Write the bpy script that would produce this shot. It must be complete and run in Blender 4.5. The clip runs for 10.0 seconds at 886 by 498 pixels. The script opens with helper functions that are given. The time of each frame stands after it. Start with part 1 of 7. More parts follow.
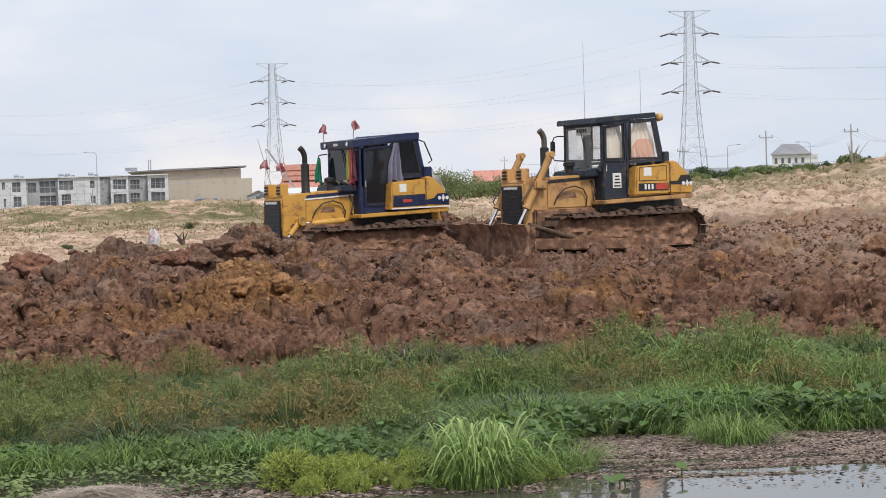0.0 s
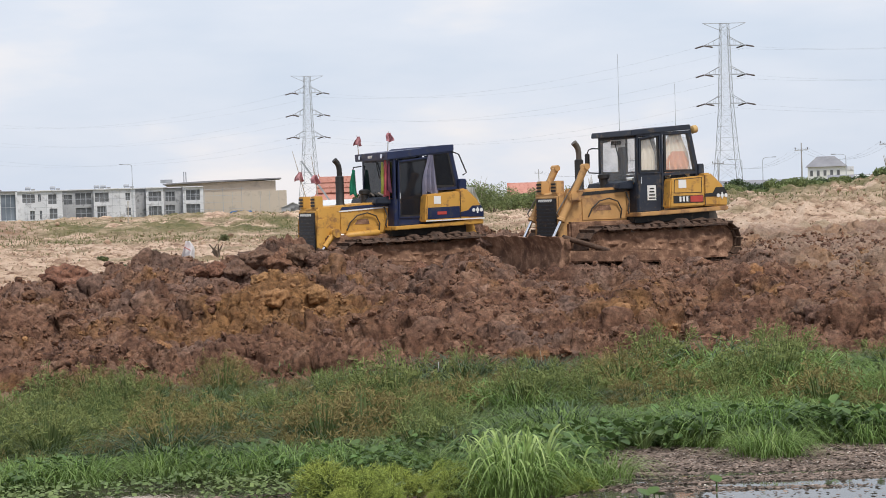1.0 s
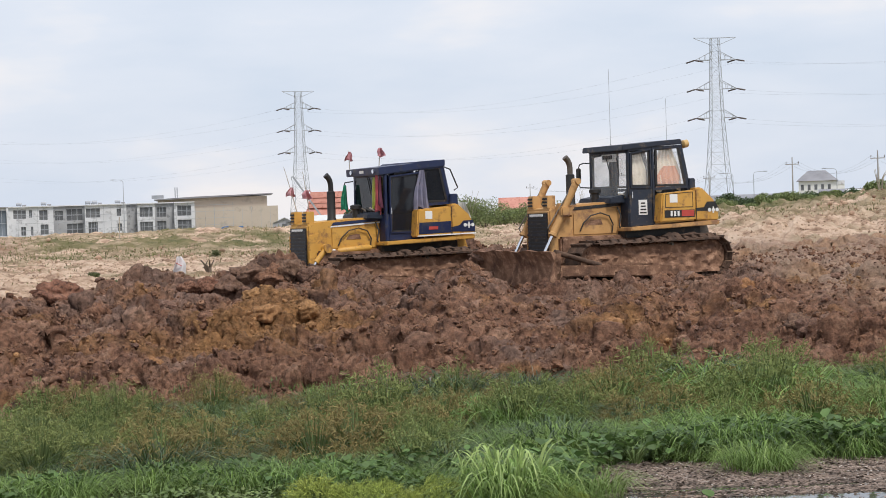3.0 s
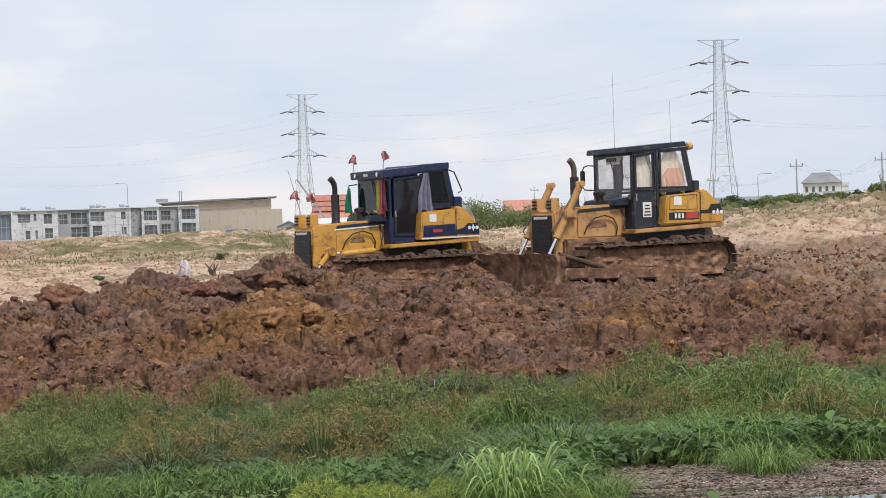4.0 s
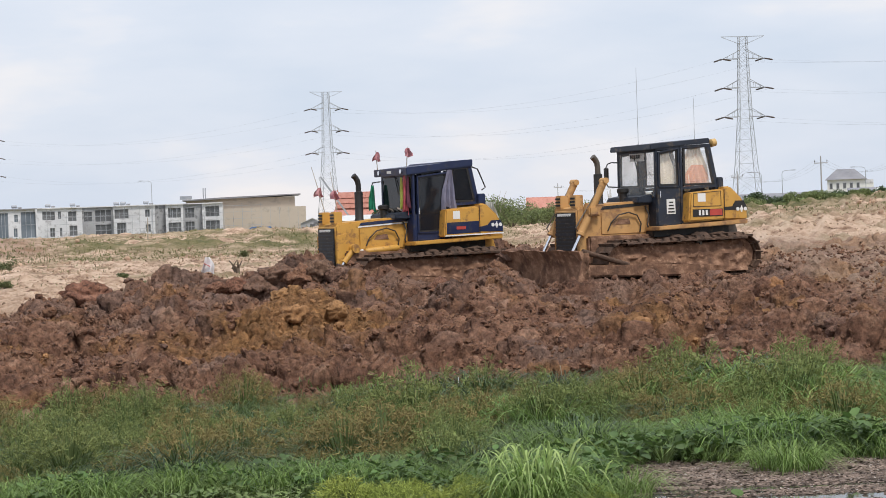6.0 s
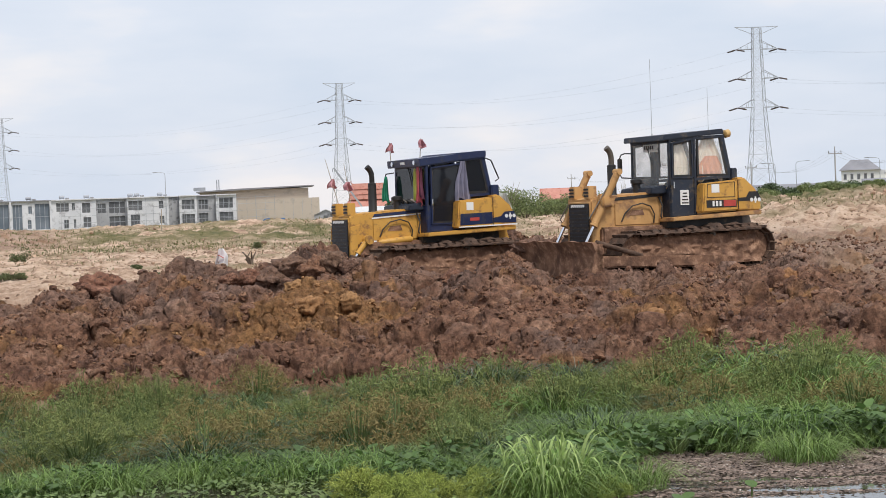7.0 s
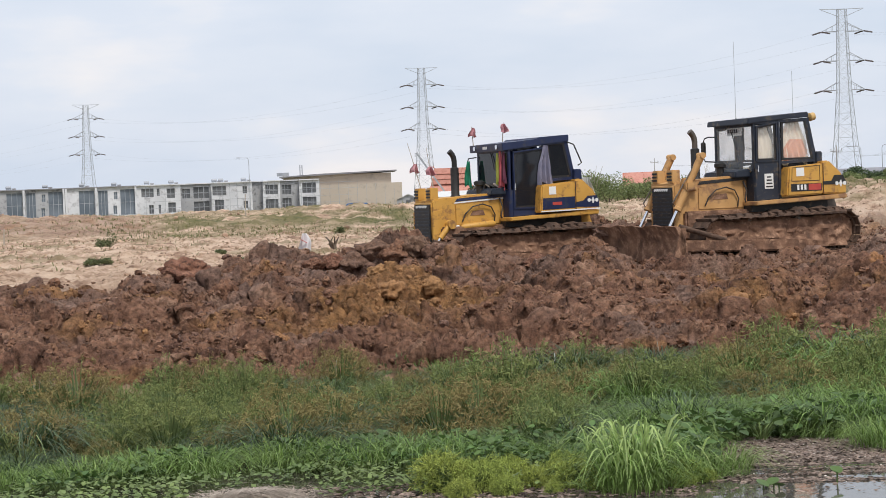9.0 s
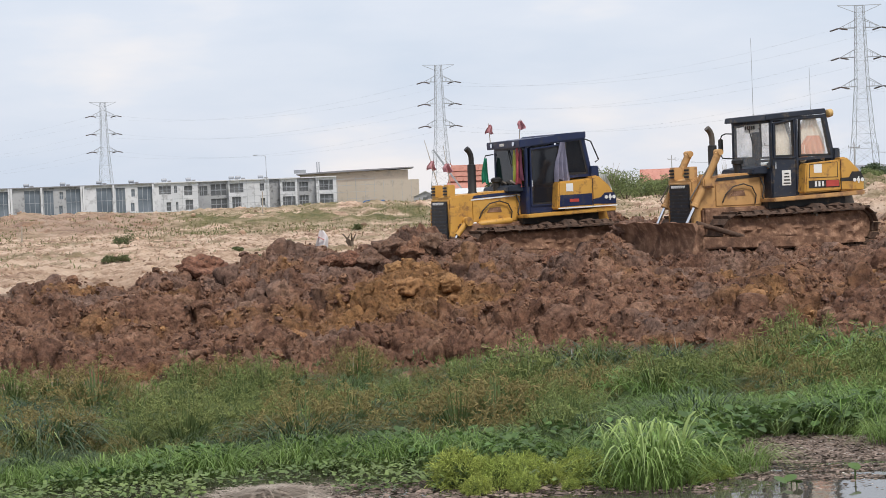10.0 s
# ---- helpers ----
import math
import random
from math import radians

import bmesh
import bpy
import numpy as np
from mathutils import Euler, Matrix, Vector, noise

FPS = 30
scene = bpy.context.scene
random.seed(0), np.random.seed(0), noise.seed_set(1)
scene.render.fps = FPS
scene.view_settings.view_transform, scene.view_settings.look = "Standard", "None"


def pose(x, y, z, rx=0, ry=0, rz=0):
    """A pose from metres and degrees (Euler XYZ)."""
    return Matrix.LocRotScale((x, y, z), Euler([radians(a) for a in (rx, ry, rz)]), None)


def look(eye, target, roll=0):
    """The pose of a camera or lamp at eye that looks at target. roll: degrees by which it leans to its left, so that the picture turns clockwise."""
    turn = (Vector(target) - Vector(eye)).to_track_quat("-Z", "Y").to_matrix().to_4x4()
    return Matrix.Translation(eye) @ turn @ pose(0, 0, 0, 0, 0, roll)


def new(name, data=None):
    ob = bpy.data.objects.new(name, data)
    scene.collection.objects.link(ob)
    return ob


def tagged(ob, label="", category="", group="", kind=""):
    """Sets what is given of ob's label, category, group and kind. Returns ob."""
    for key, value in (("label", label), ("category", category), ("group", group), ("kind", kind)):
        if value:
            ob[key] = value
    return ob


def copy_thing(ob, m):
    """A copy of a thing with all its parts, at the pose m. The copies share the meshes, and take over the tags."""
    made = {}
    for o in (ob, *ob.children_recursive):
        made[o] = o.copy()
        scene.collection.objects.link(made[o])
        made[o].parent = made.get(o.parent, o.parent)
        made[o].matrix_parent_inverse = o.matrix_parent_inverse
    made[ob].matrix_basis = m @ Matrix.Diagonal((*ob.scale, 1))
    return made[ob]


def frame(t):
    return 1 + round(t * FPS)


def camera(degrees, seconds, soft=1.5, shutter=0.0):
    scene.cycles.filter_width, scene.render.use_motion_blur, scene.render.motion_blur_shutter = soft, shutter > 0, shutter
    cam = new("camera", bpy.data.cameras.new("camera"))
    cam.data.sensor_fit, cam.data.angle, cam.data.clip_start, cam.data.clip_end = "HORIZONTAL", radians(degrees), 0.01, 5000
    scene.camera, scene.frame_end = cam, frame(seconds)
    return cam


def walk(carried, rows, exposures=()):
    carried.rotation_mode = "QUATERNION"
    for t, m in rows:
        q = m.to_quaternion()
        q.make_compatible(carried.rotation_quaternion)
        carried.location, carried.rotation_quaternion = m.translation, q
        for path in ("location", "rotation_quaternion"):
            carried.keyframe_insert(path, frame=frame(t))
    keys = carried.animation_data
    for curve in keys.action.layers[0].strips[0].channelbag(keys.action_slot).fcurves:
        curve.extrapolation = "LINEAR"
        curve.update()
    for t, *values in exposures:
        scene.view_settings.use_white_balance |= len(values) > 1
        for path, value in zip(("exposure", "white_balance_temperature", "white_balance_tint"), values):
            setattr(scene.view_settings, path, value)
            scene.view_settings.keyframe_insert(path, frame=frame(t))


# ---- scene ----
# camera: stands at one spot, held by hand, long lens
EYE = Vector((0.0, 0.0, 2.9))
cam = camera(26.0, 10.0, soft=0.9)
# seconds, turn to the right, tilt up, lean of the horizon (degrees)
TURNS = (
    (0, 0.844, -1.847, 1.729), (0.5, 0.361, -1.718, 1.769), (1, -0.170, -1.454, 1.690), (1.5, -0.473, -1.382, 1.756),
    (2, 0.017, -1.134, 1.804), (2.5, 0.090, -1.026, 1.778), (2.7, 0.112, -1.028, 1.795), (4, -0.028, -0.926, 1.956), (4.5, 0.000, -0.945, 1.900),
    (5, -0.179, -0.899, 1.958), (5.5, -0.481, -0.891, 1.969), (5.7, -0.605, -0.920, 1.985), (7, -1.145, -1.237, 2.070), (7.5, -1.700, -1.376, 2.128),
    (8, -2.462, -1.522, 2.084), (8.5, -3.285, -1.586, 2.189), (9, -3.626, -1.606, 2.216), (9.5, -3.887, -1.630, 2.343),
    (10, -4.138, -1.676, 2.275),
)


def ahead(az, el, d):
    """A point at the horizontal distance d from the eye, by its bearing and elevation in degrees."""
    a = radians(az)
    return Vector((d * math.sin(a), d * math.cos(a), EYE.z + d * math.tan(radians(el))))


walk(cam, [(t, look(EYE, ahead(a, p, 100.0), -r)) for t, a, p, r in TURNS], exposures=((0.0, 0.0), (10.0, 0.0)))

# world: thin bright overcast with soft banks of cloud
SUN_EL, SUN_AZ = radians(58), radians(150)
world = bpy.data.worlds.new("sky")
scene.world = world
world.use_nodes = True
wt = world.node_tree
wt.nodes.clear()


def wnode(kind, **props):
    n = wt.nodes.new(kind)
    for k, v in props.items():
        n.inputs[k].default_value = v
    return n


sky = wnode("ShaderNodeTexSky")
sky.sky_type, sky.sun_disc, sky.sun_elevation, sky.sun_rotation = "NISHITA", False, SUN_EL, SUN_AZ
sky.dust_density, sky.air_density = 3.0, 1.0
coord = wnode("ShaderNodeTexCoord")
stretch = wnode("ShaderNodeMapping", Scale=(5.0, 5.0, 17.0), Location=(0.3, 0.1, 0.22))
puffs = wnode("ShaderNodeTexNoise", Scale=1.0, Detail=5.0, Roughness=0.52)
ramp = wnode("ShaderNodeValToRGB")
ramp.color_ramp.elements[0].position, ramp.color_ramp.elements[0].color = 0.34, (0.66, 0.735, 0.86, 1)
ramp.color_ramp.elements[1].position, ramp.color_ramp.elements[1].color = 0.66, (0.93, 0.90, 0.91, 1)
mid = ramp.color_ramp.elements.new(0.52)
mid.color = (0.75, 0.80, 0.90, 1)
skybg = wnode("ShaderNodeBackground", Strength=0.10)
cloudbg = wnode("ShaderNodeBackground", Strength=1.1)
mix = wnode("ShaderNodeMixShader", Fac=0.86)
wout = wnode("ShaderNodeOutputWorld")
for a, b in ((coord.outputs["Generated"], stretch.inputs[0]), (stretch.outputs[0], puffs.inputs["Vector"]), (puffs.outputs[0], ramp.inputs[0]),
             (sky.outputs[0], skybg.inputs[0]), (ramp.outputs[0], cloudbg.inputs[0]), (skybg.outputs[0], mix.inputs[1]),
             (cloudbg.outputs[0], mix.inputs[2]), (mix.outputs[0], wout.inputs[0])):
    wt.links.new(a, b)
sun = new("sun", bpy.data.lights.new("sun", "SUN"))
sun.data.energy, sun.data.angle, sun.data.color = 2.6, radians(12), (1.0, 0.95, 0.88)
sun.matrix_world = look((0, 0, 0), (-math.sin(SUN_AZ) * math.cos(SUN_EL), -math.cos(SUN_AZ) * math.cos(SUN_EL), -math.sin(SUN_EL)))


# ---- materials ----
def material(name, colours, rough=0.8, metal=0.0, scale=6.0, detail=5.0, bump=0.0, bump_scale=None, spots=None, coords="Object", island=0.0, sheen=0.0, thin=0.0):
    """A node material: colours blended by noise at one scale, specks or stains at a second, relief at a third."""
    m = bpy.data.materials.new(name)
    m.use_nodes = True
    nt = m.node_tree
    bsdf = nt.nodes["Principled BSDF"]
    L = nt.links.new
    tc = nt.nodes.new("ShaderNodeTexCoord")
    src = tc.outputs[coords]
    n1 = nt.nodes.new("ShaderNodeTexNoise")
    n1.inputs["Scale"].default_value, n1.inputs["Detail"].default_value = scale, detail
    L(src, n1.inputs["Vector"])
    cr = nt.nodes.new("ShaderNodeValToRGB")
    k = len(colours)
    while len(cr.color_ramp.elements) < max(2, k):
        cr.color_ramp.elements.new(0.5)
    for i, c in enumerate(colours):
        cr.color_ramp.elements[i].position = 0.30 + 0.40 * i / max(1, k - 1)
        cr.color_ramp.elements[i].color = (*c, 1)
    if k == 1:
        cr.color_ramp.elements[1].color = (*colours[0], 1)
    L(n1.outputs[0], cr.inputs[0])
    col = cr.outputs[0]
    if spots:
        colour, amount, size = spots
        n2 = nt.nodes.new("ShaderNodeTexNoise")
        n2.inputs["Scale"].default_value, n2.inputs["Detail"].default_value, n2.inputs["Roughness"].default_value = size, 6.0, 0.65
        L(src, n2.inputs["Vector"])
        r2 = nt.nodes.new("ShaderNodeMapRange")
        r2.inputs[1].default_value, r2.inputs[2].default_value = 0.62 - amount * 0.3, 0.72 - amount * 0.2
        L(n2.outputs[0], r2.inputs[0])
        mx = nt.nodes.new("ShaderNodeMix")
        mx.data_type = "RGBA"
        L(r2.outputs[0], mx.inputs[0])
        L(col, mx.inputs[6])
        mx.inputs[7].default_value = (*colour, 1)
        col = mx.outputs[2]
    if island:
        geo = nt.nodes.new("ShaderNodeNewGeometry")
        hs = nt.nodes.new("ShaderNodeHueSaturation")
        mr = nt.nodes.new("ShaderNodeMapRange")
        mr.inputs[3].default_value, mr.inputs[4].default_value = 1 - island, 1 + island
        L(geo.outputs["Random Per Island"], mr.inputs[0])
        L(mr.outputs[0], hs.inputs["Value"])
        oi = nt.nodes.new("ShaderNodeObjectInfo")
        m2 = nt.nodes.new("ShaderNodeMapRange")
        m2.inputs[3].default_value, m2.inputs[4].default_value = 0.494, 0.506
        L(oi.outputs["Random"], m2.inputs[0])
        L(m2.outputs[0], hs.inputs["Hue"])
        L(col, hs.inputs["Color"])
        col = hs.outputs[0]
    L(col, bsdf.inputs["Base Color"])
    bsdf.inputs["Roughness"].default_value, bsdf.inputs["Metallic"].default_value = rough, metal
    bsdf.inputs["Specular IOR Level"].default_value = 0.3 if rough > 0.7 else 0.5
    if bump:
        n3 = nt.nodes.new("ShaderNodeTexNoise")
        n3.inputs["Scale"].default_value, n3.inputs["Detail"].default_value = bump_scale or scale * 4, 6.0
        L(src, n3.inputs["Vector"])
        bp = nt.nodes.new("ShaderNodeBump")
        bp.inputs["Strength"].default_value, bp.inputs["Distance"].default_value = bump, 0.03
        L(n3.outputs[0], bp.inputs["Height"])
        L(bp.outputs[0], bsdf.inputs["Normal"])
    if thin:
        tr = nt.nodes.new("ShaderNodeBsdfTranslucent")
        L(col, tr.inputs[0])
        ms = nt.nodes.new("ShaderNodeMixShader")
        ms.inputs[0].default_value = thin
        L(bsdf.outputs[0], ms.inputs[1])
        L(tr.outputs[0], ms.inputs[2])
        L(ms.outputs[0], nt.nodes["Material Output"].inputs[0])
    return m


def ground_material():
    m = bpy.data.materials.new("earth")
    m.use_nodes = True
    nt = m.node_tree
    bsdf = nt.nodes["Principled BSDF"]
    L = nt.links.new
    tc = nt.nodes.new("ShaderNodeTexCoord")
    zone = nt.nodes.new("ShaderNodeAttribute")
    zone.attribute_name = "zone"
    sep = nt.nodes.new("ShaderNodeSeparateColor")
    L(zone.outputs["Color"], sep.inputs[0])

    def noise_ramp(scale, detail, stops, rough=0.6):
        n = nt.nodes.new("ShaderNodeTexNoise")
        n.inputs["Scale"].default_value, n.inputs["Detail"].default_value, n.inputs["Roughness"].default_value = scale, detail, rough
        L(tc.outputs["Object"], n.inputs["Vector"])
        r = nt.nodes.new("ShaderNodeValToRGB")
        while len(r.color_ramp.elements) < len(stops):
            r.color_ramp.elements.new(0.5)
        for e, (p, c) in zip(r.color_ramp.elements, stops):
            e.position, e.color = p, (*c, 1)
        L(n.outputs[0], r.inputs[0])
        return r.outputs[0], n.outputs[0]

    def blend(fac, a, b):
        x = nt.nodes.new("ShaderNodeMix")
        x.data_type = "RGBA"
        for s, v in ((0, fac), (6, a), (7, b)):
            if isinstance(v, (tuple, float)):
                x.inputs[s].default_value = v
            else:
                L(v, x.inputs[s])
        return x.outputs[2]

    brown, nz = noise_ramp(1.5, 9, [(0.30, (0.088, 0.048, 0.035)), (0.44, (0.198, 0.103, 0.068)), (0.55, (0.288, 0.157, 0.102)), (0.70, (0.45, 0.283, 0.195))], 0.72)
    ochre, _ = noise_ramp(2.6, 6, [(0.3, (0.19, 0.095, 0.043)), (0.7, (0.40, 0.215, 0.090))])
    grey, _ = noise_ramp(3.0, 6, [(0.3, (0.145, 0.095, 0.077)), (0.7, (0.33, 0.225, 0.180))])
    sand, _ = noise_ramp(0.8, 10, [(0.37, (0.25, 0.150, 0.100)), (0.45, (0.46, 0.310, 0.215)), (0.52, (0.64, 0.465, 0.340)), (0.64, (0.76, 0.595, 0.455))], 0.74)
    weed, _ = noise_ramp(0.8, 7, [(0.3, (0.085, 0.090, 0.035)), (0.48, (0.17, 0.155, 0.065)), (0.68, (0.33, 0.25, 0.145))], 0.7)
    dirt = blend(sep.outputs["Blue"], brown, ochre)
    gm = nt.nodes.new("ShaderNodeMapRange")
    gn = nt.nodes.new("ShaderNodeTexNoise")
    gn.inputs["Scale"].default_value, gn.inputs["Detail"].default_value = 0.55, 5
    L(tc.outputs["Object"], gn.inputs["Vector"])
    gm.inputs[1].default_value, gm.inputs[2].default_value, gm.inputs[4].default_value = 0.54, 0.64, 0.75
    L(gn.outputs[0], gm.inputs[0])
    most = nt.nodes.new("ShaderNodeMath")
    most.operation = "MAXIMUM"
    L(gm.outputs[0], most.inputs[0])
    L(zone.outputs["Alpha"], most.inputs[1])
    bare = nt.nodes.new("ShaderNodeMath")
    bare.operation, bare.use_clamp = "SUBTRACT", True
    L(most.outputs[0], bare.inputs[0])
    L(sep.outputs["Blue"], bare.inputs[1])
    dirt = blend(bare.outputs[0], dirt, grey)
    # fine noise over the earth's colour; its dark end paints shaded crevices
    crumb_shade, _ = noise_ramp(9.0, 8, [(0.37, (0.34, 0.32, 0.31)), (0.50, (0.98, 0.98, 0.98)), (0.64, (1.50, 1.45, 1.40))], 0.7)
    mul = nt.nodes.new("ShaderNodeMix")
    mul.data_type, mul.blend_type = "RGBA", "MULTIPLY"
    mul.inputs[0].default_value = 0.75
    L(dirt, mul.inputs[6])
    L(crumb_shade, mul.inputs[7])
    dirt = mul.outputs[2]
    land = blend(sep.outputs["Red"], sand, dirt)
    land = blend(sep.outputs["Green"], land, weed)
    L(land, bsdf.inputs["Base Color"])
    bsdf.inputs["Roughness"].default_value = 0.88
    bsdf.inputs["Specular IOR Level"].default_value = 0.25
    bn = nt.nodes.new("ShaderNodeTexNoise")
    bn.inputs["Scale"].default_value, bn.inputs["Detail"].default_value, bn.inputs["Roughness"].default_value = 16.0, 9, 0.78
    L(tc.outputs["Object"], bn.inputs["Vector"])
    bp = nt.nodes.new("ShaderNodeBump")
    bp.inputs["Strength"].default_value, bp.inputs["Distance"].default_value = 1.0, 0.09
    L(bn.outputs[0], bp.inputs["Height"])
    b2 = nt.nodes.new("ShaderNodeTexNoise")
    b2.inputs["Scale"].default_value, b2.inputs["Detail"].default_value, b2.inputs["Roughness"].default_value = 3.4, 5, 0.6
    L(tc.outputs["Object"], b2.inputs["Vector"])
    bq = nt.nodes.new("ShaderNodeBump")
    bq.inputs["Strength"].default_value, bq.inputs["Distance"].default_value = 0.5, 0.20
    L(b2.outputs[0], bq.inputs["Height"])
    L(bp.outputs[0], bq.inputs["Normal"])
    L(bq.outputs[0], bsdf.inputs["Normal"])
    return m


def glass_material(name, tint, rough=0.08, alpha=0.5):
    """A dusty pane: part of it lets the light straight through, the rest is glossy and tinted."""
    m = bpy.data.materials.new(name)
    m.use_nodes = True
    nt = m.node_tree
    bsdf = nt.nodes["Principled BSDF"]
    bsdf.inputs["Base Color"].default_value = (*tint, 1)
    bsdf.inputs["Roughness"].default_value = rough
    n = nt.nodes.new("ShaderNodeTexNoise")
    n.inputs["Scale"].default_value, n.inputs["Detail"].default_value = 3.0, 6
    tc = nt.nodes.new("ShaderNodeTexCoord")
    nt.links.new(tc.outputs["Object"], n.inputs["Vector"])
    mr = nt.nodes.new("ShaderNodeMapRange")
    mr.inputs[3].default_value, mr.inputs[4].default_value = alpha - 0.12, alpha + 0.12
    nt.links.new(n.outputs[0], mr.inputs[0])
    nt.links.new(mr.outputs[0], bsdf.inputs["Alpha"])
    return m


EARTH = ground_material()
MUD = material("mud", [(0.10, 0.056, 0.039), (0.20, 0.110, 0.070), (0.31, 0.180, 0.115)], 0.9, scale=3.5, bump=0.9, bump_scale=16, spots=((0.36, 0.22, 0.145), 0.3, 7.0))
YELLOW = material("yellow_paint", [(0.52, 0.27, 0.048), (0.62, 0.345, 0.075)], 0.5, scale=1.6, bump=0.05, spots=((0.26, 0.13, 0.05), 0.30, 5.0))
ORANGE = material("faded_yellow_paint", [(0.46, 0.25, 0.088), (0.56, 0.325, 0.130)], 0.65, scale=1.8, bump=0.06, spots=((0.27, 0.145, 0.075), 0.38, 3.0))
NAVY = material("navy_paint", [(0.010, 0.018, 0.060), (0.018, 0.030, 0.085)], 0.4, scale=2.5, spots=((0.05, 0.05, 0.06), 0.25, 6.0))
DARKNAVY = material("dark_blue_paint", [(0.012, 0.018, 0.032), (0.022, 0.030, 0.048)], 0.5, scale=2.5, spots=((0.10, 0.08, 0.06), 0.22, 6.0))
BLACK = material("black_steel", [(0.010, 0.010, 0.011), (0.025, 0.024, 0.023)], 0.55, scale=4.0, spots=((0.09, 0.06, 0.04), 0.2, 7.0))
STEEL = material("worn_steel", [(0.10, 0.085, 0.075), (0.20, 0.17, 0.14)], 0.5, 0.7, scale=6.0)
CHROME = material("chrome", [(0.75, 0.76, 0.78)], 0.12, 1.0)
WHITE = material("white_paint", [(0.74, 0.74, 0.72), (0.82, 0.82, 0.80)], 0.6, scale=3.0)
RED = material("red_print", [(0.42, 0.05, 0.04), (0.5, 0.07, 0.05)], 0.6)
GLASS_DARK = glass_material("tinted_glass", (0.015, 0.017, 0.022), 0.06, 0.86)
GLASS_CLEAR = glass_material("dusty_glass", (0.70, 0.70, 0.68), 0.15, 0.16)
TRACK = material("track_mud", [(0.040, 0.027, 0.021), (0.085, 0.052, 0.037), (0.13, 0.08, 0.055)], 0.85, scale=6.0, bump=0.8, bump_scale=20)
RUBBER = material("rubber_hose", [(0.02, 0.018, 0.016), (0.06, 0.045, 0.035)], 0.6, scale=5)


# ---- mesh building ----
class Shape:
    """Vertices and faces gathered from simple solids, for one mesh."""

    def __init__(self):
        self.v, self.f = [], []

    def add(self, verts, faces):
        k = len(self.v)
        self.v += [tuple(p) for p in verts]
        self.f += [tuple(i + k for i in f) for f in faces]
        return self

    def box(self, lo, hi, m=None):
        (a, b, c), (d, e, f) = lo, hi
        vs = [Vector(p) for p in ((a, b, c), (d, b, c), (d, e, c), (a, e, c), (a, b, f), (d, b, f), (d, e, f), (a, e, f))]
        if m:
            vs = [m @ p for p in vs]
        return self.add(vs, [(3, 2, 1, 0), (4, 5, 6, 7), (0, 1, 5, 4), (1, 2, 6, 5), (2, 3, 7, 6), (3, 0, 4, 7)])

    def prism(self, pts, y0, y1, axis="y", taper=0.0):
        """A polygon in the x-z plane (axis y) or x-y plane (axis z), drawn out from y0 to y1."""
        n = len(pts)
        put = (lambda p, q: (p[0], q, p[1])) if axis == "y" else (lambda p, q: (p[0], p[1], q)) if axis == "z" else (lambda p, q: (q, p[0], p[1]))
        vs = [put(p, y0) for p in pts] + [put(p, y1) for p in pts]
        return self.add(vs, [tuple(range(n)), tuple(range(2 * n - 1, n - 1, -1))] + [(i, i + n, (i + 1) % n + n, (i + 1) % n) for i in range(n)])

    def strut(self, p, q, w, h=None, up=(0, 0, 1)):
        p, q = Vector(p), Vector(q)
        z = (q - p).normalized()
        u = Vector(up) if abs(z.dot(Vector(up))) < 0.95 else Vector((1, 0, 0))
        x = z.cross(u).normalized() * (w / 2)
        y = z.cross(x).normalized() * ((h or w) / 2)
        vs = [o + sx * x + sy * y for o in (p, q) for sx, sy in ((-1, -1), (1, -1), (1, 1), (-1, 1))]
        return self.add(vs, [(3, 2, 1, 0), (4, 5, 6, 7), (0, 1, 5, 4), (1, 2, 6, 5), (2, 3, 7, 6), (3, 0, 4, 7)])

    def tube(self, pts, r, seg=10, caps=True):
        """A round bar along points; r is one radius or one for each point."""
        pts = [Vector(p) for p in pts]
        rs = r if isinstance(r, (list, tuple)) else [r] * len(pts)
        k = len(self.v)
        vs, fs = [], []
        last = None
        for i, p in enumerate(pts):
            t = (pts[min(i + 1, len(pts) - 1)] - pts[max(i - 1, 0)]).normalized()
            x = (last - t * last.dot(t)) if last else t.cross(Vector((0.13, 0.31, 0.94)) if abs(t.z) < 0.9 else Vector((1, 0.2, 0)))
            x.normalize()
            last = x
            y = t.cross(x)
            vs += [p + rs[i] * (math.cos(a) * x + math.sin(a) * y) for a in (2 * math.pi * j / seg for j in range(seg))]
        for i in range(len(pts) - 1):
            fs += [(i * seg + j, i * seg + (j + 1) % seg, (i + 1) * seg + (j + 1) % seg, (i + 1) * seg + j) for j in range(seg)]
        if caps:
            fs += [tuple(range(seg - 1, -1, -1)), tuple((len(pts) - 1) * seg + j for j in range(seg))]
        return self.add(vs, fs)

    def mesh(self, name, mat, bevel=0.0, smooth=True):
        me = bpy.data.meshes.new(name)
        me.from_pydata(self.v, [], self.f)
        bm = bmesh.new()
        bm.from_mesh(me)
        bmesh.ops.recalc_face_normals(bm, faces=bm.faces)
        if bevel:
            sharp = [e for e in bm.edges if len(e.link_faces) == 2 and e.calc_face_angle(0) > 0.6]
            bmesh.ops.bevel(bm, geom=sharp, offset=bevel, segments=2, affect="EDGES", clamp_overlap=True)
        bm.to_mesh(me)
        bm.free()
        me.materials.append(mat)
        if smooth:
            me.shade_smooth()
            me.set_sharp_from_angle(angle=radians(38))
        return me


def part(name, shape, mat, parent, label="", bevel=0.0):
    """One mesh object under a thing or under a part."""
    ob = new(name, shape.mesh(name, mat, bevel))
    ob.parent = parent
    return tagged(ob, label) if label else ob


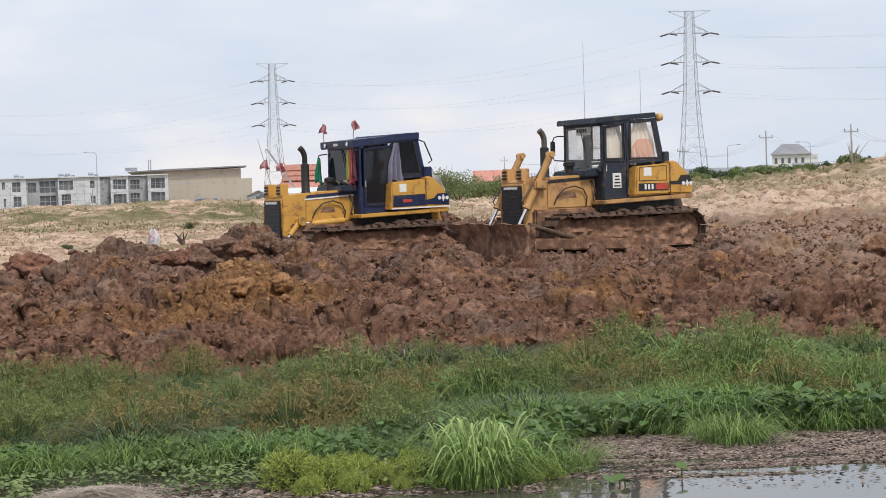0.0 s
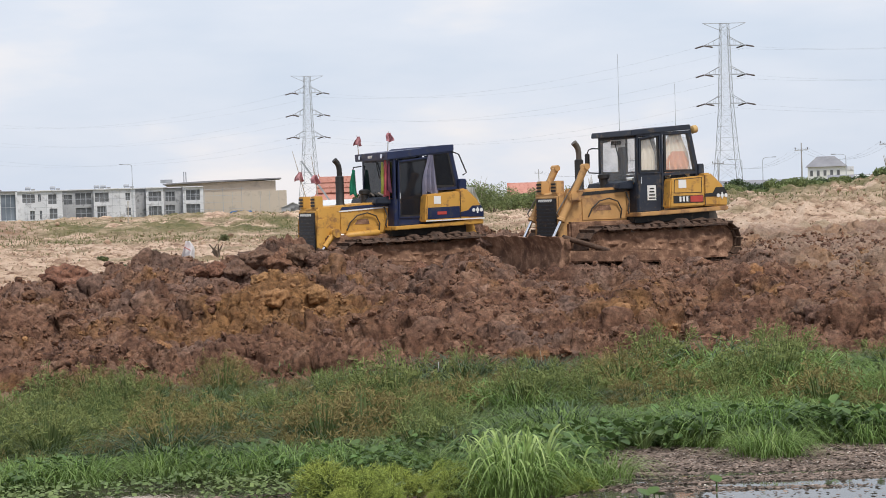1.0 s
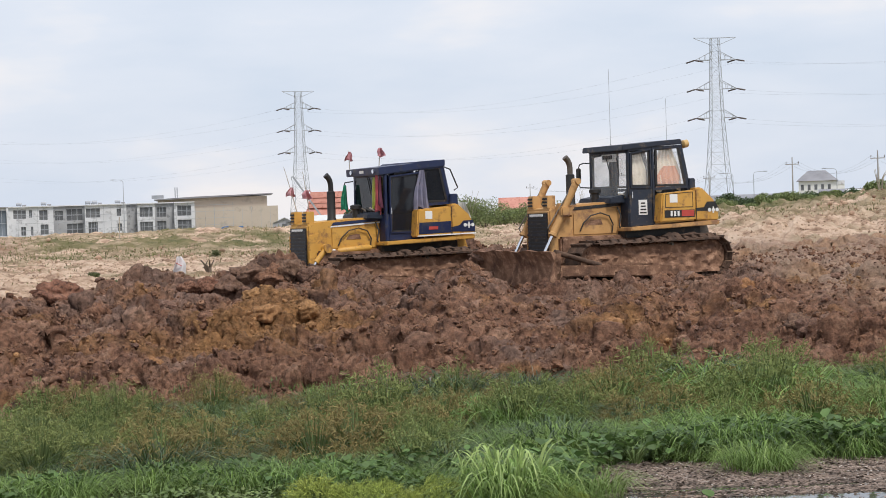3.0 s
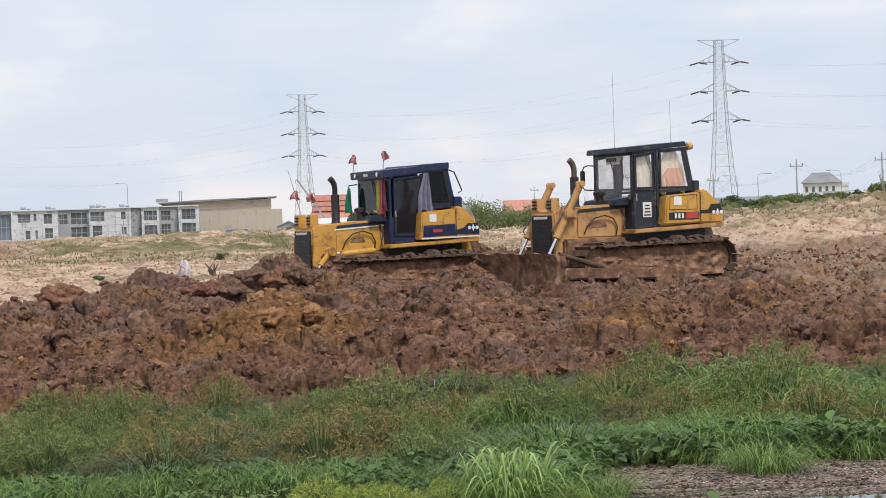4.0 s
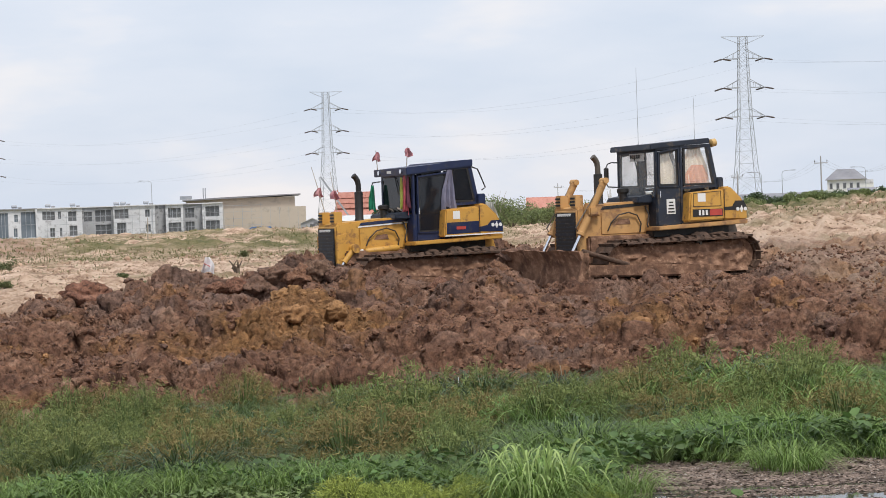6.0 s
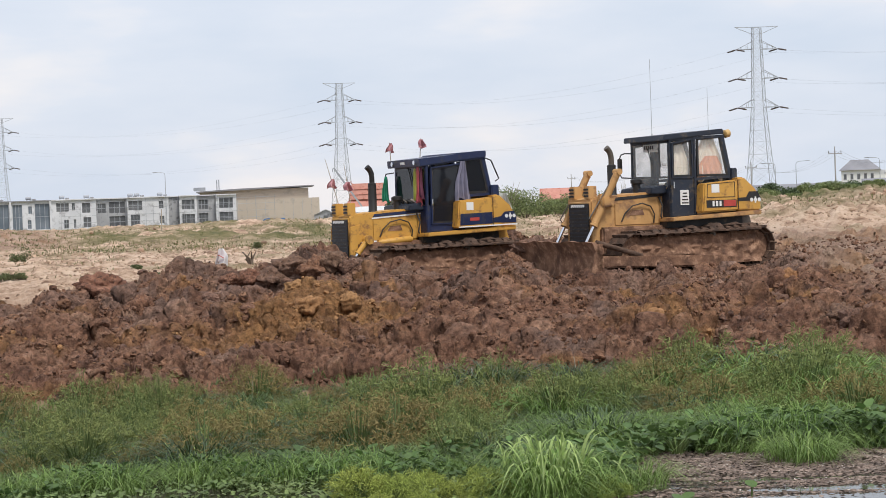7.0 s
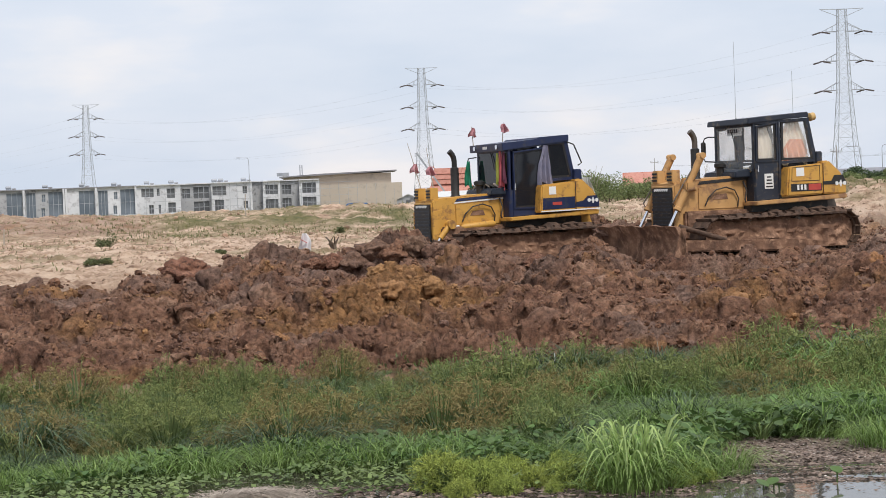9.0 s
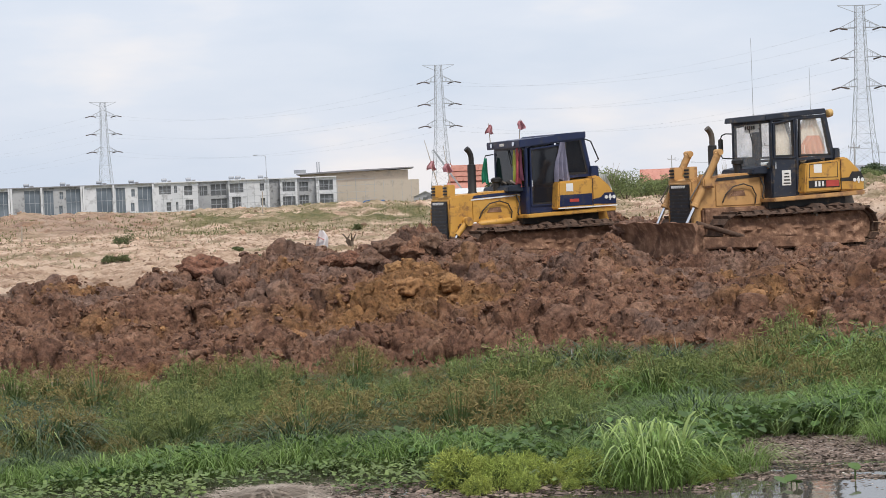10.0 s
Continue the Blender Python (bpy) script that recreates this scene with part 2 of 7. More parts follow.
def thing(name, m, label, category, group="", kind=""):
    """An empty at the foot of a thing, which carries its parts."""
    ob = new(name)
    ob.empty_display_size = 0.2
    ob.matrix_basis = m
    return tagged(ob, label, category, group, kind)


def solo(name, shape, mat, m, label, category, group="", kind="", bevel=0.0):
    ob = new(name, shape.mesh(name, mat, bevel))
    ob.matrix_basis = m
    return tagged(ob, label, category, group, kind)


def raw_mesh(name, verts, faces, mat, smooth=True):
    """A mesh from arrays; faces is an array of quads or triangles."""
    me = bpy.data.meshes.new(name)
    me.vertices.add(len(verts))
    me.vertices.foreach_set("co", np.asarray(verts, np.float32).ravel())
    faces = np.asarray(faces, np.int32)
    n, k = faces.shape
    me.loops.add(n * k)
    me.loops.foreach_set("vertex_index", faces.ravel())
    me.polygons.add(n)
    me.polygons.foreach_set("loop_start", np.arange(0, n * k, k, dtype=np.int32))
    me.polygons.foreach_set("use_smooth", np.full(n, smooth))
    me.update(calc_edges=True)
    me.materials.append(mat)
    return me


# ---- the lie of the land ----
_rng = np.random.default_rng(7)
_perm = np.concatenate([_rng.permutation(512)] * 3)
_grad = np.stack([np.cos(np.linspace(0, 2 * np.pi, 512, endpoint=False)), np.sin(np.linspace(0, 2 * np.pi, 512, endpoint=False))], 1)


def perlin(x, y):
    xi, yi = np.floor(x).astype(int), np.floor(y).astype(int)
    xf, yf = x - xi, y - yi
    u, v = xf * xf * xf * (xf * (xf * 6 - 15) + 10), yf * yf * yf * (yf * (yf * 6 - 15) + 10)

    def corner(i, j):
        g = _grad[_perm[_perm[(xi + i) & 511] + ((yi + j) & 511)]]
        return g[..., 0] * (xf - i) + g[..., 1] * (yf - j)

    a = corner(0, 0) * (1 - u) + corner(1, 0) * u
    b = corner(0, 1) * (1 - u) + corner(1, 1) * u
    return (a * (1 - v) + b * v) * 1.5


def smooth_step(a, b, x):
    t = np.clip((x - a) / (b - a), 0, 1)
    return t * t * (3 - 2 * t)


def hill(x, y, cx, cy, rx, ry, h):
    return h * np.exp(-((x - cx) / rx) ** 2 - ((y - cy) / ry) ** 2)


def pad(x, y, cx, cy, turn, half_l, half_w):
    """1 under a machine that stands at cx, cy, falling to 0 round it."""
    c, s_ = math.cos(radians(turn)), math.sin(radians(turn))
    u, v = (x - cx) * c + (y - cy) * s_, -(x - cx) * s_ + (y - cy) * c
    return (1 - smooth_step(half_l - 0.3, half_l + 0.35, np.abs(u))) * (1 - smooth_step(half_w - 0.25, half_w + 0.2, np.abs(v)))


def dirt_amount(x, y):
    """1 on the freshly tipped earth, 0 on the field and in the swamp."""
    edge = 46.5 + 2.0 * perlin(x * 0.13 + 3, y * 0.0 + 8) + 0.55 * np.clip(x + 4, -8, 30) + 9 * smooth_step(3, 9, x)
    edge = edge + 1.4 * perlin(x * 0.5, y * 0.5) - 3.4 * smooth_step(7.4, 9.6, -x)
    return smooth_step(28.0, 29.0, y + 0.7 * perlin(x * 0.4, 0 * y + 2)) * (1 - smooth_step(edge - 1.0, edge + 1.0, y))


def height(x, y):
    x, y = np.asarray(x, float), np.asarray(y, float)
    base = np.interp(y, [0, 12, 20, 27, 28.5, 30, 32, 36, 40, 43, 50, 80, 150, 300, 460, 4000],
                     [-1.0, -0.6, -0.25, 0.02, 0.12, 0.42, 0.78, 1.08, 1.28, 1.34, 1.30, 1.34, 1.5, 1.25, 1.0, 1.0])
    # open water in front, with a dry bank under the plants
    rise = np.interp(x / np.maximum(y, 1), [0.02, 0.11, 0.18, 0.236, 0.3], [0.0, 0.55, 0.95, 1.75, 2.1])
    base = base + smooth_step(62, 112, y) * (1 - smooth_step(300, 420, y)) * rise
    base = base + (1 - smooth_step(60, 160, y)) * smooth_step(45, 60, y) * smooth_step(6, 11, x) * 0.2
    k = dirt_amount(x, y)
    # heaps: the bank before the first machine, spoil at its blade, the ochre heap, and others
    z = base
    z = z + hill(x, y, -4.4, 41.6, 1.1, 0.8, 0.34) + hill(x, y, -3.4, 41.5, 0.7, 0.6, 0.34) + hill(x, y, -2.3, 41.3, 0.8, 0.5, 0.40) + hill(x, y, -1.2, 41.4, 0.7, 0.45, 0.40)
    z = z + hill(x, y, 0.5, 40.7, 0.6, 0.6, 0.28) + hill(x, y, 0.6, 39.8, 0.9, 0.6, 0.12) + hill(x, y, -5.9, 41.2, 0.9, 0.9, 0.32) + hill(x, y, -0.6, 40.2, 1.8, 0.6, 0.14)
    z = z + hill(x, y, 1.3, 43.6, 0.8, 1.2, 0.50) + hill(x, y, 0.9, 42.3, 0.5, 0.6, 0.25)
    z = z + hill(x, y, -3.15, 35.7, 1.0, 0.8, 0.62) + hill(x, y, -0.4, 48.2, 1.7, 1.6, 0.95) + hill(x, y, 1.5, 47.0, 1.4, 1.4, 0.6) + hill(x, y, 6.2, 36.8, 1.3, 1.0, 0.20)
    z = z + hill(x, y, -8.3, 42.2, 0.42, 0.40, 0.42) + hill(x, y, -7.0, 42.8, 0.5, 0.4, 0.15)
    z = z + k * (0.24 * perlin(x * 0.55, y * 0.55) + 0.10 * perlin(x * 1.1 + 33, y * 1.1))
    wx, wy = x + 0.25 * perlin(x * 1.7, y * 1.7 + 9), y + 0.25 * perlin(x * 1.7 + 40, y * 1.7)
    lumps = 0.0
    for s, a in ((0.8, 0.38), (1.6, 0.21)):
        lumps = lumps + a * (np.abs(perlin(wx * s + 17 * s, wy * s + 5)) - 0.30)
    lumps = lumps * (0.62 + 0.6 * smooth_step(-0.25, 0.3, perlin(x * 0.4 + 77, y * 0.5)))
    lumps = lumps * (1 - (0.75 - 0.35 * smooth_step(2, 5, x)) * smooth_step(46.5, 49.5, y))
    # trodden ground under the two machines
    t1, t2 = pad(x, y, -1.34, 43.95, 210.0, 2.3, 1.55), pad(x, y, 3.99, 41.76, 208.0, 2.5, 1.5)
    z = z + k * lumps * (1 - 0.8 * np.maximum(t1, t2))
    z = z + t1 * (1.30 + 0.3 * k * lumps - z) + t2 * (1.45 + 0.3 * k * lumps - z)
    field = smooth_step(36, 41, y) * (1 - smooth_step(200, 320, y)) * (1 - k)
    rough = 0.10 * perlin(x * 0.35, y * 0.30) + 0.12 * (np.abs(perlin(x * 1.1, y * 0.55)) - 0.2) + 0.07 * np.abs(perlin(x * 3.1, y * 1.6)) + 0.05 * perlin(x * 3.7 + 5, y * 3.1) + 0.035 * perlin(x * 8.1, y * 6.1)
    z = z + field * rough
    rubble = smooth_step(60, 75, y) * (1 - smooth_step(180, 240, y)) * smooth_step(0.02, 0.11, x / np.maximum(y, 1))
    z = z + rubble * (0.6 * np.abs(perlin(x * 0.33, y * 0.20)) + 0.30 * np.abs(perlin(x * 1.1, y * 0.7)) + 0.10 * np.abs(perlin(x * 3.0, y * 2.0)))
    bank = smooth_step(90, 115, y) * (1 - smooth_step(150, 190, y)) * (1 - smooth_step(0.0, 0.08, x / np.maximum(y, 1)))
    z = z + bank * (0.35 + 0.7 * np.abs(perlin(x * 0.16, y * 0.11)) + 0.35 * np.abs(perlin(x * 0.6, y * 0.4)))
    return z


def domes_over(x, y, s, seed, share=1.0):
    """Rounded lumps of many sizes, one to a cell of width 1/s: how high the uppermost stands, in cells."""
    x, y = x * s + seed * 7.31, y * s + seed * 3.77
    xi, yi = np.floor(x).astype(int), np.floor(y).astype(int)
    top = np.zeros_like(x)
    for i in (-1, 0, 1):
        for j in (-1, 0, 1):
            h = _perm[_perm[(xi + i) & 511] + ((yi + j) & 511)]
            cx, cy = xi + i + (h & 31) / 31.0, yi + j + ((h >> 4) & 31) / 31.0
            r = np.where(_perm[h + 61] < 512 * share, 0.42 + 0.55 * _perm[h + 17] / 511.0, 0.01)
            q = ((x - cx) ** 2 + (y - cy) ** 2) / (r * r)
            top = np.maximum(top, r * np.sqrt(np.clip(1 - q, 0, 1)))
    return top


def surface(x, y):
    """Points on the ground with the crumbling of the tipped earth, which breaks up its steep faces too."""
    z = height(x, y)
    k = dirt_amount(x, y)
    gx, gy = np.clip((height(x + 0.04, y) - z) / 0.04, -2.5, 2.5), np.clip((height(x, y + 0.04) - z) / 0.04, -2.5, 2.5)
    n = 1 / np.sqrt(1 + gx * gx + gy * gy)
    v = y + 1.0 * z + 0.10 * perlin(x * 3.7 + 9, y * 3.7)
    a = x + 0.10 * perlin(x * 4.1, v * 4.1)
    # pressed flatter where the blade and tracks have been
    loose = 0.50 + 0.65 * smooth_step(-0.25, 0.30, perlin(x * 0.45 + 12, y * 0.55 + 31))
    loose = loose * (1 - 0.35 * smooth_step(0.0, 3.0, x) * smooth_step(32, 34, y))
    f = 0.0
    for i, (s, h, share) in enumerate(((1.9, 0.26, 0.34), (3.8, 0.21, 0.62), (7.4, 0.150, 0.80), (13.5, 0.085, 0.85))):
        f = f + h * (domes_over(a, v, s, i + 1, share) - 0.35) * (loose if i < 2 else 0.4 + 0.6 * loose)
    f = f * k
    f = f * (1 - 0.6 * np.maximum(pad(x, y, -1.34, 43.95, 210.0, 2.3, 1.55), pad(x, y, 3.99, 41.76, 208.0, 2.5, 1.5)))
    sand = (1 - k) * smooth_step(38, 42, y) * (1 - smooth_step(75, 95, y))
    f = f + sand * (0.08 * domes_over(x, y * 0.7, 1.6, 8, 0.25) + 0.06 * domes_over(x, y * 0.7, 3.4, 9, 0.5) - 0.04)
    return x - gx * n * f, y - gy * n * f, z + n * f


def ground_z(x, y):
    return float(height(np.array([x]), np.array([y]))[0])


def ochre_amount(x, y):
    """Where the tipped earth is yellower."""
    return np.clip(hill(x, y, -3.05, 34.3, 1.15, 1.9, 3.6) + hill(x, y, 6.3, 38.2, 2.6, 1.0, 0.8) + hill(x, y, 4.4, 34.8, 1.6, 0.9, 0.8)
                   + 0.75 * smooth_step(0.2, 0.5, perlin(x * 0.45 + 4, y * 0.6 + 2)) - 0.2 + 0.45 * perlin(x * 2, y * 2), 0, 1) * 0.92


def build_ground():
    az = np.concatenate([np.linspace(-180, -24, 18)[:-1], np.linspace(-24, -18.5, 12)[:-1], np.linspace(-18.5, 15.5, 780), np.linspace(15.5, 24, 14)[1:], np.linspace(24, 180, 18)[1:]])
    d = np.concatenate([[0.004, 1.0], np.linspace(3, 17, 10), np.linspace(17.5, 28, 24), np.arange(28.1, 49, 0.062), np.arange(49.05, 62, 0.13), np.geomspace(62.1, 200, 150), np.geomspace(205, 4400, 40)])
    A, D = np.meshgrid(np.radians(az), d)
    x, y = D * np.sin(A), D * np.cos(A)
    px, py, z = surface(x, np.where(y > 0, y, 0))
    py = np.where(y > 0, py, y)
    far = np.hypot(x, y)
    z = np.where(y < 5, -0.9 + 0 * far, z)
    n, m = D.shape
    idx = np.arange(n * m).reshape(n, m)
    q = np.stack([idx[:-1, :-1], idx[:-1, 1:], idx[1:, 1:], idx[1:, :-1]], -1).reshape(-1, 4)
    k = dirt_amount(x, y)
    me = raw_mesh("ground", np.stack([px, py, z], -1).reshape(-1, 3), q[:, ::-1], EARTH)
    spoil = np.clip(hill(x, y, -5.6, 42.0, 2.4, 2.0, 1.3) + hill(x, y, 1.2, 42.8, 2.2, 2.2, 1.3) + hill(x, y, 6, 44, 4, 4, 1.3) + hill(x, y, 0.2, 48, 2.2, 2.2, 0.4) + 0.80 * smooth_step(2, 5, x) * (1 - smooth_step(60, 72, y + 6 * perlin(x * 0.2, y * 0.1))) * smooth_step(45, 48, y), 0, 1)
    k = np.maximum(k, spoil)
    k = np.maximum(k, 0.55 * (1 - smooth_step(-0.235, -0.20, x / np.maximum(y, 1))) * smooth_step(92, 100, y) * (1 - smooth_step(130, 160, y)))
    k = k - 0.35 * smooth_step(6.6, 8.0, x) * smooth_step(33, 35, y) * k
    swamp = 1 - smooth_step(27.8, 28.8, y)
    ang = x / np.maximum(y, 1)
    weeds = smooth_step(76, 96, y) * (0.85 + 1.0 * perlin(x * 0.10, y * 0.05)) * np.where(ang < 0.02, 1.0, 0.8) * smooth_step(-0.1, 0.3, 0.35 + perlin(x * 0.5 + 9, y * 0.3))
    weeds = weeds * (0.25 + 0.75 * smooth_step(-0.23, -0.19, ang))
    weeds = np.maximum(weeds, smooth_step(190, 260, y))
    weeds = np.maximum(weeds, 0.55 * smooth_step(0.15, 0.5, perlin(x * 0.3 + 50, y * 0.25)) * smooth_step(46, 52, y))
    green = np.clip(np.maximum(swamp, weeds * (1 - k)), 0, 1)
    ochre = ochre_amount(x, y)
    clay = 0.62 * smooth_step(36.2, 38.6, y + 1.8 * perlin(x * 0.35 + 2, y * 0.5)) * smooth_step(-0.35, 0.15, perlin(x * 0.8 + 40, y * 0.8))
    col = np.stack([k, green, ochre, clay], -1).reshape(-1, 4).astype(np.float32)
    layer = me.color_attributes.new("zone", "FLOAT_COLOR", "POINT")
    layer.data.foreach_set("color", col.ravel())
    return tagged(new("ground", me), "rough brown tipped earth beside a pale sandy building plot", "ground", "", "structure")


ground = build_ground()


# ---- the two bulldozers ----
def arc(cx, cz, r, a0, a1, n):
    return [(cx + r * math.cos(radians(a0 + (a1 - a0) * i / n)), cz + r * math.sin(radians(a0 + (a1 - a0) * i / n))) for i in range(n + 1)]


def track_path():
    """Points and headings of the shoes round idler, rollers and sprocket, 0.2 m apart; the upper run sags."""
    pts = arc(1.55, 0.42, 0.37, -90, 90, 12) + [(1.0, 0.80), (0.4, 0.80), (-0.3, 0.83), (-1.0, 0.845)] + arc(-1.55, 0.44, 0.41, 90, 270, 12) + [(-1.0, 0.03), (0, 0.02), (1.0, 0.03)]
    pts = [Vector((x, 0, z)) for x, z in pts]
    loop = pts + pts[:1]
    out, carry = [], 0.0
    total = sum((b - a).length for a, b in zip(loop, loop[1:]))
    step = total / 42
    for a, b in zip(loop, loop[1:]):
        seg = (b - a).length
        while carry < seg - 1e-6:
            p = a.lerp(b, carry / seg)
            out.append((p, math.atan2((b - a).z, (b - a).x)))
            carry += step
        carry -= seg
    return out[:42]


def shoe_mesh():
    s = Shape()
    s.box((-0.098, -0.30, -0.012), (0.092, 0.30, 0.014))
    s.box((-0.098, -0.30, -0.062), (-0.070, 0.30, -0.010))
    s.box((-0.075, -0.17, 0.012), (0.085, -0.08, 0.065))
    s.box((-0.075, 0.08, 0.012), (0.085, 0.17, 0.065))
    return s.mesh("track_shoe", TRACK, 0.006)


def wheel(parent, name, x, z, r, y, width, mat, teeth=0):
    s = Shape()
    s.tube([(x, y - width / 2, z), (x, y - width / 2 + 0.03, z), (x, y + width / 2 - 0.03, z), (x, y + width / 2, z)], [r * 0.92, r, r, r * 0.92], 28)
    s.tube([(x, y - width / 2 - 0.06, z), (x, y + width / 2 + 0.06, z)], r * 0.38, 16)
    for i in range(teeth):
        a = 2 * math.pi * i / teeth
        s.strut((x + r * 0.9 * math.cos(a), y, z + r * 0.9 * math.sin(a)), (x + (r + 0.05) * math.cos(a), y, z + (r + 0.05) * math.sin(a)), 0.06, width * 0.6, (0, 1, 0))
    for i in range(6):
        a = math.pi / 3 * i
        s.tube([(x + r * 0.62 * math.cos(a), y - width / 2 - 0.015, z + r * 0.62 * math.sin(a)), (x + r * 0.62 * math.cos(a), y + width / 2 + 0.015, z + r * 0.62 * math.sin(a))], 0.03, 8)
    return part(name, s, mat, parent)


def cloth_strip(p_top, width, drop, way, flare=1.5, waves=3, depth=0.05, nx=14, nz=10, seed=0):
    """A hanging cloth, gathered at the top, falling in folds: a thin solid."""
    rnd = random.Random(seed)
    ph = rnd.random() * 6
    way = Vector(way).normalized()
    out = way.cross(Vector((0, 0, 1))).normalized()
    s = Shape()
    vs = []
    for side in (0.0, 0.006):
        for k in range(nz + 1):
            v = k / nz
            for i in range(nx + 1):
                u = i / nx - 0.5
                w = width * (1 + (flare - 1) * v) * (0.35 + 0.65 * min(1, v * 1.6 + 0.25))
                p = Vector(p_top) + way * (u * w + 0.02 * math.sin(5 * v + ph)) + Vector((0, 0, -drop * v * (1 - 0.10 * math.cos(u * 7 + ph) * v)))
                p += out * (depth * (0.4 + v) * math.sin(u * waves * 2 * math.pi + ph + v) + side + 0.02)
                vs.append(p)
    n = (nx + 1) * (nz + 1)
    fs = []
    for k in range(nz):
        for i in range(nx):
            a = k * (nx + 1) + i
            fs += [(a, a + 1, a + nx + 2, a + nx + 1), (n + a, n + a + nx + 1, n + a + nx + 2, n + a + 1)]
    rim = [i for i in range(nx + 1)] + [k * (nx + 1) + nx for k in range(1, nz + 1)] + [nz * (nx + 1) + i for i in range(nx - 1, -1, -1)] + [k * (nx + 1) for k in range(nz - 1, 0, -1)]
    fs += [(rim[i], rim[(i + 1) % len(rim)], n + rim[(i + 1) % len(rim)], n + rim[i]) for i in range(len(rim))]
    return s.add(vs, fs)


def frame_bars(loop, w, depth, axis):
    """Bars round a closed loop of points in one plane."""
    s = Shape()
    for a, b in zip(loop, loop[1:] + loop[:1]):
        s.strut(a, b, depth, w, axis)
    return s


def side_window(parent, pts, y, pane_mat, trim_mat, label):
    """A pane with a rubber trim in the side of a cab; pts in the x-z plane."""
    w = part("window", Shape().prism(pts, y - 0.008, y + 0.008), pane_mat, parent, label)
    w.visible_shadow = pane_mat is not GLASS_CLEAR
    part("trim", frame_bars([(x, y, z) for x, z in pts], 0.035, 0.05, (0, 1, 0)), BLACK, w)
    return w


def bulldozer(m, label, paint, cabpaint, dressed):
    """Forward is +x, the machine's left +y. dressed: the blue cab hung with cloths, against the bare cab with raised lift rams."""
    tank_paint = paint if dressed else YELLOW
    root = thing("bulldozer", m, label, "bulldozer", "bulldozers on the tipped earth")
    # undercarriage
    shoe = shoe_mesh()
    for sy in (1, -1):
        s = Shape().prism([(1.50, 0.20), (1.55, 0.62), (0.9, 0.70), (-0.9, 0.73), (-1.50, 0.62), (-1.50, 0.20), (-1.2, 0.09), (1.2, 0.09)], sy * 1.0 - 0.16, sy * 1.0 + 0.16)
        frame_ob = part("track_frame", s, MUD, root, "track frame caked with brown mud", 0.03)
        wheel(frame_ob, "idler", 1.55, 0.42, 0.34, sy * 1.0, 0.30, MUD)
        wheel(frame_ob, "sprocket", -1.55, 0.44, 0.36, sy * 1.0, 0.22, MUD, 22)
        for i in range(6):
            wheel(frame_ob, "roller", 1.1 - 0.44 * i, 0.16, 0.10, sy * 1.0, 0.34, MUD)
        for x in (0.75, -0.5):
            wheel(frame_ob, "carrier_roller", x, 0.71, 0.08, sy * 1.0, 0.2, STEEL)
        for p, a in track_path():
            o = new("track_shoe", shoe)
            o.parent = root
            o.matrix_basis = Matrix.Translation(p + Vector((0, sy * 1.0, 0))) @ pose(0, 0, 0, 0, -math.degrees(a), 0)
        # mud caked on the upper run
        nx, ny = 70, 10
        vs = []
        for i in range(nx + 1):
            px = 1.45 - 3.05 * i / nx
            top = float(np.interp(px, [-1.6, -1.0, -0.3, 0.4, 1.0, 1.5], [0.87, 0.87, 0.855, 0.825, 0.825, 0.80]))
            for j in range(ny + 1):
                py = sy * (0.68 + 0.66 * j / ny)
                edge = min(j, ny - j) / ny * 2
                vs.append((px, py, top - 0.05 + 0.13 * min(1, edge * 3) * (0.55 + 0.8 * noise.noise(Vector((px * 2.6, py * 2.6, sy)))) + 0.05 * noise.noise(Vector((px * 9, py * 9, 3)))))
        n0 = len(vs)
        vs += [(p[0], p[1], p[2] * 0.2 + 0.62) for p in vs]
        fs = []
        for i in range(nx):
            for j in range(ny):
                a = i * (ny + 1) + j
                fs += [(a, a + 1, a + ny + 2, a + ny + 1), (n0 + a, n0 + a + ny + 1, n0 + a + ny + 2, n0 + a + 1)]
        for i in range(nx):
            for a in (i * (ny + 1), i * (ny + 1) + ny):
                fs.append((a, a + ny + 1, n0 + a + ny + 1, n0 + a))
        part("mud_cake", Shape().add(vs, fs), TRACK, root, "lumpy brown mud caked on the track")
        # clay packed between the upper and the lower run
        nx, nz = 56, 14
        vs = []
        for i in range(nx + 1):
            px = 1.62 - 3.24 * i / nx
            for j in range(nz + 1):
                f = j / nz
                pz = 0.10 + (0.66 + 0.05 * noise.noise(Vector((px * 2, 5, sy)))) * f
                q = Vector((px * 1.7, pz * 2.6, sy * 4.0))
                bulge = 0.13 * noise.noise(q) + 0.09 * noise.noise(q * 2.7) + 0.05 * noise.noise(q * 6.0)
                shelf = 0.12 * (1 - f) - 0.22 * max(0.0, f - 0.6)
                vs.append((px, sy * max(0.97, 1.15 + shelf + bulge), pz))
        n0 = len(vs)
        vs += [(p[0], sy * 0.9, p[2]) for p in vs]
        fs = []
        for i in range(nx):
            for j in range(nz):
                a = i * (nz + 1) + j
                fs += [(a, a + 1, a + nz + 2, a + nz + 1), (n0 + a, n0 + a + nz + 1, n0 + a + nz + 2, n0 + a + 1)]
        for i in range(nx):
            for a in (i * (nz + 1), i * (nz + 1) + nz):
                fs.append((a, a + nz + 1, n0 + a + nz + 1, n0 + a))
        part("mud_fill", Shape().add(vs, fs), MUD, root, "brown clay packed between the track's runs")
    part("belly", Shape().box((-1.5, -0.62, 0.35), (1.95, 0.62, 0.95)), MUD, root, "muddy underside of the hull", 0.04)
